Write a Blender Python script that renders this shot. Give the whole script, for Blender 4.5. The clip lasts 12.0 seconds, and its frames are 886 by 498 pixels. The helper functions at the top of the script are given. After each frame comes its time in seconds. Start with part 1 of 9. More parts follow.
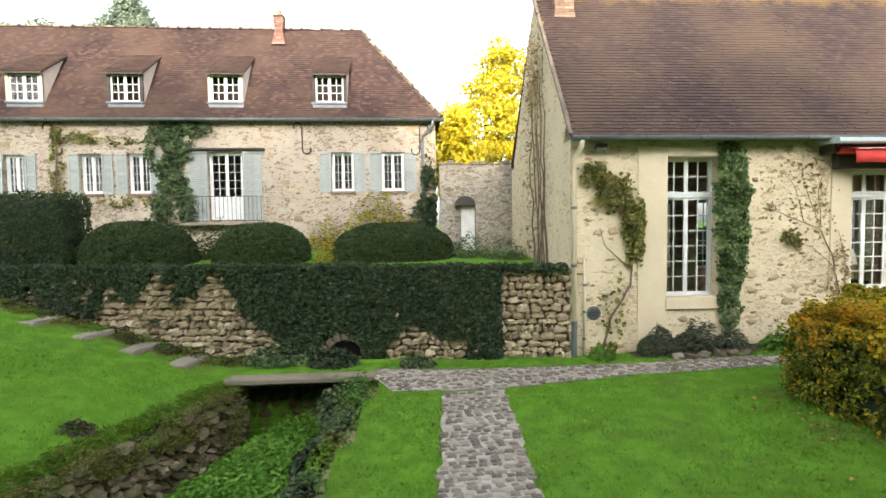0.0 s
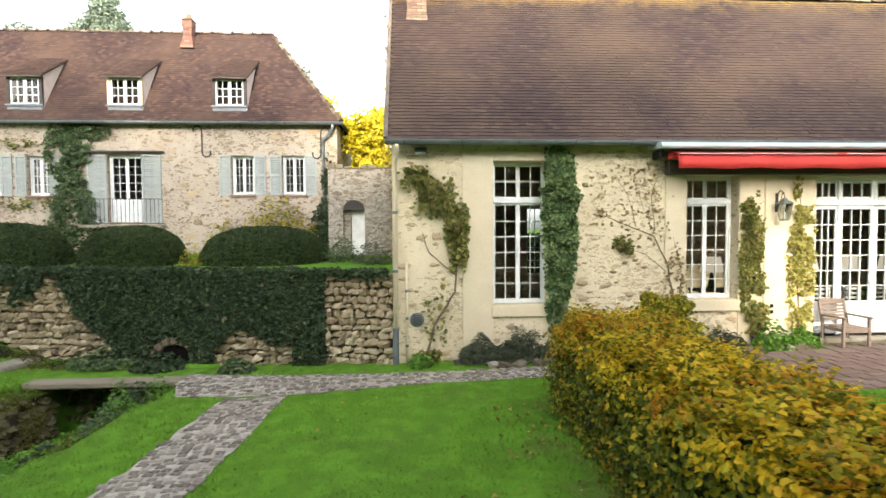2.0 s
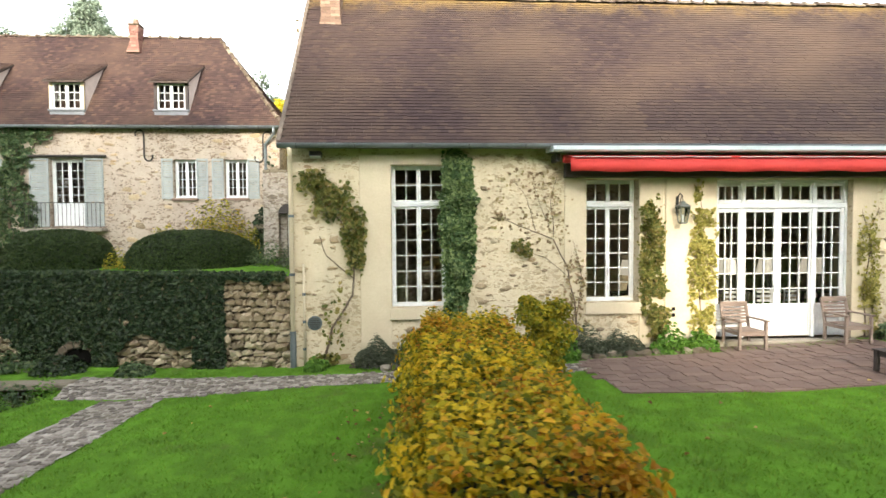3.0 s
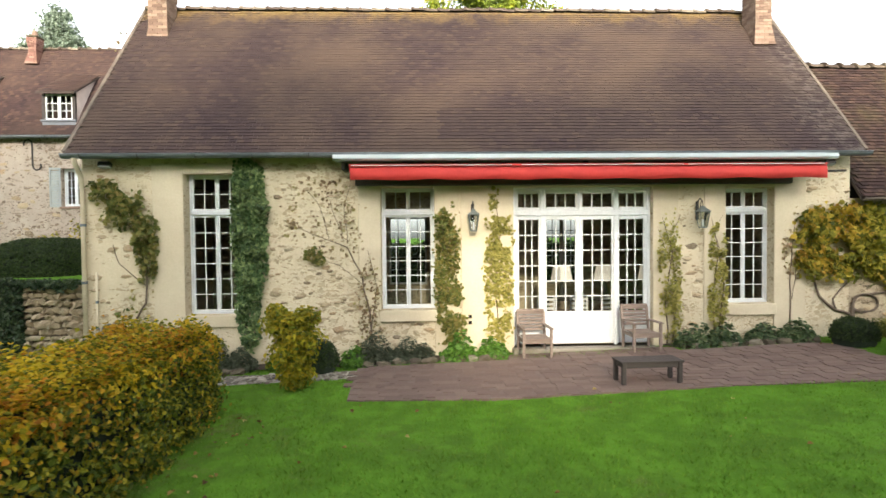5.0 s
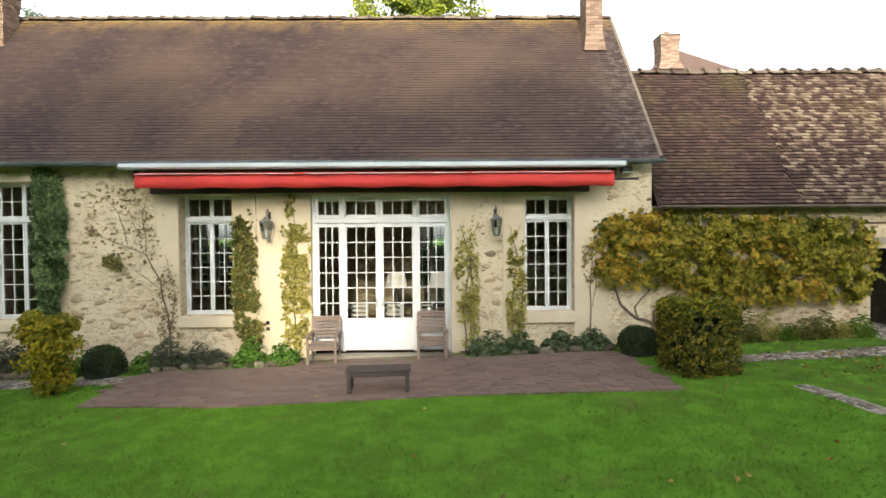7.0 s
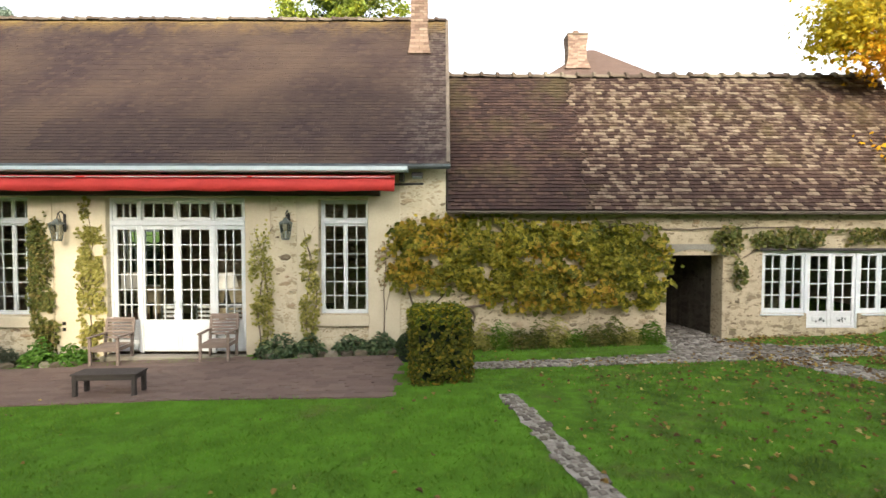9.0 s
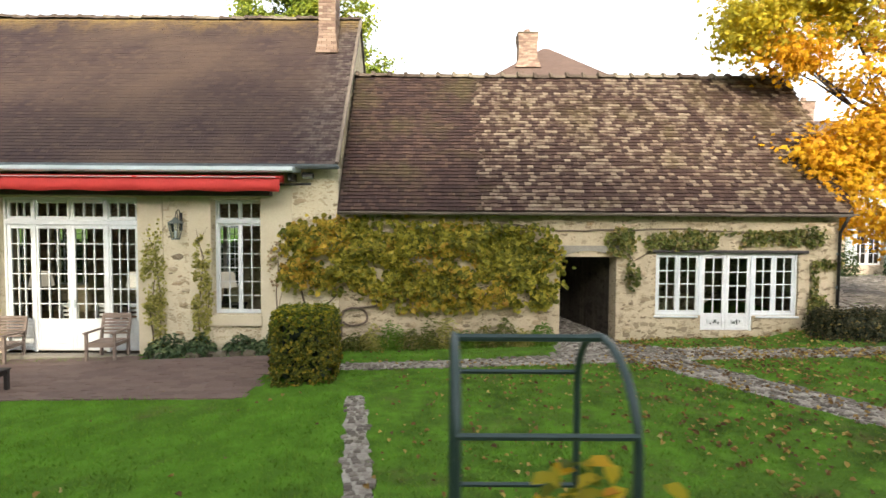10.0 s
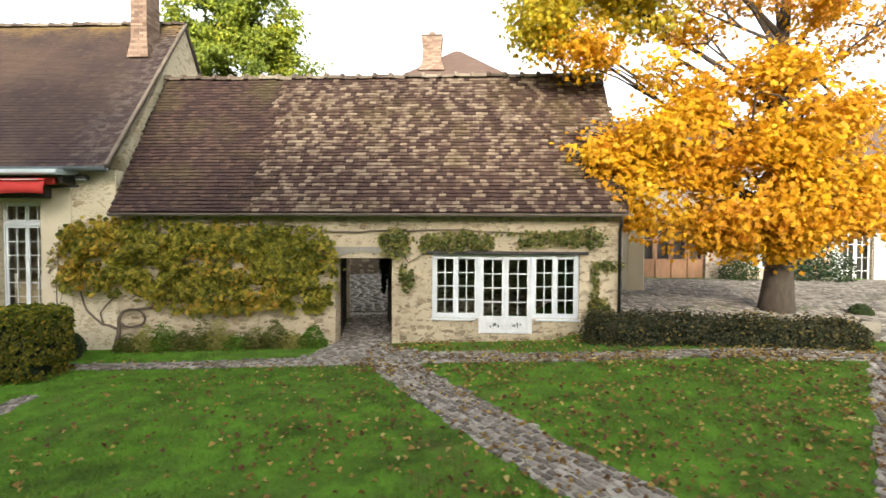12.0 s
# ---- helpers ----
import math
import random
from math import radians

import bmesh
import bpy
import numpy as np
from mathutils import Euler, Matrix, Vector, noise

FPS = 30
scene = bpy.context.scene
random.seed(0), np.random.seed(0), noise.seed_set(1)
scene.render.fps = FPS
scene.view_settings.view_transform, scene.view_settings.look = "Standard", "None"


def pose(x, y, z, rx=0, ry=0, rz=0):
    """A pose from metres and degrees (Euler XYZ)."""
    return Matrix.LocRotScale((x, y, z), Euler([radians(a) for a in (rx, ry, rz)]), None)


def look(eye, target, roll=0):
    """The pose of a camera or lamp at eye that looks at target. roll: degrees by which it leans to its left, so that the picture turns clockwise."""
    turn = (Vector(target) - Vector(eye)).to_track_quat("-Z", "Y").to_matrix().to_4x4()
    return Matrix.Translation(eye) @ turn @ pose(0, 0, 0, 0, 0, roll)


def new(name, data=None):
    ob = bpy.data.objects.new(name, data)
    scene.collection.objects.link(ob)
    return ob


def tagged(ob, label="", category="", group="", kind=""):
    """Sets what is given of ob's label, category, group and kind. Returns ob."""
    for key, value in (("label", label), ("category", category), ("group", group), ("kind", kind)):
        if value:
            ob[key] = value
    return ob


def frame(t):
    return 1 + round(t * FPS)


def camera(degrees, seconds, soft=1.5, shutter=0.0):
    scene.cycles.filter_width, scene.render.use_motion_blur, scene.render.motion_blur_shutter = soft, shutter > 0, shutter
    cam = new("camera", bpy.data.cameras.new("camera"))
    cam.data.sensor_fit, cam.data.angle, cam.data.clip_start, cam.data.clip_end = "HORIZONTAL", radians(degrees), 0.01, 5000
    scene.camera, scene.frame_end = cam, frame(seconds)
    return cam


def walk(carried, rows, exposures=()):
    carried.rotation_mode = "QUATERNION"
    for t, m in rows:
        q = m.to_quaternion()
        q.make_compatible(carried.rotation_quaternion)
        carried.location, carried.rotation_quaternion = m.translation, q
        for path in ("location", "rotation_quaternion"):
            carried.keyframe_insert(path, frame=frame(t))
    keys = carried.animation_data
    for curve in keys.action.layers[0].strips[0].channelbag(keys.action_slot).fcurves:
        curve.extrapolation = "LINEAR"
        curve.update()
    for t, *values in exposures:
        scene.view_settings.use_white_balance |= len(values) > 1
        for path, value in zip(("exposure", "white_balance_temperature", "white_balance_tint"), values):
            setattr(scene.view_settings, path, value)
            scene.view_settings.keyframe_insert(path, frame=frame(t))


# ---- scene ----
cam = camera(82.24, 12.0, 1.5, 0.2)
PATH = [
    (0, (-0.588, 0.038, 2.326), (0.1123, 10.0012, 1.8353), -0.76),
    (0.5, (0.366, 0.055, 2.318), (0.9861, 10.0240, 1.8413), -0.56),
    (1, (1.367, 0.039, 2.309), (1.9442, 10.0122, 1.8524), -0.43),
    (1.5, (2.411, 0.001, 2.298), (2.9672, 9.9759, 1.8683), -0.36),
    (2, (3.495, -0.055, 2.288), (4.0388, 9.9227, 1.8885), -0.33),
    (2.5, (4.615, -0.120, 2.279), (5.1453, 9.8589, 1.9126), -0.35),
    (3, (5.765, -0.192, 2.273), (6.2759, 9.7894, 1.9399), -0.38),
    (4, (8.135, -0.339, 2.274), (8.5769, 9.6478, 2.0019), -0.47),
    (5, (10.560, -0.474, 2.299), (10.8980, 9.5172, 2.0695), -0.54),
    (5.5, (11.781, -0.535, 2.323), (12.0603, 9.4589, 2.1038), -0.55),
    (6, (13.004, -0.589, 2.354), (13.2233, 9.4062, 2.1376), -0.53),
    (6.5, (14.224, -0.637, 2.392), (14.3883, 9.3593, 2.1703), -0.49),
    (7, (15.441, -0.678, 2.438), (15.5574, 9.3186, 2.2015), -0.42),
    (8, (17.867, -0.739, 2.543), (17.9188, 9.2568, 2.2571), -0.20),
    (9, (20.306, -0.768, 2.654), (20.3326, 9.2260, 2.3017), 0.07),
    (9.5, (21.547, -0.767, 2.702), (21.5672, 9.2254, 2.3193), 0.21),
    (10, (22.817, -0.754, 2.740), (22.8236, 9.2375, 2.3336), 0.33),
    (10.5, (24.129, -0.726, 2.762), (24.1039, 9.2653, 2.3449), 0.41),
    (11, (25.501, -0.679, 2.761), (25.4090, 9.3127, 2.3534), 0.43),
    (11.5, (26.953, -0.608, 2.730), (26.7388, 9.3833, 2.3593), 0.37),
    (12, (28.511, -0.507, 2.659), (28.0917, 9.4798, 2.3634), 0.20),
]
walk(cam, [(t, look(eye, target, roll)) for t, eye, target, roll in PATH],
     exposures=((0.0, 2.62), (2.5, 2.62), (5.0, 2.3), (7.0, 2.08), (9.5, 2.08), (12.0, 2.1)))

# ---- world, sun, exposure ----
world = bpy.data.worlds.new("sky")
scene.world = world
world.use_nodes = True
_wn = world.node_tree.nodes
_sky = _wn.new("ShaderNodeTexSky")
_sky.sky_type = "NISHITA"
_sky.sun_disc = False
_sky.sun_elevation = radians(18)
_sky.sun_rotation = radians(180)
_sky.air_density = 1.0
_sky.dust_density = 3.0
_sky.ozone_density = 1.0
_hsv = _wn.new("ShaderNodeHueSaturation")  # thin bright overcast
_hsv.inputs["Saturation"].default_value = 0.22
world.node_tree.links.new(_sky.outputs["Color"], _hsv.inputs["Color"])
world.node_tree.links.new(_hsv.outputs["Color"], _wn["Background"].inputs["Color"])
_wn["Background"].inputs["Strength"].default_value = 0.138
sun = new("sun", bpy.data.lights.new("sun", "SUN"))
sun.data.energy = 1.25
sun.data.angle = radians(3.5)
sun.data.color = (1.0, 0.88, 0.68)
# low hazy sun, partly blocked by the unseen trees added behind the path
sun.matrix_world = look((13.3, -89.0, 34.0), (13.3, 11.0, 1.5))


# ---- materials ----
class Nodes:
    """A small builder for node materials."""

    def __init__(self, name, rough=0.8, metal=0.0):
        self.mat = bpy.data.materials.new(name)
        self.mat.use_nodes = True
        self.nt = self.mat.node_tree
        self.bsdf = self.nt.nodes["Principled BSDF"]
        self.bsdf.inputs["Roughness"].default_value = rough
        self.bsdf.inputs["Metallic"].default_value = metal
        self.coord = self.nt.nodes.new("ShaderNodeTexCoord")

    def node(self, kind, **values):
        n = self.nt.nodes.new(kind)
        for key, value in values.items():
            n.inputs[key.replace("_", " ")].default_value = value
        return n

    def link(self, a, b):
        self.nt.links.new(a, b)

    def place(self, sx=1.0, sy=1.0, sz=1.0, space="Object"):
        m = self.node("ShaderNodeMapping", Scale=(sx, sy, sz))
        self.link(self.coord.outputs[space], m.inputs["Vector"])
        return m.outputs["Vector"]

    def noise(self, scale, detail=4.0, rough=0.6, vec=None):
        n = self.node("ShaderNodeTexNoise", Scale=scale, Detail=detail, Roughness=rough)
        self.link(vec if vec is not None else self.place(), n.inputs["Vector"])
        return n.outputs["Fac"]

    def voronoi(self, scale, feature="F1", vec=None, out="Distance", rand=1.0):
        n = self.node("ShaderNodeTexVoronoi", Scale=scale, Randomness=rand)
        n.feature = feature
        self.link(vec if vec is not None else self.place(), n.inputs["Vector"])
        return n.outputs[out]

    def ramp(self, fac, stops, hard=False):
        n = self.nt.nodes.new("ShaderNodeValToRGB")
        n.color_ramp.interpolation = "CONSTANT" if hard else "LINEAR"
        e = n.color_ramp.elements
        while len(e) < len(stops):
            e.new(0.5)
        for k, (p, c) in zip(e, stops):
            k.position = p
            k.color = (*c, 1.0) if len(c) == 3 else c
        self.link(fac, n.inputs["Fac"])
        return n.outputs["Color"]

    def step(self, fac, lo, hi):
        n = self.node("ShaderNodeMapRange")
        n.inputs["From Min"].default_value = lo
        n.inputs["From Max"].default_value = hi
        self.link(fac, n.inputs["Value"])
        return n.outputs["Result"]

    def math(self, op, a, b=0.0):
        n = self.nt.nodes.new("ShaderNodeMath")
        n.operation = op
        for i, v in enumerate((a, b)):
            if isinstance(v, (int, float)):
                n.inputs[i].default_value = v
            else:
                self.link(v, n.inputs[i])
        return n.outputs[0]

    def mix(self, fac, a, b, blend="MIX"):
        n = self.nt.nodes.new("ShaderNodeMixRGB")
        n.blend_type = blend
        for i, v in enumerate((fac, a, b)):
            if isinstance(v, (int, float)):
                n.inputs[i].default_value = v
            elif isinstance(v, tuple):
                n.inputs[i].default_value = (*v, 1.0)
            else:
                self.link(v, n.inputs[i])
        return n.outputs[0]

    def chance(self, island=False):
        ob = self.nt.nodes.new("ShaderNodeObjectInfo").outputs["Random"]
        if not island:
            return ob
        isl = self.nt.nodes.new("ShaderNodeNewGeometry").outputs["Random Per Island"]
        return self.math("FRACT", self.math("ADD", isl, ob), 0.0)

    def done(self, color=None, bump=None, strength=0.4, dist=0.02, rough=None):
        if color is not None:
            if isinstance(color, tuple):
                self.bsdf.inputs["Base Color"].default_value = (*color, 1.0)
            else:
                self.link(color, self.bsdf.inputs["Base Color"])
        if bump is not None:
            b = self.node("ShaderNodeBump", Strength=strength, Distance=dist)
            self.link(bump, b.inputs["Height"])
            self.link(b.outputs["Normal"], self.bsdf.inputs["Normal"])
        if rough is not None:
            self.link(rough, self.bsdf.inputs["Roughness"])
        return self.mat


def m_rubble(name, plaster, plaster2, stone, stone2, amount=0.3, scale=4.0):
    """Lime render half covering a rubble wall: large and small stones show through."""
    k = Nodes(name, 0.92)
    k.bsdf.inputs["Specular IOR Level"].default_value = 0.2
    warp = k.noise(7.0, 3.0)
    nz = k.node("ShaderNodeTexNoise", Scale=4.0, Detail=3.0)
    k.link(k.place(), nz.inputs["Vector"])
    sc = k.nt.nodes.new("ShaderNodeVectorMath")
    sc.operation = "SCALE"
    k.link(nz.outputs["Color"], sc.inputs[0])
    sc.inputs["Scale"].default_value = 0.4
    add = k.nt.nodes.new("ShaderNodeVectorMath")
    add.operation = "ADD"
    k.link(k.place(1.0, 1.0, 2.0), add.inputs[0])
    k.link(sc.outputs[0], add.inputs[1])
    vec = add.outputs[0]
    big = k.math("MULTIPLY", k.math("SUBTRACT", k.noise(0.5, 4.0, 0.65), 0.5), 1.5)
    fine = k.noise(24.0, 5.0, 0.75)
    pl = k.mix(k.step(k.noise(1.3, 6.0, 0.7), 0.32, 0.68), plaster, plaster2)
    pl = k.mix(k.math("MULTIPLY", k.step(fine, 0.4, 0.75), 0.4), pl, tuple(v * 0.72 for v in plaster2))
    col, cover = pl, None
    for f, part_of in ((1.0, amount), (2.1, amount * 1.15)):
        edge = k.voronoi(scale * f, "DISTANCE_TO_EDGE", vec)
        cell = k.voronoi(scale * f, "F1", vec, "Color")
        sep = k.nt.nodes.new("ShaderNodeSeparateColor")
        k.link(cell, sep.inputs[0])
        show = k.math("GREATER_THAN", k.math("ADD", sep.outputs[0], big), 1.0 - part_of)
        inside = k.step(k.math("ADD", edge, k.math("MULTIPLY", k.math("SUBTRACT", warp, 0.5), 0.22)), 0.04, 0.1)
        fac = k.math("MULTIPLY", show, inside)
        tone = k.mix(sep.outputs[1], stone, stone2)
        tone = k.mix(k.math("MULTIPLY", k.step(fine, 0.3, 0.7), 0.55), tone, tuple(v * 0.6 for v in stone))
        # some stones keep a skin of render
        skin = k.math("MULTIPLY", fac, k.step(sep.outputs[2], 0.0, 0.7))
        col = k.mix(skin, col, tone)
        cover = skin if cover is None else k.math("MAXIMUM", cover, skin)
    streak = k.step(k.noise(1.0, 6.0, 0.7, k.place(3.0, 3.0, 0.25)), 0.52, 0.8)
    col = k.mix(k.math("MULTIPLY", streak, 0.3), col, (0.3, 0.25, 0.19))
    damp = k.step(k.noise(0.6, 6.0, 0.75), 0.55, 0.75)
    col = k.mix(k.math("MULTIPLY", damp, 0.22), col, (0.33, 0.29, 0.22))
    h = k.math("ADD", k.math("MULTIPLY", fine, 0.4), k.math("MULTIPLY", k.math("SUBTRACT", 1.0, cover), 0.35))
    h = k.math("ADD", h, k.math("MULTIPLY", k.noise(5.0, 4.0), 0.8))
    return k.done(col, h, 0.85, 0.035)


def m_plain(name, a, b, scale=3.0, rough=0.85, bump=0.25, metal=0.0, fine=25.0, stretch=(1, 1, 1), dist=0.01):
    """A plain surface with two scales of mottling."""
    k = Nodes(name, rough, metal)
    v = k.place(*stretch)
    f = k.noise(fine, 5.0, 0.7, v)
    col = k.mix(k.step(k.noise(scale, 5.0, 0.6, v), 0.3, 0.7), a, b)
    col = k.mix(k.math("MULTIPLY", k.step(f, 0.4, 0.75), 0.3), col, tuple(x * 0.7 for x in b))
    return k.done(col, f, bump, dist)


def m_pieces(name, stops, island=True, rough=0.85, lichen=None, amount=0.5, moss=None, low=0.9, bump=0.5, patch=None, crust=None, fleck=3.0, mossy=0.55, pick=0.0, worn=None):
    """Tiles, cobbles or stones: each piece its own tone, then patches of lichen and moss."""
    k = Nodes(name, rough)
    k.bsdf.inputs["Specular IOR Level"].default_value = 0.2
    col = k.ramp(k.chance(island), stops)
    f = k.noise(30.0, 4.0, 0.7)
    if patch:
        col = k.mix(k.math("MULTIPLY", k.step(k.noise(0.42, 3.0, 0.55), 0.38, 0.68), 0.85), col, patch)
    if lichen:
        spot = k.noise(fleck, 6.0, 0.75)
        if pick:  # some tiles carry more of it than others
            spot = k.math("ADD", spot, k.math("MULTIPLY", k.math("SUBTRACT", k.chance(island), 0.5), pick))
        col = k.mix(k.math("MULTIPLY", k.step(spot, 1.0 - amount, 1.0 - amount + (0.34 if pick else 0.12)), 0.65), col, lichen)
    if worn:  # weathered strip that begins at x = worn[0]
        axis = k.nt.nodes.new("ShaderNodeSeparateXYZ")
        k.link(k.place(), axis.inputs[0])
        near = k.step(k.math("ADD", axis.outputs[0], k.math("MULTIPLY", k.noise(1.1, 4.0, 0.6), 1.2)), worn[0] + 0.4, worn[0] + 1.1)
        speck = k.step(k.math("ADD", k.noise(7.0, 5.0, 0.7), k.math("MULTIPLY", k.chance(island), 0.25)), 0.55, 0.78)
        col = k.mix(k.math("MULTIPLY", near, k.math("MULTIPLY", speck, 0.5)), col, worn[1])
    if moss:
        col = k.mix(k.math("MULTIPLY", k.step(k.noise(0.8, 5.0, 0.7), mossy, mossy + 0.17), 0.6), col, moss)
    if crust:  # lichen that thickens towards the ridge
        sep = k.nt.nodes.new("ShaderNodeSeparateXYZ")
        k.link(k.place(), sep.inputs[0])
        rise = k.step(sep.outputs[2], crust[0], crust[1])
        grow = k.step(k.math("ADD", k.noise(1.6, 7.0, 0.8), k.math("MULTIPLY", rise, 0.3)), 0.56, 0.74)
        col = k.mix(k.math("MULTIPLY", grow, k.math("MULTIPLY", rise, 0.8)), col, crust[2])
    col = k.mix(k.math("MULTIPLY", k.step(f, 0.35, 0.8), 0.35), col, (0.05, 0.04, 0.035))
    return k.done(col, f, bump, 0.01)


def m_leaf(name, stops, thin=0.35, rough=0.5, turned=None, patch=1.0, share=0.5):
    """Leaves that let light through, each in its own tone; turned: the tones of patches that have changed colour."""
    k = Nodes(name, rough)
    col = k.ramp(k.chance(True), stops)
    if turned:
        w = k.math("ADD", k.noise(patch, 3.0, 0.6), k.math("MULTIPLY", k.math("SUBTRACT", k.chance(True), 0.5), 0.25))
        col = k.mix(k.step(w, 1.0 - share - 0.06, 1.0 - share + 0.06), col, k.ramp(k.chance(True), turned))
    col = k.mix(k.math("MULTIPLY", k.step(k.noise(0.9, 3.0), 0.35, 0.7), 0.4), col, stops[0][1])
    k.link(col, k.bsdf.inputs["Base Color"])
    k.bsdf.inputs["Specular IOR Level"].default_value = 0.22
    tr = k.nt.nodes.new("ShaderNodeBsdfTranslucent")
    k.link(col, tr.inputs["Color"])
    mx = k.nt.nodes.new("ShaderNodeMixShader")
    mx.inputs[0].default_value = thin
    k.link(k.bsdf.outputs[0], mx.inputs[1])
    k.link(tr.outputs[0], mx.inputs[2])
    k.link(mx.outputs[0], k.nt.nodes["Material Output"].inputs["Surface"])
    return k.mat


def m_glass(name):
    """Old window glass: clear, with a Fresnel gloss."""
    k = Nodes(name)
    clear = k.nt.nodes.new("ShaderNodeBsdfTransparent")
    clear.inputs["Color"].default_value = (0.8, 0.83, 0.82, 1)
    gloss = k.node("ShaderNodeBsdfGlossy", Roughness=0.02)
    b = k.node("ShaderNodeBump", Strength=0.08, Distance=0.02)
    k.link(k.noise(2.5, 2.0), b.inputs["Height"])
    k.link(b.outputs["Normal"], gloss.inputs["Normal"])
    fr = k.node("ShaderNodeFresnel", IOR=1.5)
    mx = k.nt.nodes.new("ShaderNodeMixShader")
    k.link(fr.outputs[0], mx.inputs[0])
    k.link(clear.outputs[0], mx.inputs[1])
    k.link(gloss.outputs[0], mx.inputs[2])
    k.link(mx.outputs[0], k.nt.nodes["Material Output"].inputs["Surface"])
    return k.mat


def lawn_tone(k, fresh, dull, bare):
    """Fresh and dull grass: the lawn towards the courtyard is duller and thinner."""
    sep = k.nt.nodes.new("ShaderNodeSeparateXYZ")
    k.link(k.place(), sep.inputs[0])
    far = k.math("MULTIPLY", k.step(sep.outputs[0], 20.5, 23.0), 0.5)
    patchy = k.math("MULTIPLY", k.step(k.noise(0.45, 6.0, 0.7), 0.42, 0.66), 0.55)
    col = k.mix(k.math("ADD", far, k.math("MULTIPLY", patchy, 0.7)), fresh, dull)
    col = k.mix(k.math("MULTIPLY", k.step(k.noise(2.6, 6.0, 0.75), 0.52, 0.72), 0.55), col, dull)
    col = k.mix(k.math("MULTIPLY", k.step(k.noise(2.6, 4.0, 0.6), 0.45, 0.62), 0.6), col, tuple(v * 1.5 for v in fresh))
    blot = k.math("ADD", 0.16, k.math("MULTIPLY", far, 1.1))
    col = k.mix(k.math("MULTIPLY", k.step(k.noise(1.2, 5.0, 0.65), 0.5, 0.64), blot), col, tuple(v * 0.5 for v in dull))
    bald = k.math("ADD", k.noise(0.9, 7.0, 0.75), k.math("MULTIPLY", far, 0.1))
    # trodden ground along the foot of the beech hedge
    near = k.math("SUBTRACT", 1.0, k.step(k.math("ABSOLUTE", k.math("SUBTRACT", sep.outputs[0], 6.2)), 0.8, 1.9))
    near = k.math("MULTIPLY", near, k.math("SUBTRACT", 1.0, k.step(sep.outputs[1], 7.4, 9.0)))
    bald = k.math("ADD", bald, k.math("MULTIPLY", near, 0.16))
    # mossy strip along the foot of the retaining wall
    gap = k.math("SUBTRACT", k.math("SUBTRACT", 11.61, k.math("MULTIPLY", sep.outputs[0], 0.1905)), sep.outputs[1])
    foot = k.math("MULTIPLY", k.math("SUBTRACT", 1.0, k.step(gap, 0.8, 1.7)), k.math("SUBTRACT", 1.0, k.step(sep.outputs[0], -5.0, -4.0)))
    bald = k.math("ADD", bald, k.math("MULTIPLY", foot, 0.17))
    return k.mix(k.math("MULTIPLY", k.step(bald, 0.6, 0.74), 0.6), col, bare)


def m_grass(name):
    k = Nodes(name, 0.95)
    k.bsdf.inputs["Specular IOR Level"].default_value = 0.1
    col = lawn_tone(k, (0.09, 0.205, 0.017), (0.082, 0.14, 0.025), (0.14, 0.11, 0.05))
    f = k.noise(60.0, 4.0, 0.8)
    return k.done(col, f, 0.8, 0.03)


def m_blade(name):
    k = Nodes(name, 0.8)
    k.bsdf.inputs["Specular IOR Level"].default_value = 0.1
    col = k.mix(k.math("MULTIPLY", k.chance(True), 0.5), lawn_tone(k, (0.103, 0.245, 0.019), (0.108, 0.178, 0.03), (0.18, 0.14, 0.056)), (0.22, 0.3, 0.05))
    col = k.mix(k.math("MULTIPLY", k.step(k.noise(9.0, 4.0, 0.7), 0.5, 0.7), 0.5), col, (0.05, 0.1, 0.012))
    tr = k.nt.nodes.new("ShaderNodeBsdfTranslucent")
    k.link(col, tr.inputs["Color"])
    k.link(col, k.bsdf.inputs["Base Color"])
    mx = k.nt.nodes.new("ShaderNodeMixShader")
    mx.inputs[0].default_value = 0.25
    k.link(k.bsdf.outputs[0], mx.inputs[1])
    k.link(tr.outputs[0], mx.inputs[2])
    k.link(mx.outputs[0], k.nt.nodes["Material Output"].inputs["Surface"])
    return k.mat


M = {}
M["facade"] = m_rubble("cream_rubble_render", (0.66, 0.58, 0.41), (0.58, 0.49, 0.335), (0.4, 0.315, 0.2), (0.58, 0.47, 0.3), 0.22, 6.5)
M["house_wall"] = m_rubble("grey_rubble_render", (0.47, 0.4, 0.32), (0.37, 0.31, 0.245), (0.17, 0.13, 0.096), (0.34, 0.265, 0.19), 0.32, 5.6)
M["low_wall"] = m_rubble("old_rubble_render", (0.58, 0.475, 0.32), (0.45, 0.365, 0.245), (0.24, 0.185, 0.12), (0.45, 0.355, 0.225), 0.28, 5.4)
# passage rubble coloured near-black to carry the shade inside the tunnel
M["passage"] = m_rubble("shaded_rubble", (0.07, 0.058, 0.045), (0.05, 0.042, 0.033), (0.03, 0.024, 0.018), (0.06, 0.047, 0.034), 0.4, 3.2)
M["grey_wall"] = m_rubble("grey_garden_wall", (0.42, 0.38, 0.33), (0.33, 0.3, 0.26), (0.16, 0.13, 0.1), (0.3, 0.26, 0.2), 0.5, 4.5)
M["render"] = m_plain("smooth_cream_render", (0.6, 0.525, 0.37), (0.53, 0.45, 0.31), 1.5, 0.9, 0.3)
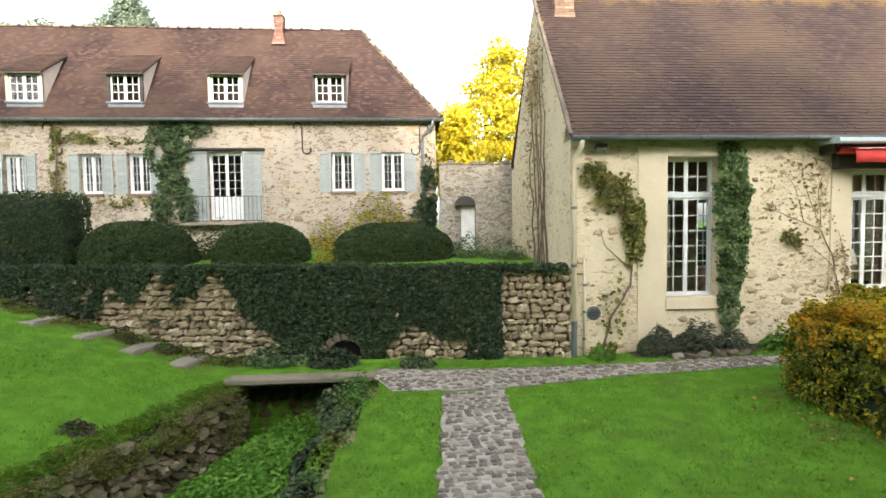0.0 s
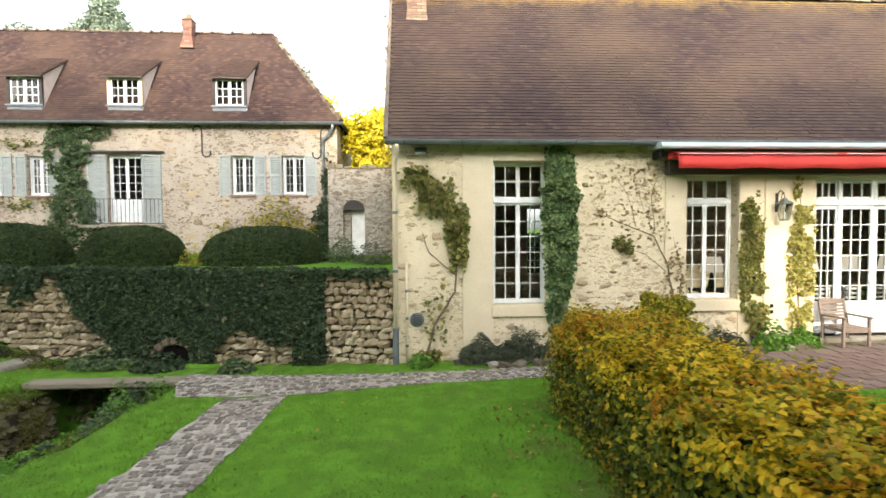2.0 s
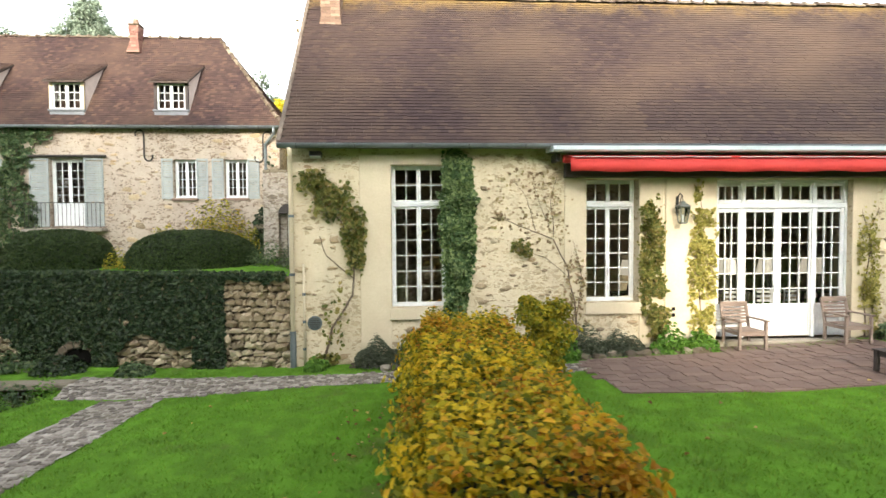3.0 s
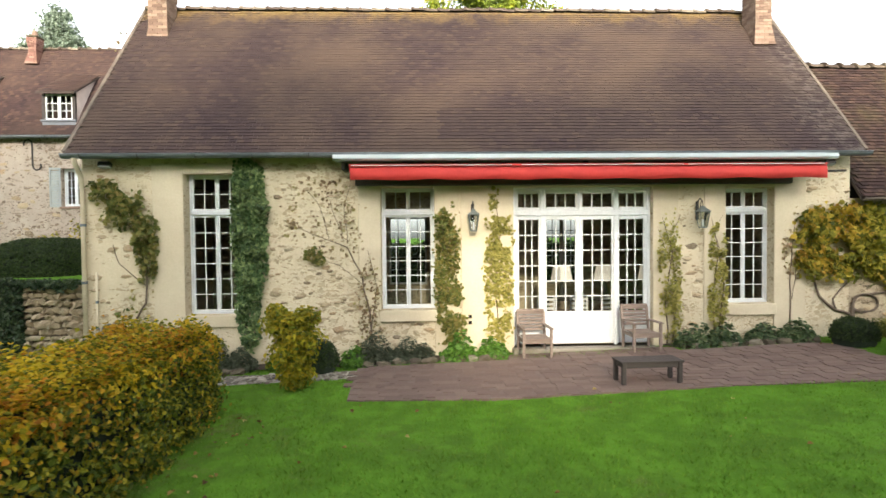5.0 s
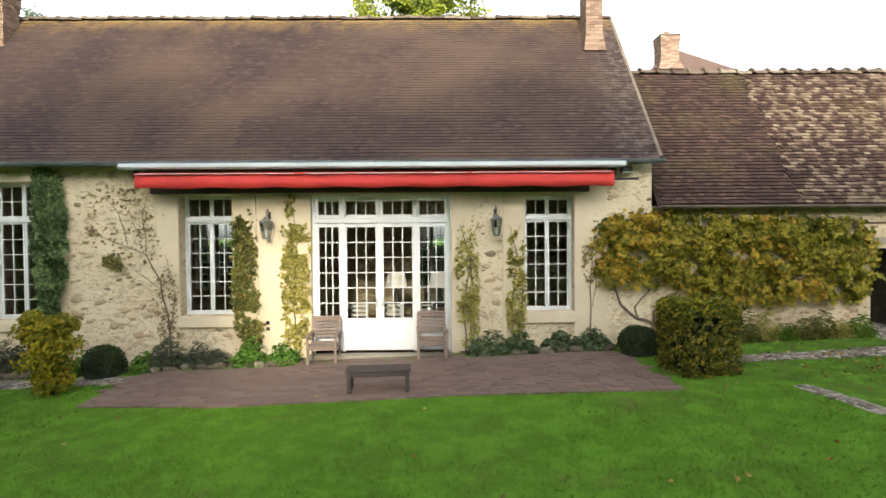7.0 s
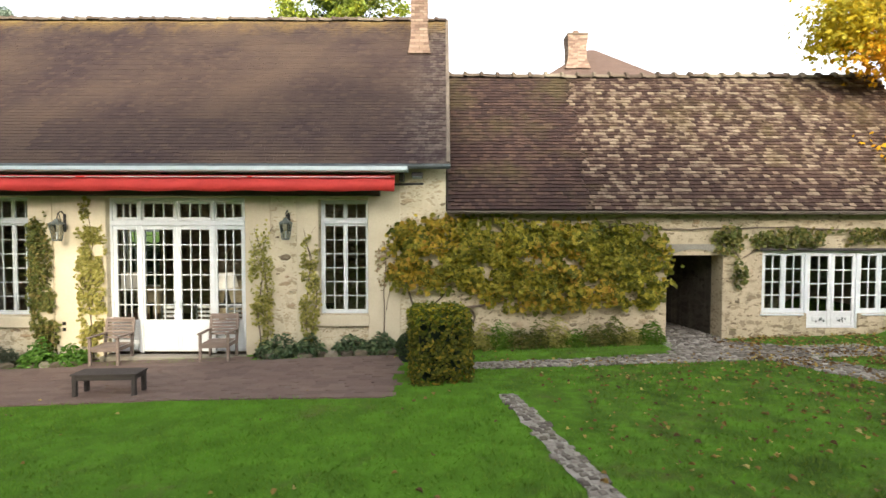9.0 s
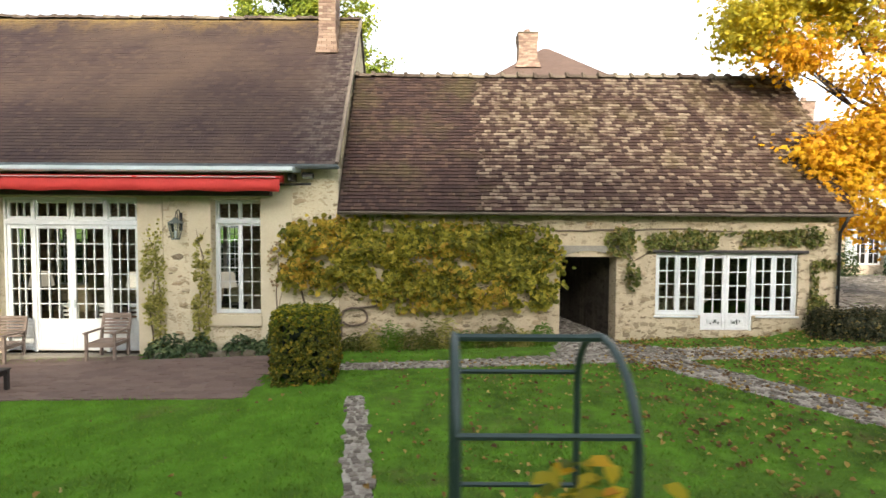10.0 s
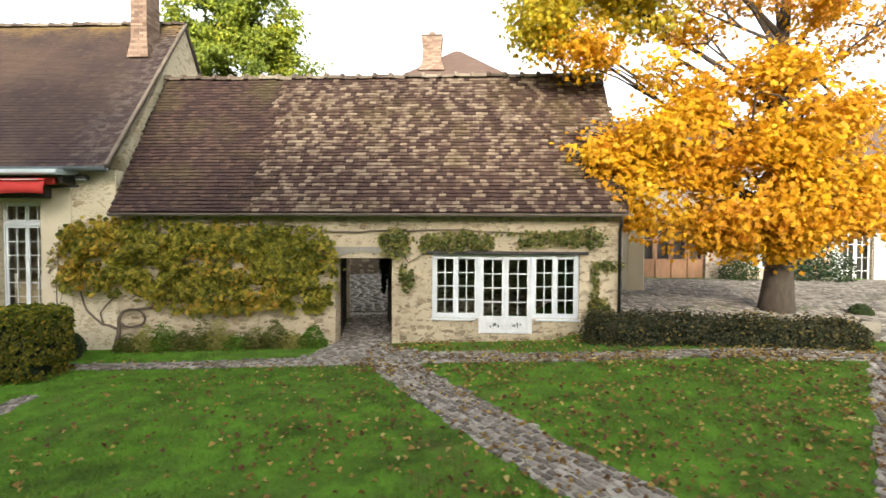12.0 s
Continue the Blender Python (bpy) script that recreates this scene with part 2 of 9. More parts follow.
M["stone"] = m_pieces("rubble_stone", [(0.0, (0.19, 0.148, 0.095)), (0.35, (0.36, 0.29, 0.185)), (0.7, (0.56, 0.48, 0.33)), (1.0, (0.29, 0.22, 0.135))], False, 0.92, (0.58, 0.53, 0.41), 0.45, (0.12, 0.115, 0.045), fleck=8.0, mossy=0.54)
M["wall_stone"] = m_pieces("bedded_wall_stone", [(0.0, (0.2, 0.15, 0.095)), (0.3, (0.34, 0.26, 0.16)), (0.6, (0.47, 0.37, 0.23)), (0.85, (0.4, 0.27, 0.15)), (1.0, (0.52, 0.44, 0.3))], False, 0.92, (0.62, 0.54, 0.4), 0.5, None, fleck=9.0)
M["stone_dark"] = m_pieces("mossy_stone", [(0.0, (0.07, 0.055, 0.04)), (0.5, (0.14, 0.115, 0.08)), (0.85, (0.22, 0.19, 0.14)), (1.0, (0.3, 0.27, 0.21))], False, 0.9, (0.3, 0.29, 0.24), 0.36, (0.075, 0.085, 0.02))
M["stone_ditch"] = m_pieces("dark_mossy_stone", [(0.0, (0.055, 0.044, 0.026)), (0.5, (0.12, 0.098, 0.058)), (0.8, (0.24, 0.2, 0.125)), (1.0, (0.42, 0.36, 0.255))], False, 0.9, (0.32, 0.285, 0.18), 0.38, (0.1, 0.11, 0.02), mossy=0.46)
M["mortar"] = m_plain("earthy_mortar", (0.13, 0.098, 0.06), (0.085, 0.063, 0.04), 4.0)
M["soil"] = m_plain("dark_soil", (0.07, 0.05, 0.032), (0.045, 0.033, 0.022), 3.0, 0.95, 0.6)
M["roof_main"] = m_pieces("brown_plain_tile", [(0.0, (0.038, 0.025, 0.026)), (0.4, (0.046, 0.03, 0.03)), (0.8, (0.055, 0.036, 0.033)), (1.0, (0.075, 0.05, 0.041))], True, 0.8, (0.13, 0.096, 0.066), 0.27, None, patch=(0.097, 0.066, 0.048), crust=(7.9, 8.9, (0.3, 0.2, 0.06)), bump=0.25, worn=(19.5, (0.15, 0.13, 0.112)))
M["roof_house"] = m_pieces("red_brown_tile", [(0.0, (0.03, 0.019, 0.02)), (0.4, (0.045, 0.026, 0.026)), (0.75, (0.062, 0.035, 0.032)), (1.0, (0.1, 0.06, 0.045))], True, 0.85, (0.14, 0.1, 0.066), 0.36, None, patch=(0.1, 0.062, 0.046))
M["roof_low"] = m_pieces("old_lichen_tile", [(0.0, (0.036, 0.02, 0.017)), (0.4, (0.058, 0.033, 0.026)), (0.7, (0.09, 0.056, 0.042)), (1.0, (0.165, 0.118, 0.083))], True, 0.85, (0.37, 0.305, 0.222), 0.51, (0.085, 0.064, 0.024), fleck=4.0, mossy=0.5, pick=0.36)
M["roof_dark"] = m_pieces("dark_old_tile", [(0.0, (0.03, 0.018, 0.017)), (0.5, (0.046, 0.026, 0.023)), (1.0, (0.08, 0.048, 0.037))], True, 0.85, (0.24, 0.185, 0.12), 0.33, (0.085, 0.07, 0.028), fleck=6.0, mossy=0.5, pick=0.3)
M["roof_bed"] = m_plain("roof_boarding", (0.06, 0.042, 0.034), (0.045, 0.032, 0.026), 3.0)
M["ridge"] = m_pieces("ridge_tile", [(0.0, (0.07, 0.05, 0.038)), (0.6, (0.13, 0.1, 0.072)), (1.0, (0.24, 0.205, 0.15))], False, 0.85, (0.33, 0.29, 0.2), 0.42, (0.17, 0.12, 0.03))
M["brick"] = m_pieces("chimney_brick", [(0.0, (0.17, 0.11, 0.08)), (0.6, (0.26, 0.175, 0.128)), (1.0, (0.34, 0.25, 0.185))], True, 0.85, (0.4, 0.35, 0.28), 0.42)
M["brick_red"] = m_pieces("dark_red_brick", [(0.0, (0.17, 0.085, 0.067)), (0.6, (0.25, 0.13, 0.1)), (1.0, (0.32, 0.2, 0.155))], True, 0.85, (0.36, 0.28, 0.23), 0.4)
M["white"] = m_plain("white_gloss_paint", (0.7, 0.72, 0.71), (0.6, 0.62, 0.61), 2.0, 0.45, 0.05)
M["white_worn"] = m_plain("worn_white_paint", (0.78, 0.78, 0.76), (0.6, 0.6, 0.58), 4.0, 0.5, 0.1)
M["shutter"] = m_plain("pale_grey_paint", (0.35, 0.38, 0.36), (0.28, 0.305, 0.29), 3.0, 0.6, 0.1)
M["zinc"] = m_plain("weathered_zinc", (0.2, 0.23, 0.235), (0.11, 0.13, 0.14), 3.0, 0.45, 0.05, 0.5)
M["zinc_pale"] = m_plain("pale_lacquered_metal", (0.42, 0.48, 0.48), (0.34, 0.4, 0.4), 2.0, 0.4, 0.03)
M["verge"] = m_plain("lichened_mortar", (0.19, 0.155, 0.118), (0.11, 0.085, 0.067), 3.0, 0.9, 0.5)
# core colour holds the shade between leaves; the cores are plain solids
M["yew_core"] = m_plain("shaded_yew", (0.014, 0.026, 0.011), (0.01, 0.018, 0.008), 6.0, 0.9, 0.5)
M["grit"] = m_plain("sandy_path_bedding", (0.4, 0.375, 0.32), (0.2, 0.18, 0.14), 5.0, 0.95, 0.4)
M["slate"] = m_plain("blue_grey_slate", (0.17, 0.185, 0.2), (0.12, 0.13, 0.145), 5.0, 0.6, 0.2)
M["grit_dark"] = m_plain("brown_joint_sand", (0.19, 0.135, 0.115), (0.14, 0.1, 0.084), 5.0, 0.95, 0.4)
M["cheek"] = m_plain("pinkish_plaster", (0.66, 0.56, 0.49), (0.55, 0.46, 0.4), 3.0, 0.9, 0.3)
M["awning"] = m_plain("red_canvas", (0.52, 0.035, 0.025), (0.42, 0.025, 0.02), 2.0, 0.75, 0.15)
M["iron"] = m_plain("dark_iron", (0.03, 0.032, 0.032), (0.05, 0.04, 0.032), 6.0, 0.5, 0.1, 0.5)
M["verdigris"] = m_plain("grey_green_metal", (0.17, 0.19, 0.17), (0.1, 0.115, 0.105), 8.0, 0.55, 0.1, 0.3)
M["green_metal"] = m_plain("dark_green_metal", (0.025, 0.05, 0.048), (0.035, 0.06, 0.055), 6.0, 0.45, 0.05, 0.2)
M["teak"] = m_plain("silvered_teak", (0.27, 0.205, 0.165), (0.16, 0.12, 0.095), 3.0, 0.8, 0.3, 0.0, 18.0, (1, 1, 5))
M["dark_wood"] = m_plain("weathered_dark_wood", (0.05, 0.04, 0.036), (0.032, 0.025, 0.022), 3.0, 0.75, 0.3, 0.0, 18.0, (1, 5, 5))
M["brown_wood"] = m_plain("varnished_brown_wood", (0.3, 0.15, 0.065), (0.2, 0.1, 0.045), 3.0, 0.5, 0.2, 0.0, 18.0, (5, 1, 1))
M["bark"] = m_plain("grey_bark", (0.095, 0.075, 0.057), (0.04, 0.032, 0.025), 3.0, 0.95, 0.9, 0.0, 20.0, (4, 4, 1), 0.03)
M["vine_bark"] = m_plain("vine_bark", (0.19, 0.14, 0.1), (0.11, 0.08, 0.055), 6.0, 0.95, 0.6)
M["cobble"] = m_pieces("granite_cobble", [(0.0, (0.1, 0.084, 0.068)), (0.45, (0.17, 0.146, 0.12)), (0.8, (0.27, 0.24, 0.202)), (1.0, (0.43, 0.392, 0.335))], True, 0.6, (0.48, 0.445, 0.385), 0.44, (0.12, 0.11, 0.045), fleck=9.0)
M["cobble_pale"] = m_pieces("pale_court_cobble", [(0.0, (0.1, 0.09, 0.077)), (0.5, (0.165, 0.148, 0.128)), (1.0, (0.25, 0.23, 0.2))], True, 0.75, (0.3, 0.275, 0.23), 0.4, (0.1, 0.1, 0.05))
M["paving"] = m_pieces("reddish_paving", [(0.0, (0.15, 0.103, 0.086)), (0.5, (0.175, 0.12, 0.1)), (1.0, (0.205, 0.145, 0.12))], False, 0.78, (0.28, 0.22, 0.185), 0.42, (0.12, 0.105, 0.055), fleck=5.0, mossy=0.56)
M["slab"] = m_pieces("worn_slab", [(0.0, (0.2, 0.18, 0.14)), (1.0, (0.3, 0.27, 0.22))], False, 0.85, (0.38, 0.36, 0.3), 0.45, (0.08, 0.085, 0.03))
M["grass"] = m_grass("lawn")
M["blade"] = m_blade("grass_blade")
M["yew"] = m_leaf("dark_clipped_box", [(0.0, (0.02, 0.036, 0.011)), (0.6, (0.036, 0.06, 0.016)), (1.0, (0.07, 0.1, 0.025))], 0.15)
M["ivy"] = m_leaf("dark_ivy", [(0.0, (0.02, 0.036, 0.016)), (0.6, (0.036, 0.06, 0.026)), (1.0, (0.08, 0.105, 0.045))], 0.15, 0.38)
M["ivy_light"] = m_leaf("mid_ivy", [(0.0, (0.042, 0.075, 0.03)), (0.6, (0.085, 0.135, 0.055)), (1.0, (0.21, 0.25, 0.11))], 0.25, 0.4)
M["ivy_fresh"] = m_leaf("fresh_ivy", [(0.0, (0.045, 0.085, 0.03)), (0.5, (0.1, 0.165, 0.06)), (1.0, (0.26, 0.34, 0.13))], 0.3, 0.4, [(0.0, (0.08, 0.13, 0.045)), (1.0, (0.3, 0.38, 0.15))], 1.4)
M["beech"] = m_leaf("turning_beech", [(0.0, (0.08, 0.105, 0.012)), (0.3, (0.27, 0.26, 0.02)), (0.6, (0.66, 0.5, 0.028)), (1.0, (0.78, 0.52, 0.034))], 0.5, 0.5, [(0.0, (0.4, 0.18, 0.02)), (0.3, (0.7, 0.37, 0.03)), (0.65, (0.78, 0.48, 0.032)), (0.85, (0.7, 0.29, 0.026)), (1.0, (0.44, 0.17, 0.025))], 1.0, 0.4)
M["beech_green"] = m_leaf("green_beech", [(0.0, (0.045, 0.07, 0.01)), (0.4, (0.12, 0.155, 0.018)), (0.75, (0.3, 0.29, 0.026)), (1.0, (0.52, 0.42, 0.03))], 0.38, 0.5, [(0.0, (0.16, 0.11, 0.014)), (0.5, (0.42, 0.28, 0.025)), (1.0, (0.58, 0.3, 0.03))], 1.3, 0.33)
M["clipped"] = m_leaf("clipped_green_beech", [(0.0, (0.06, 0.075, 0.012)), (0.5, (0.14, 0.145, 0.02)), (0.85, (0.3, 0.25, 0.03)), (1.0, (0.46, 0.31, 0.035))], 0.36)
M["vine"] = m_leaf("vine_leaf", [(0.0, (0.1, 0.115, 0.018)), (0.4, (0.26, 0.25, 0.034)), (0.75, (0.48, 0.42, 0.055)), (1.0, (0.62, 0.51, 0.085))], 0.5, 0.5, [(0.0, (0.3, 0.23, 0.035)), (0.4, (0.58, 0.43, 0.058)), (0.8, (0.68, 0.47, 0.068)), (1.0, (0.55, 0.3, 0.055))], 0.8, 0.4)
M["young_beech"] = m_leaf("yellow_green_beech", [(0.0, (0.1, 0.13, 0.014)), (0.3, (0.28, 0.28, 0.022)), (0.65, (0.52, 0.43, 0.028)), (1.0, (0.62, 0.42, 0.03))], 0.42, 0.5, [(0.0, (0.07, 0.09, 0.012)), (0.6, (0.26, 0.24, 0.02)), (1.0, (0.5, 0.36, 0.025))], 2.2, 0.5)
M["vine_yellow"] = m_leaf("pale_yellow_climber", [(0.0, (0.2, 0.2, 0.05)), (0.5, (0.4, 0.36, 0.09)), (1.0, (0.52, 0.46, 0.16))], 0.4)
M["vine_green"] = m_leaf("green_climber", [(0.0, (0.085, 0.105, 0.028)), (0.45, (0.17, 0.185, 0.045)), (0.8, (0.3, 0.27, 0.075)), (1.0, (0.36, 0.26, 0.1))], 0.4)
M["low_clip"] = m_leaf("dull_clipped_shrub", [(0.0, (0.028, 0.034, 0.014)), (0.6, (0.065, 0.065, 0.03)), (0.9, (0.13, 0.11, 0.05)), (1.0, (0.3, 0.22, 0.06))], 0.2)
M["vine_red"] = m_leaf("fading_creeper", [(0.0, (0.2, 0.15, 0.09)), (0.5, (0.36, 0.25, 0.15)), (1.0, (0.36, 0.32, 0.13))], 0.3)
M["maple_lime"] = m_leaf("yellow_green_maple", [(0.0, (0.4, 0.28, 0.016)), (0.4, (0.58, 0.45, 0.022)), (1.0, (0.62, 0.56, 0.06))], 0.55, 0.5, [(0.0, (0.3, 0.28, 0.03)), (1.0, (0.5, 0.46, 0.05))], 0.8)
M["maple"] = m_leaf("golden_maple", [(0.0, (0.5, 0.23, 0.01)), (0.25, (0.64, 0.36, 0.012)), (0.65, (0.7, 0.47, 0.016)), (1.0, (0.66, 0.53, 0.05))], 0.45, 0.5, [(0.0, (0.34, 0.13, 0.012)), (0.4, (0.56, 0.26, 0.012)), (1.0, (0.66, 0.39, 0.016))], 0.7, 0.52)
M["maple_brown"] = m_leaf("rust_maple", [(0.0, (0.26, 0.11, 0.02)), (0.6, (0.42, 0.21, 0.025)), (1.0, (0.56, 0.34, 0.035))], 0.45)
M["lime"] = m_leaf("turning_lime_tree", [(0.0, (0.14, 0.19, 0.025)), (0.5, (0.3, 0.34, 0.035)), (1.0, (0.6, 0.55, 0.05))], 0.45, 0.5, [(0.0, (0.07, 0.12, 0.03)), (1.0, (0.22, 0.28, 0.06))], 0.3, 0.45)
M["lime_green"] = m_leaf("green_lime_tree", [(0.0, (0.05, 0.1, 0.04)), (0.6, (0.12, 0.19, 0.07)), (1.0, (0.24, 0.31, 0.09))], 0.4)
M["yellow"] = m_leaf("yellow_tree", [(0.0, (0.45, 0.38, 0.02)), (0.5, (0.7, 0.56, 0.03)), (1.0, (0.6, 0.6, 0.08))], 0.45)
# leaf tones paled towards grey, distance haze mixed into the colour
M["conifer"] = m_leaf("hazed_foliage", [(0.0, (0.15, 0.19, 0.14)), (1.0, (0.27, 0.32, 0.24))], 0.45)
M["herb"] = m_leaf("fresh_herbs", [(0.0, (0.06, 0.14, 0.02)), (0.6, (0.11, 0.24, 0.03)), (1.0, (0.18, 0.32, 0.05))], 0.3)
M["cress"] = m_leaf("bright_watercress", [(0.0, (0.08, 0.2, 0.025)), (0.6, (0.15, 0.34, 0.04)), (1.0, (0.25, 0.44, 0.07))], 0.4)
M["lavender"] = m_leaf("grey_lavender", [(0.0, (0.05, 0.065, 0.036)), (0.6, (0.095, 0.115, 0.066)), (1.0, (0.16, 0.165, 0.115))], 0.2)
M["fallen"] = m_leaf("fallen_leaf", [(0.0, (0.09, 0.05, 0.022)), (0.35, (0.2, 0.115, 0.035)), (0.65, (0.34, 0.215, 0.06)), (0.92, (0.5, 0.37, 0.1)), (1.0, (0.56, 0.46, 0.2))], 0.25)
M["bramble"] = m_leaf("dark_bramble", [(0.0, (0.03, 0.028, 0.016)), (0.6, (0.055, 0.05, 0.024)), (1.0, (0.1, 0.085, 0.04))], 0.15)
M["moss"] = m_leaf("yellow_moss", [(0.0, (0.065, 0.08, 0.015)), (0.6, (0.13, 0.145, 0.026)), (1.0, (0.24, 0.23, 0.055))], 0.15)
M["glass"] = m_glass("window_glass")
# near-black plates in this stand in for unlit space behind openings
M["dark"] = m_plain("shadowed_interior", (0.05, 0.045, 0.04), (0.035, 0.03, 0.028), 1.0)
# flat black for the depth of holes that are only shallow plates
M["hole"] = m_plain("hole_shade", (0.012, 0.011, 0.01), (0.008, 0.007, 0.006), 4.0)
M["hole"].node_tree.nodes["Principled BSDF"].inputs["Specular IOR Level"].default_value = 0.0
M["inside"] = m_plain("interior_wall", (0.22, 0.19, 0.15), (0.18, 0.15, 0.12), 1.0)
M["shade"] = m_plain("white_lampshade", (0.8, 0.77, 0.7), (0.75, 0.71, 0.64), 2.0)
_glow = M["shade"].node_tree.nodes["Principled BSDF"]  # the lamps are lit
_glow.inputs["Emission Color"].default_value = (1.0, 0.86, 0.66, 1.0)
_glow.inputs["Emission Strength"].default_value = 0.1
M["grass_tuft"] = m_leaf("long_grass", [(0.0, (0.07, 0.14, 0.012)), (0.6, (0.12, 0.22, 0.018)), (1.0, (0.18, 0.26, 0.035))], 0.25)


# ---- mesh helpers ----
def mesh_of(name, verts, faces, mat, smooth=False):
    me = bpy.data.meshes.new(name)
    me.from_pydata(verts, [], faces)
    me.materials.append(mat)
    if smooth:
        me.polygons.foreach_set("use_smooth", [True] * len(me.polygons))
    me.update()
    return me


def link_part(name, me, parent=None, label="", m=None):
    ob = new(name, me)
    if parent is not None:
        ob.parent = parent
    if m is not None:
        ob.matrix_basis = m
    if label:
        ob["label"] = label
    return ob


def part(name, bm, mat, parent=None, label="", smooth=False):
    bmesh.ops.recalc_face_normals(bm, faces=bm.faces)
    me = bpy.data.meshes.new(name)
    bm.to_mesh(me)
    bm.free()
    me.materials.append(mat)
    if smooth:
        me.polygons.foreach_set("use_smooth", [True] * len(me.polygons))
    return link_part(name, me, parent, label)


def thing(name, label, category, x=0, y=0, z=0, group="", kind="", rz=0):
    ob = new(name)
    ob.empty_display_size = 0.2
    ob.matrix_basis = pose(x, y, z, 0, 0, rz)
    return tagged(ob, label, category, group, kind)


def box(bm, x0, x1, y0, y1, z0, z1, bevel=0.0, m=None):
    r = bmesh.ops.create_cube(bm, size=1.0)
    vs = r["verts"]
    mm = Matrix.Translation(((x0 + x1) / 2, (y0 + y1) / 2, (z0 + z1) / 2)) @ Matrix.Diagonal((abs(x1 - x0), abs(y1 - y0), abs(z1 - z0), 1))
    bmesh.ops.transform(bm, matrix=mm, verts=vs)
    if bevel:
        es = list({e for v in vs for e in v.link_edges})
        out = bmesh.ops.bevel(bm, geom=es, offset=bevel, segments=1, affect="EDGES")
        vs = list({v for f in out["faces"] for v in f.verts} | {v for v in vs if v.is_valid})
    if m is not None:
        bmesh.ops.transform(bm, matrix=m, verts=vs)
    return vs


def bar(bm, a, b, w, d=None, bevel=0.0):
    """A straight batten from a to b."""
    a, b = Vector(a), Vector(b)
    d = d or w
    q = (b - a).to_track_quat("Z", "Y").to_matrix().to_4x4()
    box(bm, -w / 2, w / 2, -d / 2, d / 2, 0, (b - a).length, bevel, Matrix.Translation(a) @ q)


def tube(bm, pts, r, n=8, cap=True):
    """A round tube through pts; r: one radius, or one for each point."""
    pts = [Vector(p) for p in pts]
    rs = r if isinstance(r, (list, tuple)) else [r] * len(pts)
    rings = []
    up = Vector((0.13, 0.31, 0.94))
    for i, p in enumerate(pts):
        d = (pts[min(i + 1, len(pts) - 1)] - pts[max(i - 1, 0)]).normalized()
        a = d.cross(up)
        a = a.normalized() if a.length > 1e-3 else d.orthogonal().normalized()
        b = d.cross(a).normalized()
        rings.append([bm.verts.new(p + rs[i] * (math.cos(t) * a + math.sin(t) * b)) for t in (2 * math.pi * k / n for k in range(n))])
    for s, e in zip(rings, rings[1:]):
        for k in range(n):
            bm.faces.new((s[k], s[(k + 1) % n], e[(k + 1) % n], e[k]))
    if cap:
        bm.faces.new(rings[0][::-1])
        bm.faces.new(rings[-1])


def pierced(name, x0, x1, z0, z1, y0, y1, holes, mat, parent, label=""):
    """A wall in the x-z plane between y0 and y1, with openings (x0, x1, z0, z1) right through it."""
    xs = sorted({x0, x1, *[v for h in holes for v in h[:2]]})
    zs = sorted({z0, z1, *[v for h in holes for v in h[2:4]]})
    xs = [v for v in xs if x0 <= v <= x1]
    zs = [v for v in zs if z0 <= v <= z1]

    def solid(i, j):
        if not (0 <= i < len(xs) - 1 and 0 <= j < len(zs) - 1):
            return False
        cx, cz = (xs[i] + xs[i + 1]) / 2, (zs[j] + zs[j + 1]) / 2
        return not any(h[0] < cx < h[1] and h[2] < cz < h[3] for h in holes)

    bm = bmesh.new()
    cache = {}

    def vert(x, y, z):
        key = (round(x, 4), round(y, 4), round(z, 4))
        if key not in cache:
            cache[key] = bm.verts.new(key)
        return cache[key]

    for i in range(len(xs) - 1):
        for j in range(len(zs) - 1):
            if not solid(i, j):
                continue
            a, b, c, d = xs[i], xs[i + 1], zs[j], zs[j + 1]
            bm.faces.new([vert(a, y0, c), vert(b, y0, c), vert(b, y0, d), vert(a, y0, d)])
            bm.faces.new([vert(a, y1, c), vert(a, y1, d), vert(b, y1, d), vert(b, y1, c)])
            for di, dj, p, q in ((-1, 0, (a, c), (a, d)), (1, 0, (b, c), (b, d)), (0, -1, (a, c), (b, c)), (0, 1, (a, d), (b, d))):
                if not solid(i + di, j + dj):
                    bm.faces.new([vert(p[0], y0, p[1]), vert(q[0], y0, q[1]), vert(q[0], y1, q[1]), vert(p[0], y1, p[1])])
    return part(name, bm, mat, parent, label)


def gable(name, x0, x1, pts, mat, parent):
    """An end wall: the outline pts in y-z, from x0 to x1."""
    bm = bmesh.new()
    a = [bm.verts.new((x0, y, z)) for y, z in pts]
    b = [bm.verts.new((x1, y, z)) for y, z in pts]
    bm.faces.new(a)
    bm.faces.new(b[::-1])
    for i in range(len(pts)):
        j = (i + 1) % len(pts)
        bm.faces.new((a[i], b[i], b[j], a[j]))
    return part(name, bm, mat, parent)


BOXF = [(0, 1, 2, 3), (0, 4, 5, 1), (1, 5, 6, 2), (2, 6, 7, 3), (3, 7, 4, 0), (4, 7, 6, 5)]


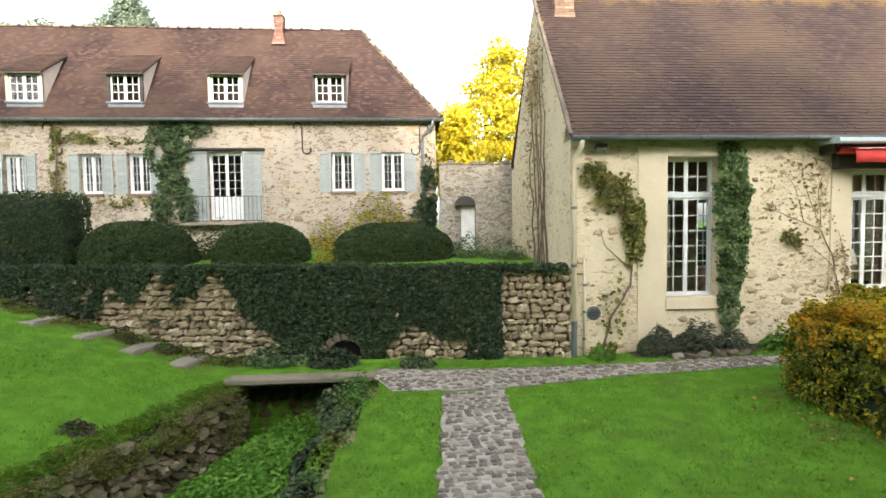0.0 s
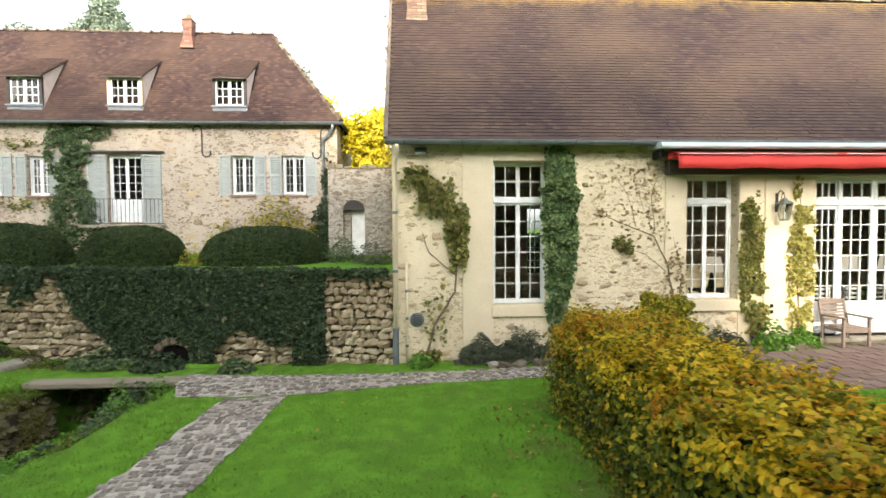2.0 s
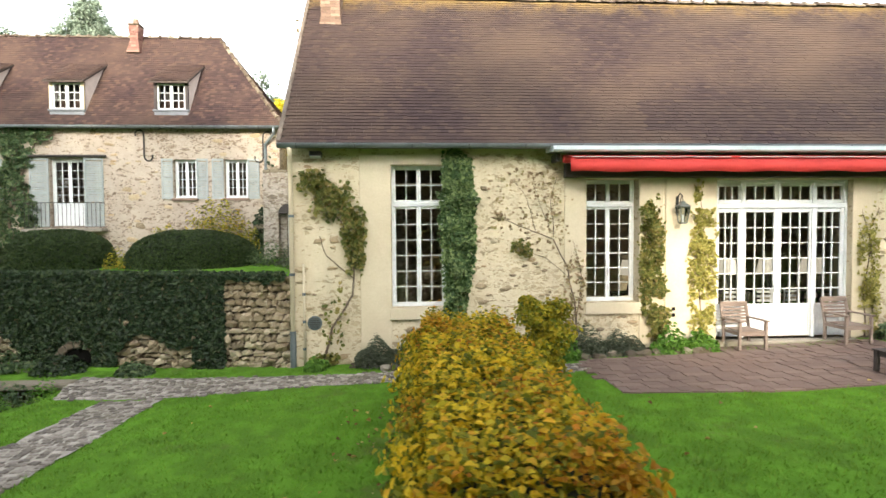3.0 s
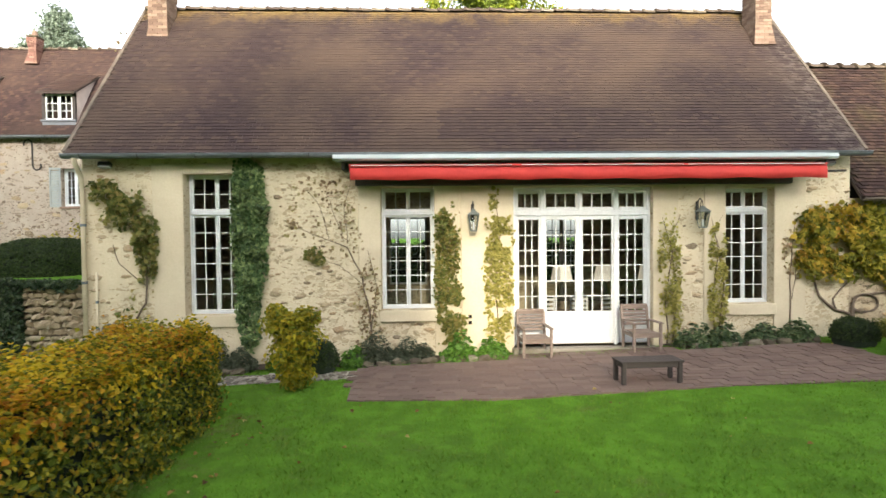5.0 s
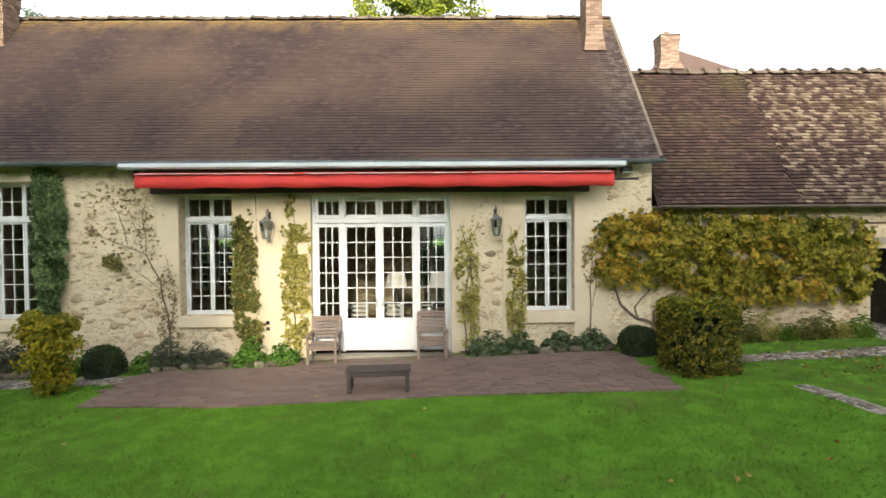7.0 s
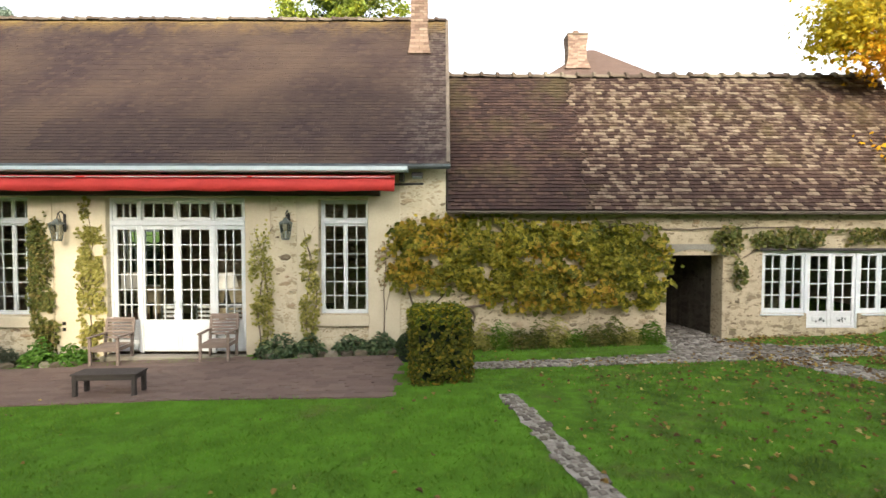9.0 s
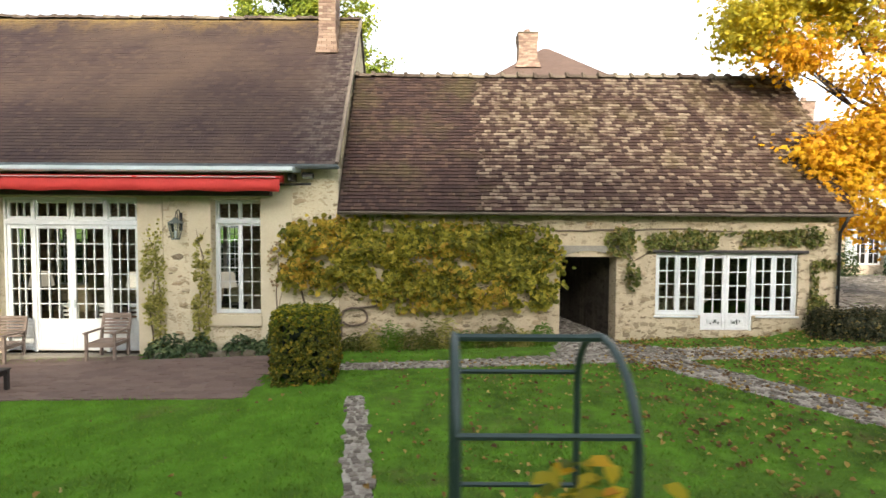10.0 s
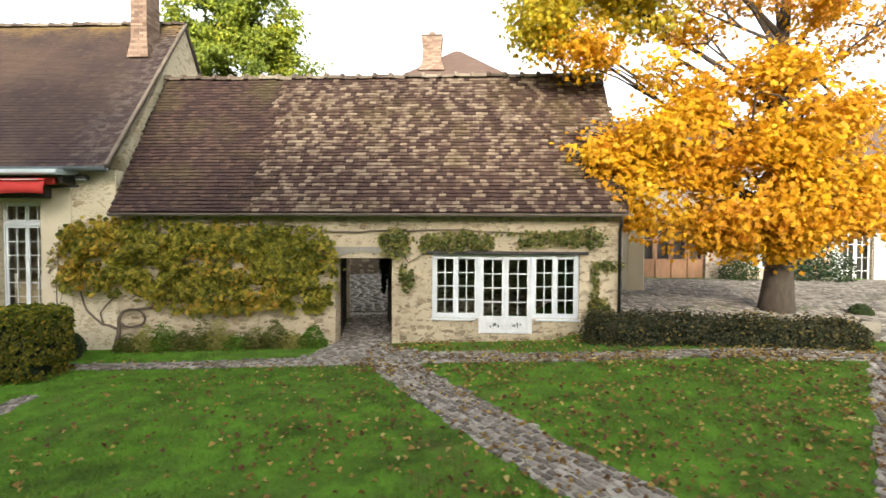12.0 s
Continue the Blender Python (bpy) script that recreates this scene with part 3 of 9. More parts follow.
def tiles(parent, origin, along, up, length, run, mat, width=0.17, gauge=0.105, keep=None, near=None, seed=1, thick=0.016, uneven=1.0):
    """Plain tiles in courses on a slope. Those in the stretch near(u, v) are objects, the rest one mesh."""
    rnd = random.Random(seed)
    o, a, s = Vector(origin), Vector(along).normalized(), Vector(up).normalized()
    n = a.cross(s).normalized()
    if n.z < 0:
        n = -n
    verts, faces = [], []
    count = 0
    shared = []
    for q in range(8):
        w, h, t = width * (0.94 + 0.012 * q), gauge * 1.75, thick * (0.85 + 0.05 * q)
        vs = [(-w / 2, 0, 0), (w / 2, 0, 0), (w / 2, h, 0), (-w / 2, h, 0), (-w / 2, 0, t), (w / 2, 0, t), (w / 2, h, t * 0.7), (-w / 2, h, t * 0.7)]
        shared.append((vs, None))
    meshes = {}
    rows = int(run / gauge)
    for r in range(rows):
        v0 = r * gauge
        off = (r % 2) * width / 2 + rnd.uniform(-0.015, 0.015)
        for c in range(-1, int(length / width) + 1):
            u0 = c * width + off + width / 2
            if u0 < width * 0.2 or u0 > length - width * 0.2 or (keep and not keep(u0, v0)):
                continue
            q = rnd.randrange(8)
            tilt = rnd.gauss(0, 0.012 * uneven)
            lift = thick * 1.2 + abs(rnd.gauss(0, 0.0035 * uneven))
            base = o + a * (u0 + rnd.uniform(-0.006, 0.006)) + s * (v0 + rnd.uniform(-0.008, 0.008))
            # each course leans on the one below
            sn = (s - n * (thick * 1.1 / gauge)).normalized()
            an = (a + n * tilt).normalized()
            nn = an.cross(sn).normalized()
            if nn.z < 0:
                nn = -nn
            p = base + n * lift
            if near and count < 300 and near(u0, v0):
                if q not in meshes:
                    meshes[q] = mesh_of("tile", shared[q][0], BOXF, mat)
                m = Matrix((an, sn, nn)).transposed().to_4x4()
                m.translation = p
                link_part("tile", meshes[q], parent, "", parent.matrix_basis.inverted() @ m)
                count += 1
                continue
            b0 = len(verts)
            for x, y, z in shared[q][0]:
                verts.append(p + an * x + sn * y + nn * z)
            faces.extend(tuple(b0 + k for k in f) for f in BOXF[1:])
    inv = parent.matrix_basis.inverted()
    ob = link_part("tiles", mesh_of("tiles", [inv @ v for v in verts], faces, mat), parent)
    return tagged(ob, kind="stuff")


def ridge_caps(parent, a, b, r, mat, step=0.36, seed=3, collar=0.25):
    """Half-round ridge tiles with their mortar bedding."""
    a, b = Vector(a), Vector(b)
    rnd = random.Random(seed)
    d = (b - a).normalized()
    side = d.cross(Vector((0, 0, 1))).normalized()
    n = int((b - a).length / step)
    verts, faces, k = [], [], 7
    prof = ((0.0, r * 1.02), (0.02, r * (1.0 + collar)), (0.09, r * (0.97 + collar * 0.8)), (0.12, r), (step * 1.03, r * 0.94))
    for e, rr in prof:
        for i in range(k):
            t = math.pi * i / (k - 1)
            verts.append((e, math.cos(t) * rr, math.sin(t) * rr * 0.9))
    for q in range(len(prof) - 1):
        for i in range(k - 1):
            faces.append((q * k + i, q * k + i + 1, (q + 1) * k + i + 1, (q + 1) * k + i))
    for q in (0, len(prof) - 1):
        faces.append(tuple(q * k + i for i in range(k)))
    me = mesh_of("ridge_tile", verts, faces, mat)
    for i in range(n):
        up = side.cross(d)
        m = Matrix((d, side, up if up.z > 0 else -up)).transposed().to_4x4()
        m.translation = a + d * (i * (b - a).length / n) + Vector((0, 0, rnd.uniform(-0.012, 0.012)))
        link_part("ridge_tile", me, parent, "", parent.matrix_basis.inverted() @ m @ pose(0, 0, 0, rnd.uniform(-4, 4), rnd.uniform(-2, 2), rnd.uniform(-1.5, 1.5)))


def leaf_mesh(name, pts, nrm, size, mat, seed=0, aspect=0.75, fold=0.25, spread=0.9, vary=0.35, droop=0.0):
    """One mesh of many small folded leaves at pts, facing roughly along nrm."""
    rng = np.random.default_rng(seed)
    pts, nrm = np.asarray(pts, float), np.asarray(nrm, float)
    n = len(pts)
    nn = nrm + rng.normal(0, spread, (n, 3)) * 0.5
    nn[:, 2] += droop
    nn /= np.linalg.norm(nn, axis=1)[:, None] + 1e-9
    t = np.cross(nn, rng.normal(0, 1, (n, 3)))
    t /= np.linalg.norm(t, axis=1)[:, None] + 1e-9
    b = np.cross(nn, t)
    s = (size * (1 + rng.uniform(-vary, vary, n)))[:, None]
    w = s * aspect / 2
    lift = nn * w * fold * 2
    curl = nn * s * 0.06
    v = np.stack([pts - t * s * 0.5 - curl, pts + b * w * 0.85 + lift - t * s * 0.22, pts + b * w * 0.8 + lift + t * s * 0.18, pts + t * s * 0.5 - curl, pts - b * w * 0.8 + lift + t * s * 0.18, pts - b * w * 0.85 + lift - t * s * 0.22], 1)
    idx = np.arange(n)[:, None] * 6
    f = np.concatenate([idx + [0, 1, 2, 3], idx + [0, 3, 4, 5]], 1).reshape(-1, 4)
    me = bpy.data.meshes.new(name)
    me.from_pydata(v.reshape(-1, 3).tolist(), [], f.tolist())
    me.materials.append(mat)
    me.update()
    return me


def lobed_mesh(name, pts, nrm, size, mat, seed=0, spread=1.0, vary=0.35):
    """One mesh of many five-lobed leaves at pts, facing roughly along nrm, lobes drooping."""
    rng = np.random.default_rng(seed)
    pts, nrm = np.asarray(pts, float), np.asarray(nrm, float)
    n = len(pts)
    nn = nrm + rng.normal(0, spread, (n, 3)) * 0.5
    nn /= np.linalg.norm(nn, axis=1)[:, None] + 1e-9
    t = np.cross(nn, rng.normal(0, 1, (n, 3)))
    t /= np.linalg.norm(t, axis=1)[:, None] + 1e-9
    b = np.cross(nn, t)
    s = size * (1 + rng.uniform(-vary, vary, n))[:, None]
    half = ((0, 0.62), (26, 0.34), (56, 0.58), (90, 0.3), (122, 0.42), (165, 0.16))
    rim = list(half) + [(-a, r) for a, r in half[:0:-1]]
    droop = rng.uniform(0.02, 0.3, n)[:, None]
    v = [pts]
    for a, r in rim:
        c, q = math.cos(radians(a)) * r, math.sin(radians(a)) * r
        v.append(pts + s * (t * c + b * q - nn * droop * r * r * 2.2))
    m = len(rim)
    idx = np.arange(n)[:, None] * (m + 1)
    f = np.concatenate([idx + [0, 1 + k, 1 + (k + 1) % m] for k in range(m)], 1).reshape(-1, 3)
    me = bpy.data.meshes.new(name)
    me.from_pydata(np.stack(v, 1).reshape(-1, 3).tolist(), [], f.tolist())
    me.materials.append(mat)
    me.update()
    return me


def smooth_noise(p, scale, seed=0.0):
    return noise.noise(Vector(p) * scale + Vector((seed * 7.3, seed * 3.1, seed)))


# ---- ground ----
WALL_A, WALL_B = Vector((2.95, 11.05, 0)), Vector((-17.0, 14.85, 0))  # face of the garden's retaining wall


def wall_y(x):
    return WALL_A.y + (WALL_A.x - x) * (WALL_B.y - WALL_A.y) / (WALL_A.x - WALL_B.x)


def ditch_l(y):
    return -4.25 - 0.34 * max(0.0, min(10.6 - y, 4.2)) - 0.12 * max(0.0, 6.4 - y)


def ditch_r(y):
    return -1.35 - 0.1 * (10.5 - y)


def clamp(v, a, b):
    return max(a, min(b, v))


def lawn_z(x, y):
    z = -0.77 + 0.034 * clamp(x, 0.0, 33.0)
    if x > 30.5:
        z += clamp((x - 30.5) / 4, 0, 1) * 0.1 + clamp((y - 10.0) / 3.0, 0, 1) * 0.32
    elif y > 15.5 and x > 20.4:
        z += clamp((y - 15.3) / 6.0, 0, 1) * 0.85 * clamp((31.5 - x) / 3.0, 0.4, 1)
    return z


def ground_z(x, y):
    if x < 3.2 and y > wall_y(x) + 0.25:
        return 1.1 + 0.06 * clamp(y - wall_y(x), 0, 5)
    if x < -3.4:
        k = clamp((-4.6 - x) / 0.8, 0, 1)
        bank = -0.86 + 0.25 * max(0.0, -5.1 - x)
        bank = min(bank, 2.6) - 0.06 * clamp(9.5 - y, 0, 6) * k
    else:
        bank = lawn_z(x, y)
    if y < 11.6 and ditch_l(y) - 0.1 < x < ditch_r(y) + 0.1:
        return -2.15
    return bank


def build_ground():
    xs = [-400, -200, -100, -60, -40, -30, -24] + [v * 0.2 - 20 for v in range(121)] + [4.5 + 0.5 * v for v in range(72)] + [42, 46, 52, 60, 80, 120, 200, 420]
    ys = [-300, -120, -60, -30, -18, -12] + [v * 0.4 - 10 for v in range(30)] + [2.2 + v * 0.2 for v in range(70)] + [16.5 + 0.5 * v for v in range(24)] + [30, 36, 45, 60, 90, 150, 300, 600]
    verts, faces = [], []
    for y in ys:
        for x in xs:
            z = ground_z(x, y)
            z += 0.02 * smooth_noise((x, y, 0), 0.5, 2) if z > -2 else 0.06 * smooth_noise((x, y, 0), 1.1, 3)
            verts.append((x, y, z))
    w = len(xs)
    for j in range(len(ys) - 1):
        for i in range(w - 1):
            faces.append((j * w + i, j * w + i + 1, (j + 1) * w + i + 1, (j + 1) * w + i))
    ob = new("ground", mesh_of("ground", verts, faces, M["grass"], True))
    return tagged(ob, "damp green garden lawn with bare patches", "lawn", kind="structure")


ground = build_ground()


# ---- windows ----
def casement(parent, x0, x1, y, z0, z1, cols, rows, name="window", mat=None, depth=0.05, stile=0.07, bottom=0.0, muntin=0.023, label=""):
    """A glazed sash in the x-z plane at y: frame, glazing bars, single panes; bottom: height of a solid panel."""
    mat = mat or M["white"]
    sash = new(name)
    sash.parent = parent
    if label:
        sash["label"] = label
    gz0 = z0 + stile + bottom
    bm = bmesh.new()
    for a, b, c, d in ((x0, x0 + stile, z0, z1), (x1 - stile, x1, z0, z1), (x0 + stile, x1 - stile, z0, z0 + stile), (x0 + stile, x1 - stile, z1 - stile, z1)):
        box(bm, a, b, y, y + depth, c, d, 0.006)
    if bottom:
        box(bm, x0 + stile, x1 - stile, y + 0.015, y + depth - 0.01, z0 + stile, gz0 - stile * 0.8)
        box(bm, x0 + stile, x1 - stile, y, y + depth, gz0 - stile * 0.8, gz0, 0.006)
        box(bm, x0 + stile + 0.07, x1 - stile - 0.07, y + 0.004, y + 0.03, z0 + stile + 0.07, gz0 - stile * 0.8 - 0.07, 0.012)
    part("sash_frame", bm, mat, sash)
    gw, gh = x1 - x0 - 2 * stile, z1 - stile - gz0
    for c in range(1, cols):
        x = x0 + stile + gw * c / cols
        bm = bmesh.new()
        box(bm, x - muntin / 2, x + muntin / 2, y + 0.006, y + depth - 0.006, gz0, z1 - stile)
        part("glazing_bar", bm, mat, sash)
    for r in range(1, rows):
        z = gz0 + gh * r / rows
        bm = bmesh.new()
        box(bm, x0 + stile, x1 - stile, y + 0.009, y + depth - 0.009, z - muntin / 2, z + muntin / 2)
        part("glazing_bar", bm, mat, sash)
    for c in range(cols):
        for r in range(rows):
            a, b = x0 + stile + gw * c / cols, x0 + stile + gw * (c + 1) / cols
            e, f = gz0 + gh * r / rows, gz0 + gh * (r + 1) / rows
            yy = y + depth * 0.55
            t = random.uniform(-0.002, 0.002)
            ob = link_part("pane", mesh_of("pane", [(a, yy + t, e), (b, yy, e), (b, yy - t, f), (a, yy, f)], [(0, 1, 2, 3)], M["glass"]), sash)
            ob.visible_shadow = False
    return sash


def window_unit(name, label, x0, x1, y, z0, z1, bar_z, cols, low_rows, high_rows, sill=True, recess=0.28):
    """A tall window: fixed frame, transom, two casements below and two lights above."""
    w = thing(name, label, "window", (x0 + x1) / 2, y, z0, kind="structure")
    w.matrix_basis = Matrix()
    yy = y + recess
    f = 0.045
    bm = bmesh.new()
    for a, b, c, d in ((x0, x0 + f, z0, z1), (x1 - f, x1, z0, z1), (x0 + f, x1 - f, z0, z0 + f), (x0 + f, x1 - f, z1 - f, z1)):
        box(bm, a, b, yy, yy + 0.09, c, d, 0.006)
    part("window_frame", bm, M["white"], w)
    bm = bmesh.new()
    box(bm, x0 + f, x1 - f, yy - 0.03, yy + 0.09, bar_z - 0.05, bar_z + 0.05, 0.012)
    part("transom", bm, M["white"], w)
    xm = (x0 + x1) / 2
    for a, b in ((x0 + f, xm - 0.002), (xm + 0.002, x1 - f)):
        casement(w, a, b, yy + 0.02, z0 + f, bar_z - 0.05, cols, low_rows, "casement", None, 0.05, 0.048, 0.0, 0.02)
        casement(w, a, b, yy + 0.02, bar_z + 0.05, z1 - f, cols, high_rows, "upper_light", None, 0.05, 0.045, 0.0, 0.02)
    if sill:
        bm = bmesh.new()
        box(bm, x0 - 0.04, x1 + 0.04, y - 0.07, yy + 0.02, z0 - 0.26, z0 - 0.002, 0.015)
        part("window_sill", bm, M["render"], w)
    return w


def roof_slab(name, pts, thick, mat, parent):
    """A flat slab from its upper outline, thickened downwards."""
    bm = bmesh.new()
    top = [bm.verts.new(p) for p in pts]
    low = [bm.verts.new(Vector(p) - Vector((0, 0, thick))) for p in pts]
    bm.faces.new(top)
    bm.faces.new(low[::-1])
    for i in range(len(pts)):
        j = (i + 1) % len(pts)
        bm.faces.new((top[i], low[i], low[j], top[j]))
    return part(name, bm, mat, parent)


def chimney(label, x, y, z0, z1, wx, wy, flare=0.0, mat=None):
    """A brick stack: bricks in courses, a corbelled head and a pot."""
    c = thing("chimney", label, "chimney", x, y, z0)
    bm = bmesh.new()
    box(bm, -wx / 2 + 0.02, wx / 2 - 0.02, -wy / 2 + 0.02, wy / 2 - 0.02, -0.6, z1 - z0)
    part("core", bm, M["mortar"], c)
    h, l, g = 0.066, 0.225, 0.012
    verts, faces = [], []
    rnd = random.Random(int(x * 10))
    n = int((z1 - z0) / (h + g))
    for r in range(n):
        e = 0.04 if r >= n - 3 else (0.02 if r in (n - 5, n - 4) else 0.0)
        e += max(0.0, flare * (1 - r / 6.0)) if r < 6 else 0.0
        z = r * (h + g)
        for axis, w, d in ((0, wx + 2 * e, wy + 2 * e), (1, wy + 2 * e, wx + 2 * e)):
            k = max(2, round(w / l))
            for s in (-1, 1):
                for i in range(k + (r % 2)):
                    a = -w / 2 + (i - 0.5 * (r % 2)) * w / k
                    a, b = max(a, -w / 2) + g / 2, min(a + w / k, w / 2) - g / 2
                    if b - a < 0.03:
                        continue
                    j = rnd.uniform(-0.003, 0.003)
                    p, q = s * d / 2 + j, s * (d / 2 - 0.06) + j
                    b0 = len(verts)
                    for zz in (z, z + h):
                        for u, v in ((a, p), (b, p), (b, q), (a, q)):
                            verts.append((u, v, zz) if axis == 0 else (v, u, zz))
                    faces += [tuple(b0 + t for t in f) for f in BOXF]
    tagged(link_part("bricks", mesh_of("bricks", verts, faces, mat or M["brick"]), c), kind="stuff")
    bm = bmesh.new()
    box(bm, -wx / 2 - 0.06, wx / 2 + 0.06, -wy / 2 - 0.06, wy / 2 + 0.06, z1 - z0, z1 - z0 + 0.07, 0.02)
    part("cap", bm, M["mortar"], c)
    bm = bmesh.new()
    tube(bm, [(0, 0, z1 - z0 + 0.05), (0, 0, z1 - z0 + 0.3)], [0.13 * max(1, wx / 0.6), 0.1 * max(1, wx / 0.6)], 10)
    part("pot", bm, M["brick"], c, "terracotta chimney pot")
    return c


# ---- the long building with tall windows ----
MX0, MX1, MY0, MY1 = 3.0, 20.4, 11.0, 17.2
EAVE_Y, EAVE_Z, RIDGE_Y, RIDGE_Z = 10.62, 4.16, 14.0, 8.66
W1, W2, W3, FD = (5.2, 6.42, 0.6, 3.76), (9.55, 10.76, 0.66, 3.44), (17.46, 18.6, 0.7, 3.38), (12.55, 15.76, -0.22, 3.42)
barn = thing("main_building", "long cream rubble stone building with a steep brown tiled roof", "house", (MX0 + MX1) / 2, MY0, 0)
barn.matrix_basis = Matrix()
pierced("front_wall", MX0, MX1, -1.0, 4.12, MY0, MY0 + 0.5, [W1, W2, W3, FD], M["facade"], barn, "cream lime render with rubble stones showing")
BACK = [(a, b, 0.7, 3.0) for a, b in ((7.2, 8.5), (9.3, 10.6), (14.6, 15.9))]
pierced("back_wall", MX0, MX1, -1.0, 4.12, MY1 - 0.5, MY1, BACK, M["facade"], barn)
for xa, xb in ((MX0, MX0 + 0.45), (MX1 - 0.45, MX1)):
    gable("gable_wall", xa, xb, [(MY0 + 0.5, -1.0), (MY1 - 0.5, -1.0), (MY1 - 0.5, 4.1), (MY1 - 0.3, 4.25), (RIDGE_Y, RIDGE_Z - 0.1), (MY0 + 0.3, 4.5), (MY0 + 0.5, 4.1)], M["facade"], barn)
bm = bmesh.new()
box(bm, MX0 + 0.45, MX1 - 0.45, MY0 + 0.5, MY1 - 0.5, -0.5, -0.2)
part("inner_floor", bm, M["brown_wood"], barn)
bm = bmesh.new()
box(bm, MX0 + 0.45, MX1 - 0.45, MY0 + 0.5, MY1 - 0.5, 3.9, 4.0)
part("inner_ceiling", bm, M["inside"], barn)
roof = new("roof")
roof.parent = barn
SL = Vector((0, RIDGE_Y - EAVE_Y, RIDGE_Z - EAVE_Z))
roof_slab("roof_front", [(MX0 - 0.1, EAVE_Y, EAVE_Z), (MX1 + 0.05, EAVE_Y, EAVE_Z), (MX1 + 0.05, RIDGE_Y, RIDGE_Z), (MX0 - 0.1, RIDGE_Y, RIDGE_Z)], 0.12, M["roof_bed"], roof)
roof_slab("roof_back", [(MX0 + 0.02, RIDGE_Y, RIDGE_Z), (MX1 + 0.05, RIDGE_Y, RIDGE_Z), (MX1 + 0.05, MY1 + 0.35, EAVE_Z), (MX0 + 0.02, MY1 + 0.35, EAVE_Z)], 0.12, M["roof_bed"], roof)
tiles(barn, (MX0 - 0.08, EAVE_Y - 0.03, EAVE_Z - 0.02), (1, 0, 0), SL, MX1 - MX0 + 0.1, SL.length, M["roof_main"], 0.165, 0.105, None, lambda u, v: 8.0 < u < 13.0 and 0.4 < v < 1.5, 1, 0.013, 0.45)
ridge_caps(barn, (MX0 - 0.1, RIDGE_Y, RIDGE_Z - 0.01), (MX1 + 0.05, RIDGE_Y, RIDGE_Z - 0.01), 0.12, M["ridge"])
# mortar verges
for xa in (MX0 - 0.14, MX1 + 0.02):
    bm = bmesh.new()
    bar(bm, (xa + 0.03, EAVE_Y, EAVE_Z + 0.02), (xa + 0.03, RIDGE_Y, RIDGE_Z + 0.02), 0.09, 0.07, 0.015)
    part("verge", bm, M["verge"], barn)
# dressed render round the openings
for a, b, c, d in ((4.52, 5.2, -0.8, 3.98), (9.05, 9.55, -0.8, 3.98), (10.76, 11.31, -0.8, 3.98), (11.36, 12.55, -0.8, 3.98), (15.76, 16.35, -0.8, 3.98), (16.95, 17.46, -0.8, 3.98), (18.6, 19.35, -0.8, 3.98)):
    bm = bmesh.new()
    box(bm, a, b, MY0 - 0.03, MY0 + 0.003, c, d, 0.01)
    part("dressed_jamb", bm, M["render"], barn, "smooth cream render strip")
for h in (W1, W2, W3, FD):
    bm = bmesh.new()
    box(bm, h[0] - 0.002, h[1] + 0.002, MY0 - 0.026, MY0 + 0.003, h[3], 3.975, 0.01)
    part("lintel", bm, M["render"], barn)
window_unit("window_1", "tall white casement window with many small panes", W1[0], W1[1], MY0, W1[2], W1[3], 2.9, 2, 6, 2)
window_unit("window_2", "tall white casement window with many small panes", W2[0], W2[1], MY0, W2[2], W2[3], 2.87, 2, 6, 1)
window_unit("window_3", "tall white casement window with many small panes", W3[0], W3[1], MY0, W3[2], W3[3], 2.87, 2, 6, 1, True, 0.22)
for i, h in enumerate(BACK):
    w = thing("window_%d" % (4 + i), "white rear casement window with small panes", "window", kind="structure")
    casement(w, h[0], (h[0] + h[1]) / 2, MY1 - 0.3, h[2], h[3], 2, 5, "casement")
    casement(w, (h[0] + h[1]) / 2, h[1], MY1 - 0.3, h[2], h[3], 2, 5, "casement")


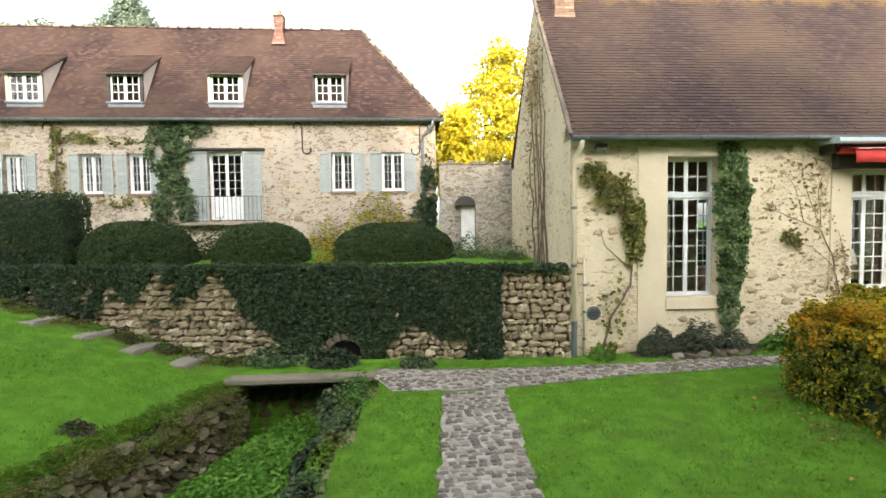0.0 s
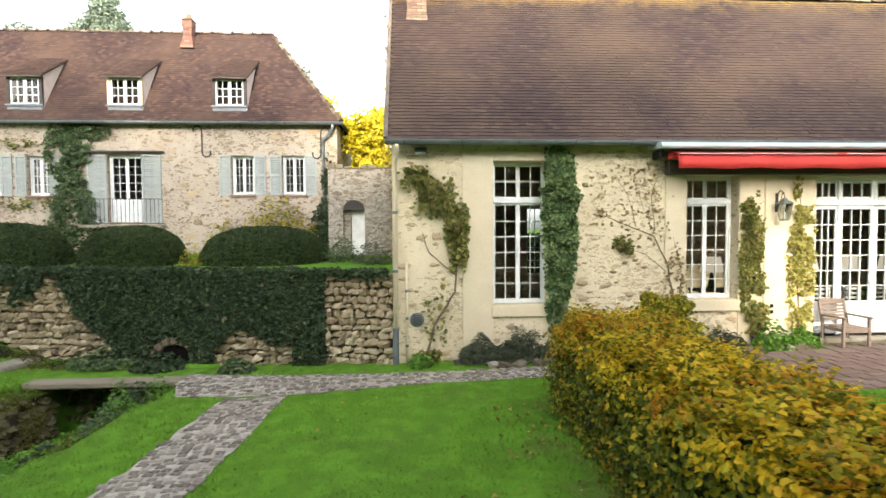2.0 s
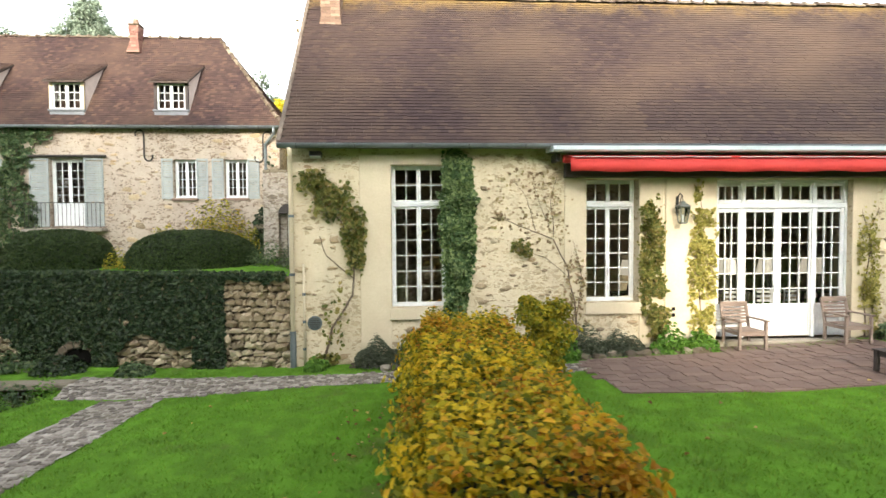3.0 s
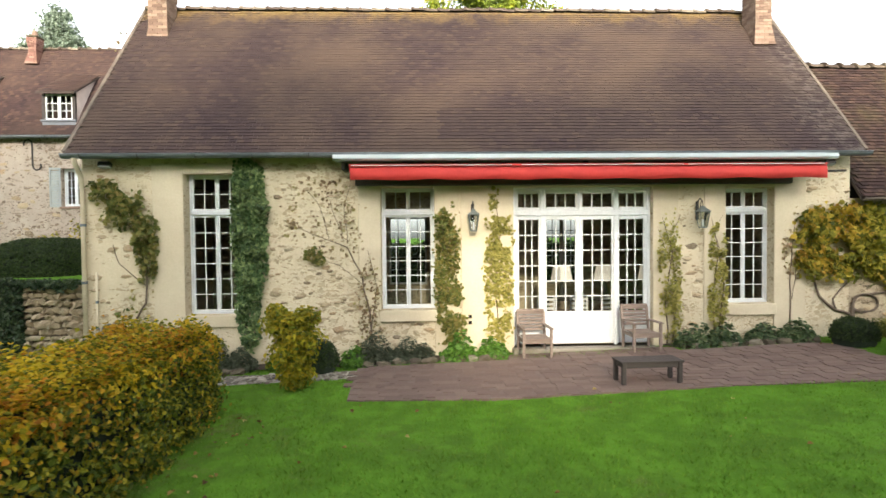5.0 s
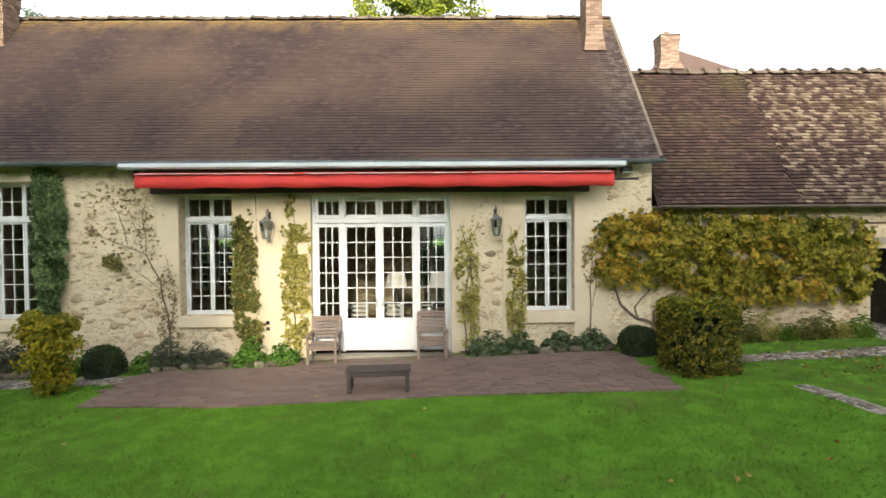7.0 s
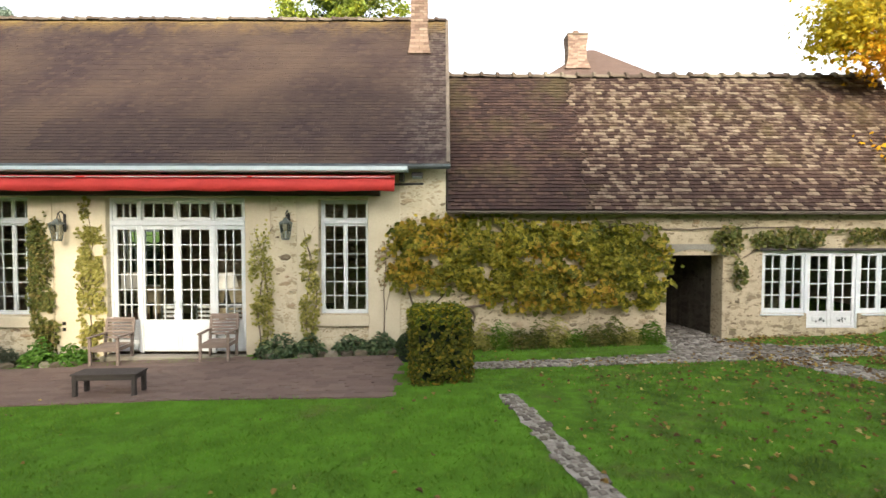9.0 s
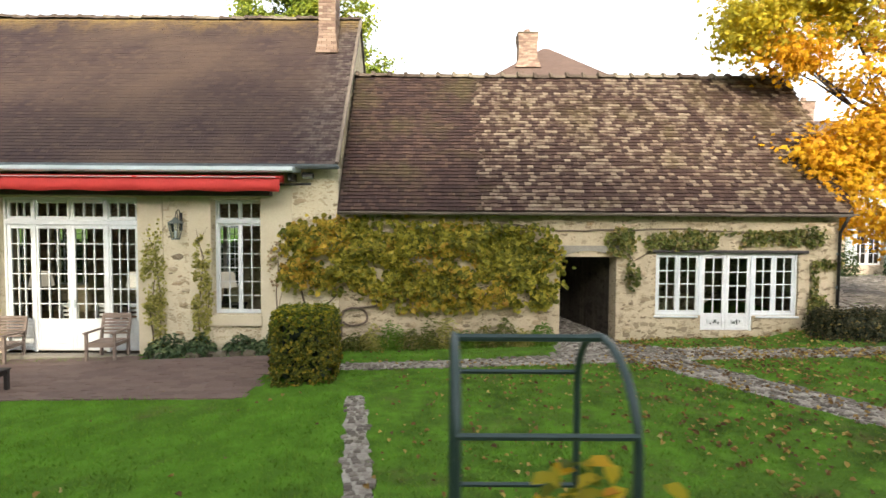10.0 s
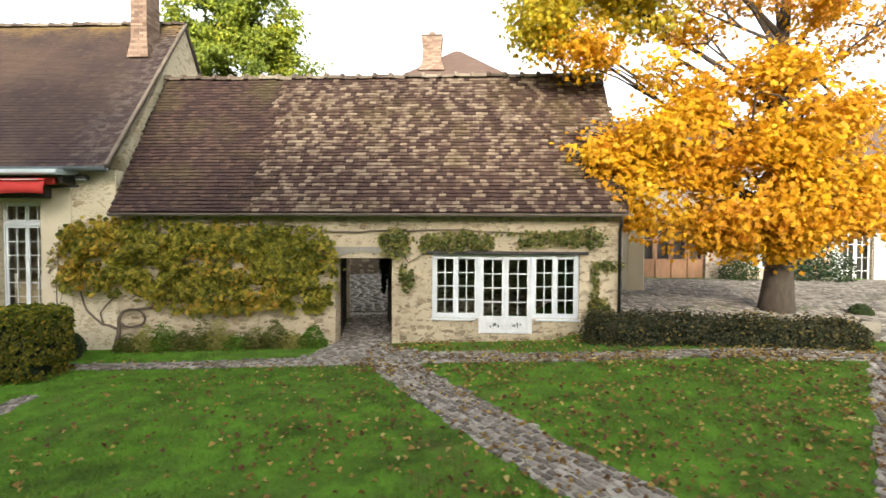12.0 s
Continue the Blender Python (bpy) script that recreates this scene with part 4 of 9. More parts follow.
def french_door():
    d = thing("door_1", "wide white glazed garden door with side lights and transom", "door", kind="structure")
    x0, x1, z0, z1 = FD
    y = MY0 + 0.12
    bz = 2.83
    bm = bmesh.new()
    for a, b, c, e in ((x0, x0 + 0.06, z0, z1), (x1 - 0.06, x1, z0, z1), (x0 + 0.06, x1 - 0.06, z1 - 0.06, z1)):
        box(bm, a, b, y, y + 0.1, c, e, 0.006)
    part("door_frame", bm, M["white"], d)
    bm = bmesh.new()
    box(bm, x0 + 0.06, x1 - 0.06, y - 0.03, y + 0.1, bz - 0.06, bz + 0.06, 0.015)
    part("transom", bm, M["white"], d)
    xs = [x0 + 0.06, 13.25, 14.1, 14.95, x1 - 0.06]
    for i in range(4):
        a, b = xs[i] + 0.002, xs[i + 1] - 0.002
        leaf = i in (1, 2)
        s = casement(d, a, b, y + 0.02, z0 + 0.03, bz - 0.06, 3, 6, "door_leaf" if leaf else "side_light", None, 0.055, 0.09, 0.66, 0.022)
        if leaf:
            bm = bmesh.new()
            hx = b - 0.06 if i == 1 else a + 0.06
            box(bm, hx - 0.02, hx + 0.02, y + 0.0, y + 0.02, 0.82, 1.02, 0.004)
            bar(bm, (hx, y - 0.03, 0.92), (hx - 0.1 if i == 1 else hx + 0.1, y - 0.03, 0.92), 0.018, 0.018)
            bar(bm, (hx, y, 0.92), (hx, y - 0.035, 0.92), 0.016)
            part("handle", bm, M["zinc_pale"], s, "pale metal lever handle")
        casement(d, a, b, y + 0.02, bz + 0.06, z1 - 0.06, 3, 1, "upper_light", None, 0.055, 0.08, 0.0, 0.026)
    for xx in xs[1:4:2]:
        bm = bmesh.new()
        box(bm, xx - 0.05, xx + 0.05, y - 0.01, y + 0.02, z0, z1 - 0.06, 0.008)
        part("mullion", bm, M["white"], d)
    bm = bmesh.new()
    box(bm, x0 - 0.05, x1 + 0.05, MY0 - 0.28, y + 0.1, z0 - 0.25, z0, 0.02)
    part("threshold", bm, M["slab"], d, "worn stone threshold")
    return d


french_door()
chimney("slim red brick chimney with a stepped head on the roof verge", 3.58, 13.5, 7.4, 9.12, 0.5, 0.55, 0.05)
chimney("slim red brick chimney with a flared foot on the roof verge", 19.7, 13.3, 7.4, 9.8, 0.45, 0.6, 0.07)


# ---- the low building with the passage ----
LX0, LX1, LY1 = 20.4, 32.0, 15.2
LE_Y, LE_Z, LR_Y, LR_Z = 10.72, 3.14, 13.05, 6.78
ARCH, GW, GD = (25.55, 26.86, -0.4, 2.1), (27.78, 31.1, 0.74, 2.2), (28.84, 30.06, 0.38, 0.74)
low = thing("low_building", "low old stone outbuilding with a lichen-covered tile roof", "house")
pierced("front_wall", LX0, LX1, -1.0, 3.12, MY0 + 0.02, MY0 + 0.52, [ARCH, GW, GD], M["low_wall"], low, "patched old lime render over rubble")
pierced("back_wall", LX0, LX1, -1.0, 3.12, LY1 - 0.5, LY1, [(24.95, 26.2, -0.4, 2.2)], M["low_wall"], low)
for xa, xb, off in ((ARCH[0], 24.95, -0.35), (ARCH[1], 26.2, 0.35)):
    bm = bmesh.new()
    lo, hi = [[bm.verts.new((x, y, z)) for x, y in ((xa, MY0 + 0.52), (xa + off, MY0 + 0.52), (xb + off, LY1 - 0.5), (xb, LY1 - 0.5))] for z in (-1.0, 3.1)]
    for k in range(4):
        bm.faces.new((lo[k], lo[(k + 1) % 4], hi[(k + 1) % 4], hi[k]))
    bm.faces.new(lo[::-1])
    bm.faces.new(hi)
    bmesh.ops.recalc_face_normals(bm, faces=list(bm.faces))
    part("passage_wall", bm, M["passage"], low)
bm = bmesh.new()
box(bm, 24.9, ARCH[1] + 0.05, MY0 + 0.52, LY1 - 0.5, 2.3, 2.45)
part("passage_ceiling", bm, M["dark_wood"], low)
gable("gable_wall", LX1 - 0.45, LX1, [(MY0 + 0.52, -1.0), (LY1 - 0.5, -1.0), (LY1 - 0.5, 3.1), (LR_Y, LR_Z - 0.12), (MY0 + 0.4, 3.5), (MY0 + 0.52, 3.1)], M["low_wall"], low)
# the flat-arched head of the passage
bm = bmesh.new()
N = 10
arc = [(ARCH[0] + (ARCH[1] - ARCH[0]) * i / N, 2.1 + 0.16 * (1 - (2 * i / N - 1) ** 2)) for i in range(N + 1)]
pierced_top = [bm.verts.new((x, MY0 - 0.02, z - 0.02)) for x, z in arc] + [bm.verts.new((ARCH[1] + 0.1, MY0 - 0.02, 2.1)), bm.verts.new((ARCH[1] + 0.1, MY0 - 0.02, 2.36)), bm.verts.new((ARCH[0] - 0.1, MY0 - 0.02, 2.36)), bm.verts.new((ARCH[0] - 0.1, MY0 - 0.02, 2.1))]
f0 = bm.faces.new(pierced_top)
ex = bmesh.ops.extrude_face_region(bm, geom=[f0])
bmesh.ops.translate(bm, vec=(0, 0.1, 0), verts=[v for v in ex["geom"] if isinstance(v, bmesh.types.BMVert)])
part("arch_lintel", bm, M["slab"], low, "pale grey arched stone lintel")
lroof = new("roof")
lroof.parent = low
LS = Vector((0, LR_Y - LE_Y, LR_Z - LE_Z))
roof_slab("roof_front", [(LX0 + 0.03, LE_Y, LE_Z), (LX1 + 0.1, LE_Y, LE_Z), (LX1 + 0.1, LR_Y, LR_Z), (LX0 + 0.03, LR_Y, LR_Z)], 0.1, M["roof_bed"], lroof)
roof_slab("roof_back", [(LX0 + 0.03, LR_Y, LR_Z), (LX1 + 0.1, LR_Y, LR_Z), (LX1 + 0.1, LY1 + 0.3, LE_Z), (LX0 + 0.03, LY1 + 0.3, LE_Z)], 0.1, M["roof_bed"], lroof)
tiles(low, (LX0 + 0.05, LE_Y - 0.04, LE_Z - 0.02), (1, 0, 0), LS, LX1 - LX0 + 0.05, LS.length, M["roof_low"], 0.15, 0.102, lambda u, v: u > 3.2 + 0.06 * math.sin(v * 5), lambda u, v: 4.0 < u < 9.0 and 0.3 < v < 1.7, 2, 0.024)
tiles(low, (LX0 + 0.05, LE_Y - 0.04, LE_Z - 0.02), (1, 0, 0), LS, LX1 - LX0 + 0.05, LS.length, M["roof_dark"], 0.155, 0.102, lambda u, v: u <= 3.2 + 0.06 * math.sin(v * 5), None, 3, 0.022)
ridge_caps(low, (LX0 + 0.05, LR_Y, LR_Z - 0.01), (LX1 + 0.1, LR_Y, LR_Z - 0.01), 0.13, M["ridge"], 0.42, 5, 0.5)


# ---- the house behind the garden ----
HX0, HX1, HY0, HY1 = -18.5, 0.55, 19.57, 24.0
HE_Y, HE_Z, HR_Y, HR_Z, HIP = 19.3, 6.32, 21.75, 10.38, -2.4
house = thing("old_house", "two-storey rubble stone house with a hipped red-brown tile roof", "house")
HW = [(-3.4, -2.56, 3.62, 5.08), (-1.52, -0.66, 3.62, 5.08), (-10.78, -10.0, 3.6, 5.06), (-12.46, -11.7, 3.6, 5.06), (-15.1, -14.36, 3.58, 5.04)]
HD = (-7.92, -6.68, 2.6, 5.1)
pierced("front_wall", HX0, HX1, 0.8, 6.3, HY0, HY0 + 0.5, HW + [HD], M["house_wall"], house, "rubble stone wall with lime pointing")
bm = bmesh.new()
box(bm, HX0, HX1, HY1 - 0.5, HY1, 0.8, 6.3)
part("back_wall", bm, M["house_wall"], house)
for a, b in ((HX0, HX0 + 0.5), (HX1 - 0.5, HX1)):
    bm = bmesh.new()
    box(bm, a, b, HY0 + 0.5, HY1 - 0.5, 0.8, 6.3)
    part("end_wall", bm, M["house_wall"], house)
bm = bmesh.new()
box(bm, HX0 + 0.5, HX1 - 0.5, HY0 + 0.5, HY1 - 0.5, 2.3, 2.5)
part("inner_floor", bm, M["brown_wood"], house)
hroof = new("roof")
hroof.parent = house
e0, e1 = HX0 - 0.2, HX1 + 0.2
BYE = 2 * HR_Y - HE_Y
roof_slab("roof_front", [(e0, HE_Y, HE_Z), (e1, HE_Y, HE_Z), (HIP, HR_Y, HR_Z), (e0, HR_Y, HR_Z)], 0.1, M["roof_bed"], hroof)
roof_slab("roof_back", [(e0, HR_Y, HR_Z), (HIP, HR_Y, HR_Z), (e1, BYE, HE_Z), (e0, BYE, HE_Z)], 0.1, M["roof_bed"], hroof)
roof_slab("roof_hip", [(e1, HE_Y, HE_Z), (e1, BYE, HE_Z), (HIP, HR_Y, HR_Z)], 0.1, M["roof_bed"], hroof)
HS = Vector((0, HR_Y - HE_Y, HR_Z - HE_Z))
tiles(house, (e0, HE_Y - 0.03, HE_Z - 0.02), (1, 0, 0), HS, e1 - e0, HS.length, M["roof_house"], 0.17, 0.11, lambda u, v: e0 + u < e1 - (e1 - HIP) * v / HS.length, None, 4)
h2 = Vector((HIP - e1, 0, HR_Z - HE_Z))
tiles(house, (e1 + 0.02, HE_Y, HE_Z - 0.02), (0, 1, 0), h2, BYE - HE_Y, h2.length, M["roof_house"], 0.17, 0.11, lambda u, v: v / h2.length < 1 - abs(u - (BYE - HE_Y) / 2) / ((BYE - HE_Y) / 2), None, 6)
ridge_caps(house, (e0, HR_Y, HR_Z), (HIP, HR_Y, HR_Z), 0.095, M["ridge"], 0.4, 7, 0.6)
ridge_caps(house, (e1, HE_Y, HE_Z + 0.02), (HIP, HR_Y, HR_Z + 0.02), 0.085, M["ridge"], 0.36, 8, 0.5)


def shutter(parent, x0, x1, z0, z1, y):
    """A louvred shutter folded back on the wall."""
    s = new("shutter")
    s.parent = parent
    bm = bmesh.new()
    for a, b, c, d in ((x0, x0 + 0.05, z0, z1), (x1 - 0.05, x1, z0, z1), (x0 + 0.05, x1 - 0.05, z0, z0 + 0.08), (x0 + 0.05, x1 - 0.05, z1 - 0.08, z1), (x0 + 0.05, x1 - 0.05, (z0 + z1) / 2 - 0.04, (z0 + z1) / 2 + 0.04)):
        box(bm, a, b, y - 0.045, y - 0.005, c, d)
    part("shutter_frame", bm, M["shutter"], s)
    me = mesh_of("slat", [(x0 + 0.05, y - 0.04, 0), (x1 - 0.05, y - 0.04, 0), (x1 - 0.05, y - 0.01, 0.05), (x0 + 0.05, y - 0.01, 0.05), (x0 + 0.05, y - 0.03, -0.006), (x1 - 0.05, y - 0.03, -0.006), (x1 - 0.05, y, 0.044), (x0 + 0.05, y, 0.044)], BOXF, M["shutter"])
    n = int((z1 - z0 - 0.2) / 0.065)
    for i in range(n):
        z = z0 + 0.09 + (z1 - z0 - 0.2) * i / n
        if abs(z + 0.02 - (z0 + z1) / 2) > 0.05:
            link_part("slat", me, s, "", Matrix.Translation((0, 0, z)))


def house_window(i, x0, x1, z0, z1, ls=True, rs=True, door=False):
    w = thing(("door_%d" if door else "window_%d") % i, "white glazed balcony door with pale louvred shutters" if door else "white small-paned window with pale louvred shutters", "door" if door else "window", kind="structure")
    bm = bmesh.new()
    y = HY0 + 0.16
    for a, b, c, d in ((x0, x0 + 0.05, z0, z1), (x1 - 0.05, x1, z0, z1), (x0 + 0.05, x1 - 0.05, z0, z0 + 0.05), (x0 + 0.05, x1 - 0.05, z1 - 0.05, z1)):
        box(bm, a, b, y, y + 0.08, c, d)
    part("window_frame", bm, M["white"], w)
    xm = (x0 + x1) / 2
    for a, b in ((x0 + 0.05, xm), (xm, x1 - 0.05)):
        casement(w, a, b, y + 0.02, z0 + 0.05, z1 - 0.05, 2, 4 if not door else 5, "casement", None, 0.05, 0.06, 0.75 if door else 0.0)
    sw = (x1 - x0) * (0.56 if door else 0.5)
    if ls:
        shutter(w, x0 - sw - 0.02, x0 - 0.02, z0 - 0.03, z1 + 0.03, HY0)
    if rs:
        shutter(w, x1 + 0.02, x1 + sw + 0.02, z0 - 0.03, z1 + 0.03, HY0)
    if not door:
        bm = bmesh.new()
        box(bm, x0 - 0.06, x1 + 0.06, HY0 - 0.08, y, z0 - 0.09, z0 - 0.002, 0.01)
        part("window_sill", bm, M["brick"], w, "brick window sill")
    else:
        bm = bmesh.new()
        box(bm, x0 - 0.85, x1 + 0.85, HY0 - 0.16, HY0 + 0.02, z1 + 0.06, z1 + 0.14, 0.02)
        part("drip_board", bm, M["dark_wood"], w)
    return w


for i, h in enumerate(HW):
    house_window(10 + i, *h)
house_window(2, *HD, door=True)


def roof_y(z):
    return HE_Y + (z - HE_Z) * (HR_Y - HE_Y) / (HR_Z - HE_Z)


def dormer(i, xc):
    """A small shed dormer with plastered cheeks and a tiled lid."""
    yf, zf = 19.52, 6.5
    d = thing("dormer", "small shed-roofed dormer with white window", "dormer", xc, yf, zf, "dormers of the old house")
    w, zt = 0.63, 1.46
    zj = 9.05
    yj = roof_y(zj) - yf
    for s in (-1, 1):
        bm = bmesh.new()
        pts = [(0.0, -0.02), (0.0, zt), (yj, zj - zf - 0.06), (0.05, 0.02)]
        a = [bm.verts.new((s * w, y, z)) for y, z in pts]
        b = [bm.verts.new((s * (w - 0.09), y, z)) for y, z in pts]
        bm.faces.new(a)
        bm.faces.new(b[::-1])
        for k in range(4):
            bm.faces.new((a[k], b[k], b[(k + 1) % 4], a[(k + 1) % 4]))
        part("cheek", bm, M["cheek"], d, "pale plastered cheek")
        bm = bmesh.new()
        box(bm, s * (w - 0.06) - 0.06, s * (w - 0.06) + 0.06, -0.03, 0.06, 0.42, zt, 0.008)
        part("post", bm, M["dark_wood"] if i % 2 else M["render"], d)
    bm = bmesh.new()
    box(bm, -w + 0.01, w - 0.01, -0.03, 0.06, -0.06, 0.36, 0.01)
    box(bm, -w - 0.04, w + 0.04, -0.08, 0.0, 0.35, 0.43, 0.015)
    part("apron", bm, M["slate"], d, "grey slate apron")
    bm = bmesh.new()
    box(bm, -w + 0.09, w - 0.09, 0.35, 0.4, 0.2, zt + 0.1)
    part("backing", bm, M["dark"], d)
    bm = bmesh.new()
    a = [(-w - 0.1, -0.22, zt - 0.02), (w + 0.1, -0.22, zt - 0.02), (w + 0.1, yj, zj - zf), (-w - 0.1, yj, zj - zf)]
    t = [bm.verts.new(p) for p in a]
    l = [bm.verts.new((p[0], p[1], p[2] - 0.07)) for p in a]
    bm.faces.new(t)
    bm.faces.new(l[::-1])
    for k in range(4):
        bm.faces.new((t[k], l[k], l[(k + 1) % 4], t[(k + 1) % 4]))
    part("lid", bm, M["roof_bed"], d)
    up = Vector(a[3]) - Vector(a[0])
    tiles(d, Vector(a[0]) + Vector((xc, yf, zf)), (1, 0, 0), up, 2 * w + 0.2, up.length, M["roof_house"], 0.17, 0.11, None, None, 20 + i)
    for xa, xb in ((-w + 0.12, -0.002), (0.002, w - 0.12)):
        casement(d, xa, xb, 0.0, 0.43, zt - 0.06, 2, 3, "casement", None, 0.05, 0.055)
    return d


for i, xc in enumerate((-14.2, -10.72, -7.17, -3.39)):
    dormer(i, xc)
chimney("small red brick chimney on the house ridge", -5.6, 21.4, 9.62, 10.72, 0.32, 0.36, 0.1, M["brick_red"])

rail = thing("balcony_rail", "thin iron railing before the balcony door", "railing", -7.3, HY0 - 0.3, 2.5)
bm = bmesh.new()
for z in (0.05, 0.95):
    bar(bm, (-1.35, 0, z), (1.35, 0, z), 0.02)
    for s in (-1.35, 1.35):
        bar(bm, (s, 0, z), (s, 0.3, z), 0.02)
part("rail_frame", bm, M["iron"], rail)
for k in range(19):
    bm = bmesh.new()
    bar(bm, (-1.35 + 0.15 * k, 0, 0.05), (-1.35 + 0.15 * k, 0, 0.95), 0.012)
    part("baluster", bm, M["iron"], rail)
bm = bmesh.new()
box(bm, -1.45, 1.45, -0.08, 0.3, -0.12, 0.0, 0.02)
part("balcony_slab", bm, M["slab"], rail)


# ---- gutters, pipes, awning ----
def gutter(label, x0, x1, y, z, r=0.07, mat=None):
    g = thing("gutter", label, "gutter")
    bm = bmesh.new()
    n = 8
    rings = []
    for x in (x0, x1):
        for rr in (r, r - 0.008):
            rings.append([bm.verts.new((x, y + math.cos(math.pi + math.pi * i / n) * rr, z + math.sin(math.pi + math.pi * i / n) * rr)) for i in range(n + 1)])
    a, ai, b, bi = rings
    for i in range(n):
        bm.faces.new((a[i], a[i + 1], b[i + 1], b[i]))
        bm.faces.new((ai[i], bi[i], bi[i + 1], ai[i + 1]))
        bm.faces.new((a[i], ai[i], ai[i + 1], a[i + 1]))
        bm.faces.new((b[i], b[i + 1], bi[i + 1], bi[i]))
    for k in (0, n):
        bm.faces.new((a[k], b[k], bi[k], ai[k]))
    part("trough", bm, mat or M["zinc"], g, "", True)
    bm = bmesh.new()
    tube(bm, [(x0, y - r, z + 0.005), (x1, y - r, z + 0.005)], 0.014, 6)
    part("bead", bm, mat or M["zinc"], g)
    for i in range(int((x1 - x0) / 1.2)):
        bm = bmesh.new()
        x = x0 + 0.4 + i * 1.2
        tube(bm, [(x, y + math.cos(math.pi + math.pi * k / 6) * (r + 0.006), z + math.sin(math.pi + math.pi * k / 6) * (r + 0.006)) for k in range(7)], 0.008, 5)
        part("bracket", bm, M["iron"], g)
    return g


def downpipe(label, pts, r, mat, foot=None):
    d = thing("downpipe", label, "drainpipe")
    bm = bmesh.new()
    tube(bm, pts, r, 10)
    part("pipe", bm, mat, d, "", True)
    for i, z in enumerate((0.35, 1.5, 2.7)):
        zz = pts[-1][2] + (pts[0][2] - pts[-1][2]) * (0.15 + 0.27 * i)
        bm = bmesh.new()
        x, y = pts[-1][0], pts[-1][1]
        tube(bm, [(x, y, zz), (x, y, zz + 0.06)], r * 1.25, 10)
        part("collar", bm, M["zinc"], d)
    if foot:
        bm = bmesh.new()
        x, y, z = pts[-1]
        tube(bm, [(x, y, z + foot), (x, y, z - 0.03)], r * 1.35, 10)
        part("cast_foot", bm, M["zinc"], d, "grey cast iron foot")
    return d


gutter("weathered zinc half-round gutter under the brown roof", MX0 - 0.12, MX1 + 0.1, EAVE_Y - 0.05, EAVE_Z - 0.04, 0.08)
gutter("dark zinc gutter along the old house eaves", HX0, HX1 + 0.3, HE_Y - 0.05, HE_Z - 0.05, 0.09)
gutter("old grey gutter board along the low eaves", LX0 + 0.05, LX1 + 0.15, LE_Y - 0.04, LE_Z - 0.05, 0.05, M["verge"])
downpipe("cream painted downpipe at the building corner", [(3.12, 10.57, 4.06), (3.12, 10.62, 3.92), (3.06, 10.88, 3.7), (3.06, 10.92, 3.4), (3.06, 10.92, -0.62)], 0.05, M["render"], 0.75)
downpipe("thin cream pipe beside the downpipe", [(3.3, 10.95, 1.6), (3.3, 10.95, -0.62)], 0.028, M["render"])
downpipe("pale zinc downpipe on the old house corner", [(0.45, 19.2, 6.2), (0.42, 19.3, 6.0), (0.05, 19.48, 5.65), (0.05, 19.5, 5.4), (0.05, 19.5, 1.4)], 0.055, M["zinc"])
downpipe("dark downpipe at the outbuilding corner", [(31.95, 10.66, 3.05), (31.95, 10.8, 2.85), (31.97, 10.93, 2.7), (31.97, 10.95, 0.2)], 0.035, M["iron"])


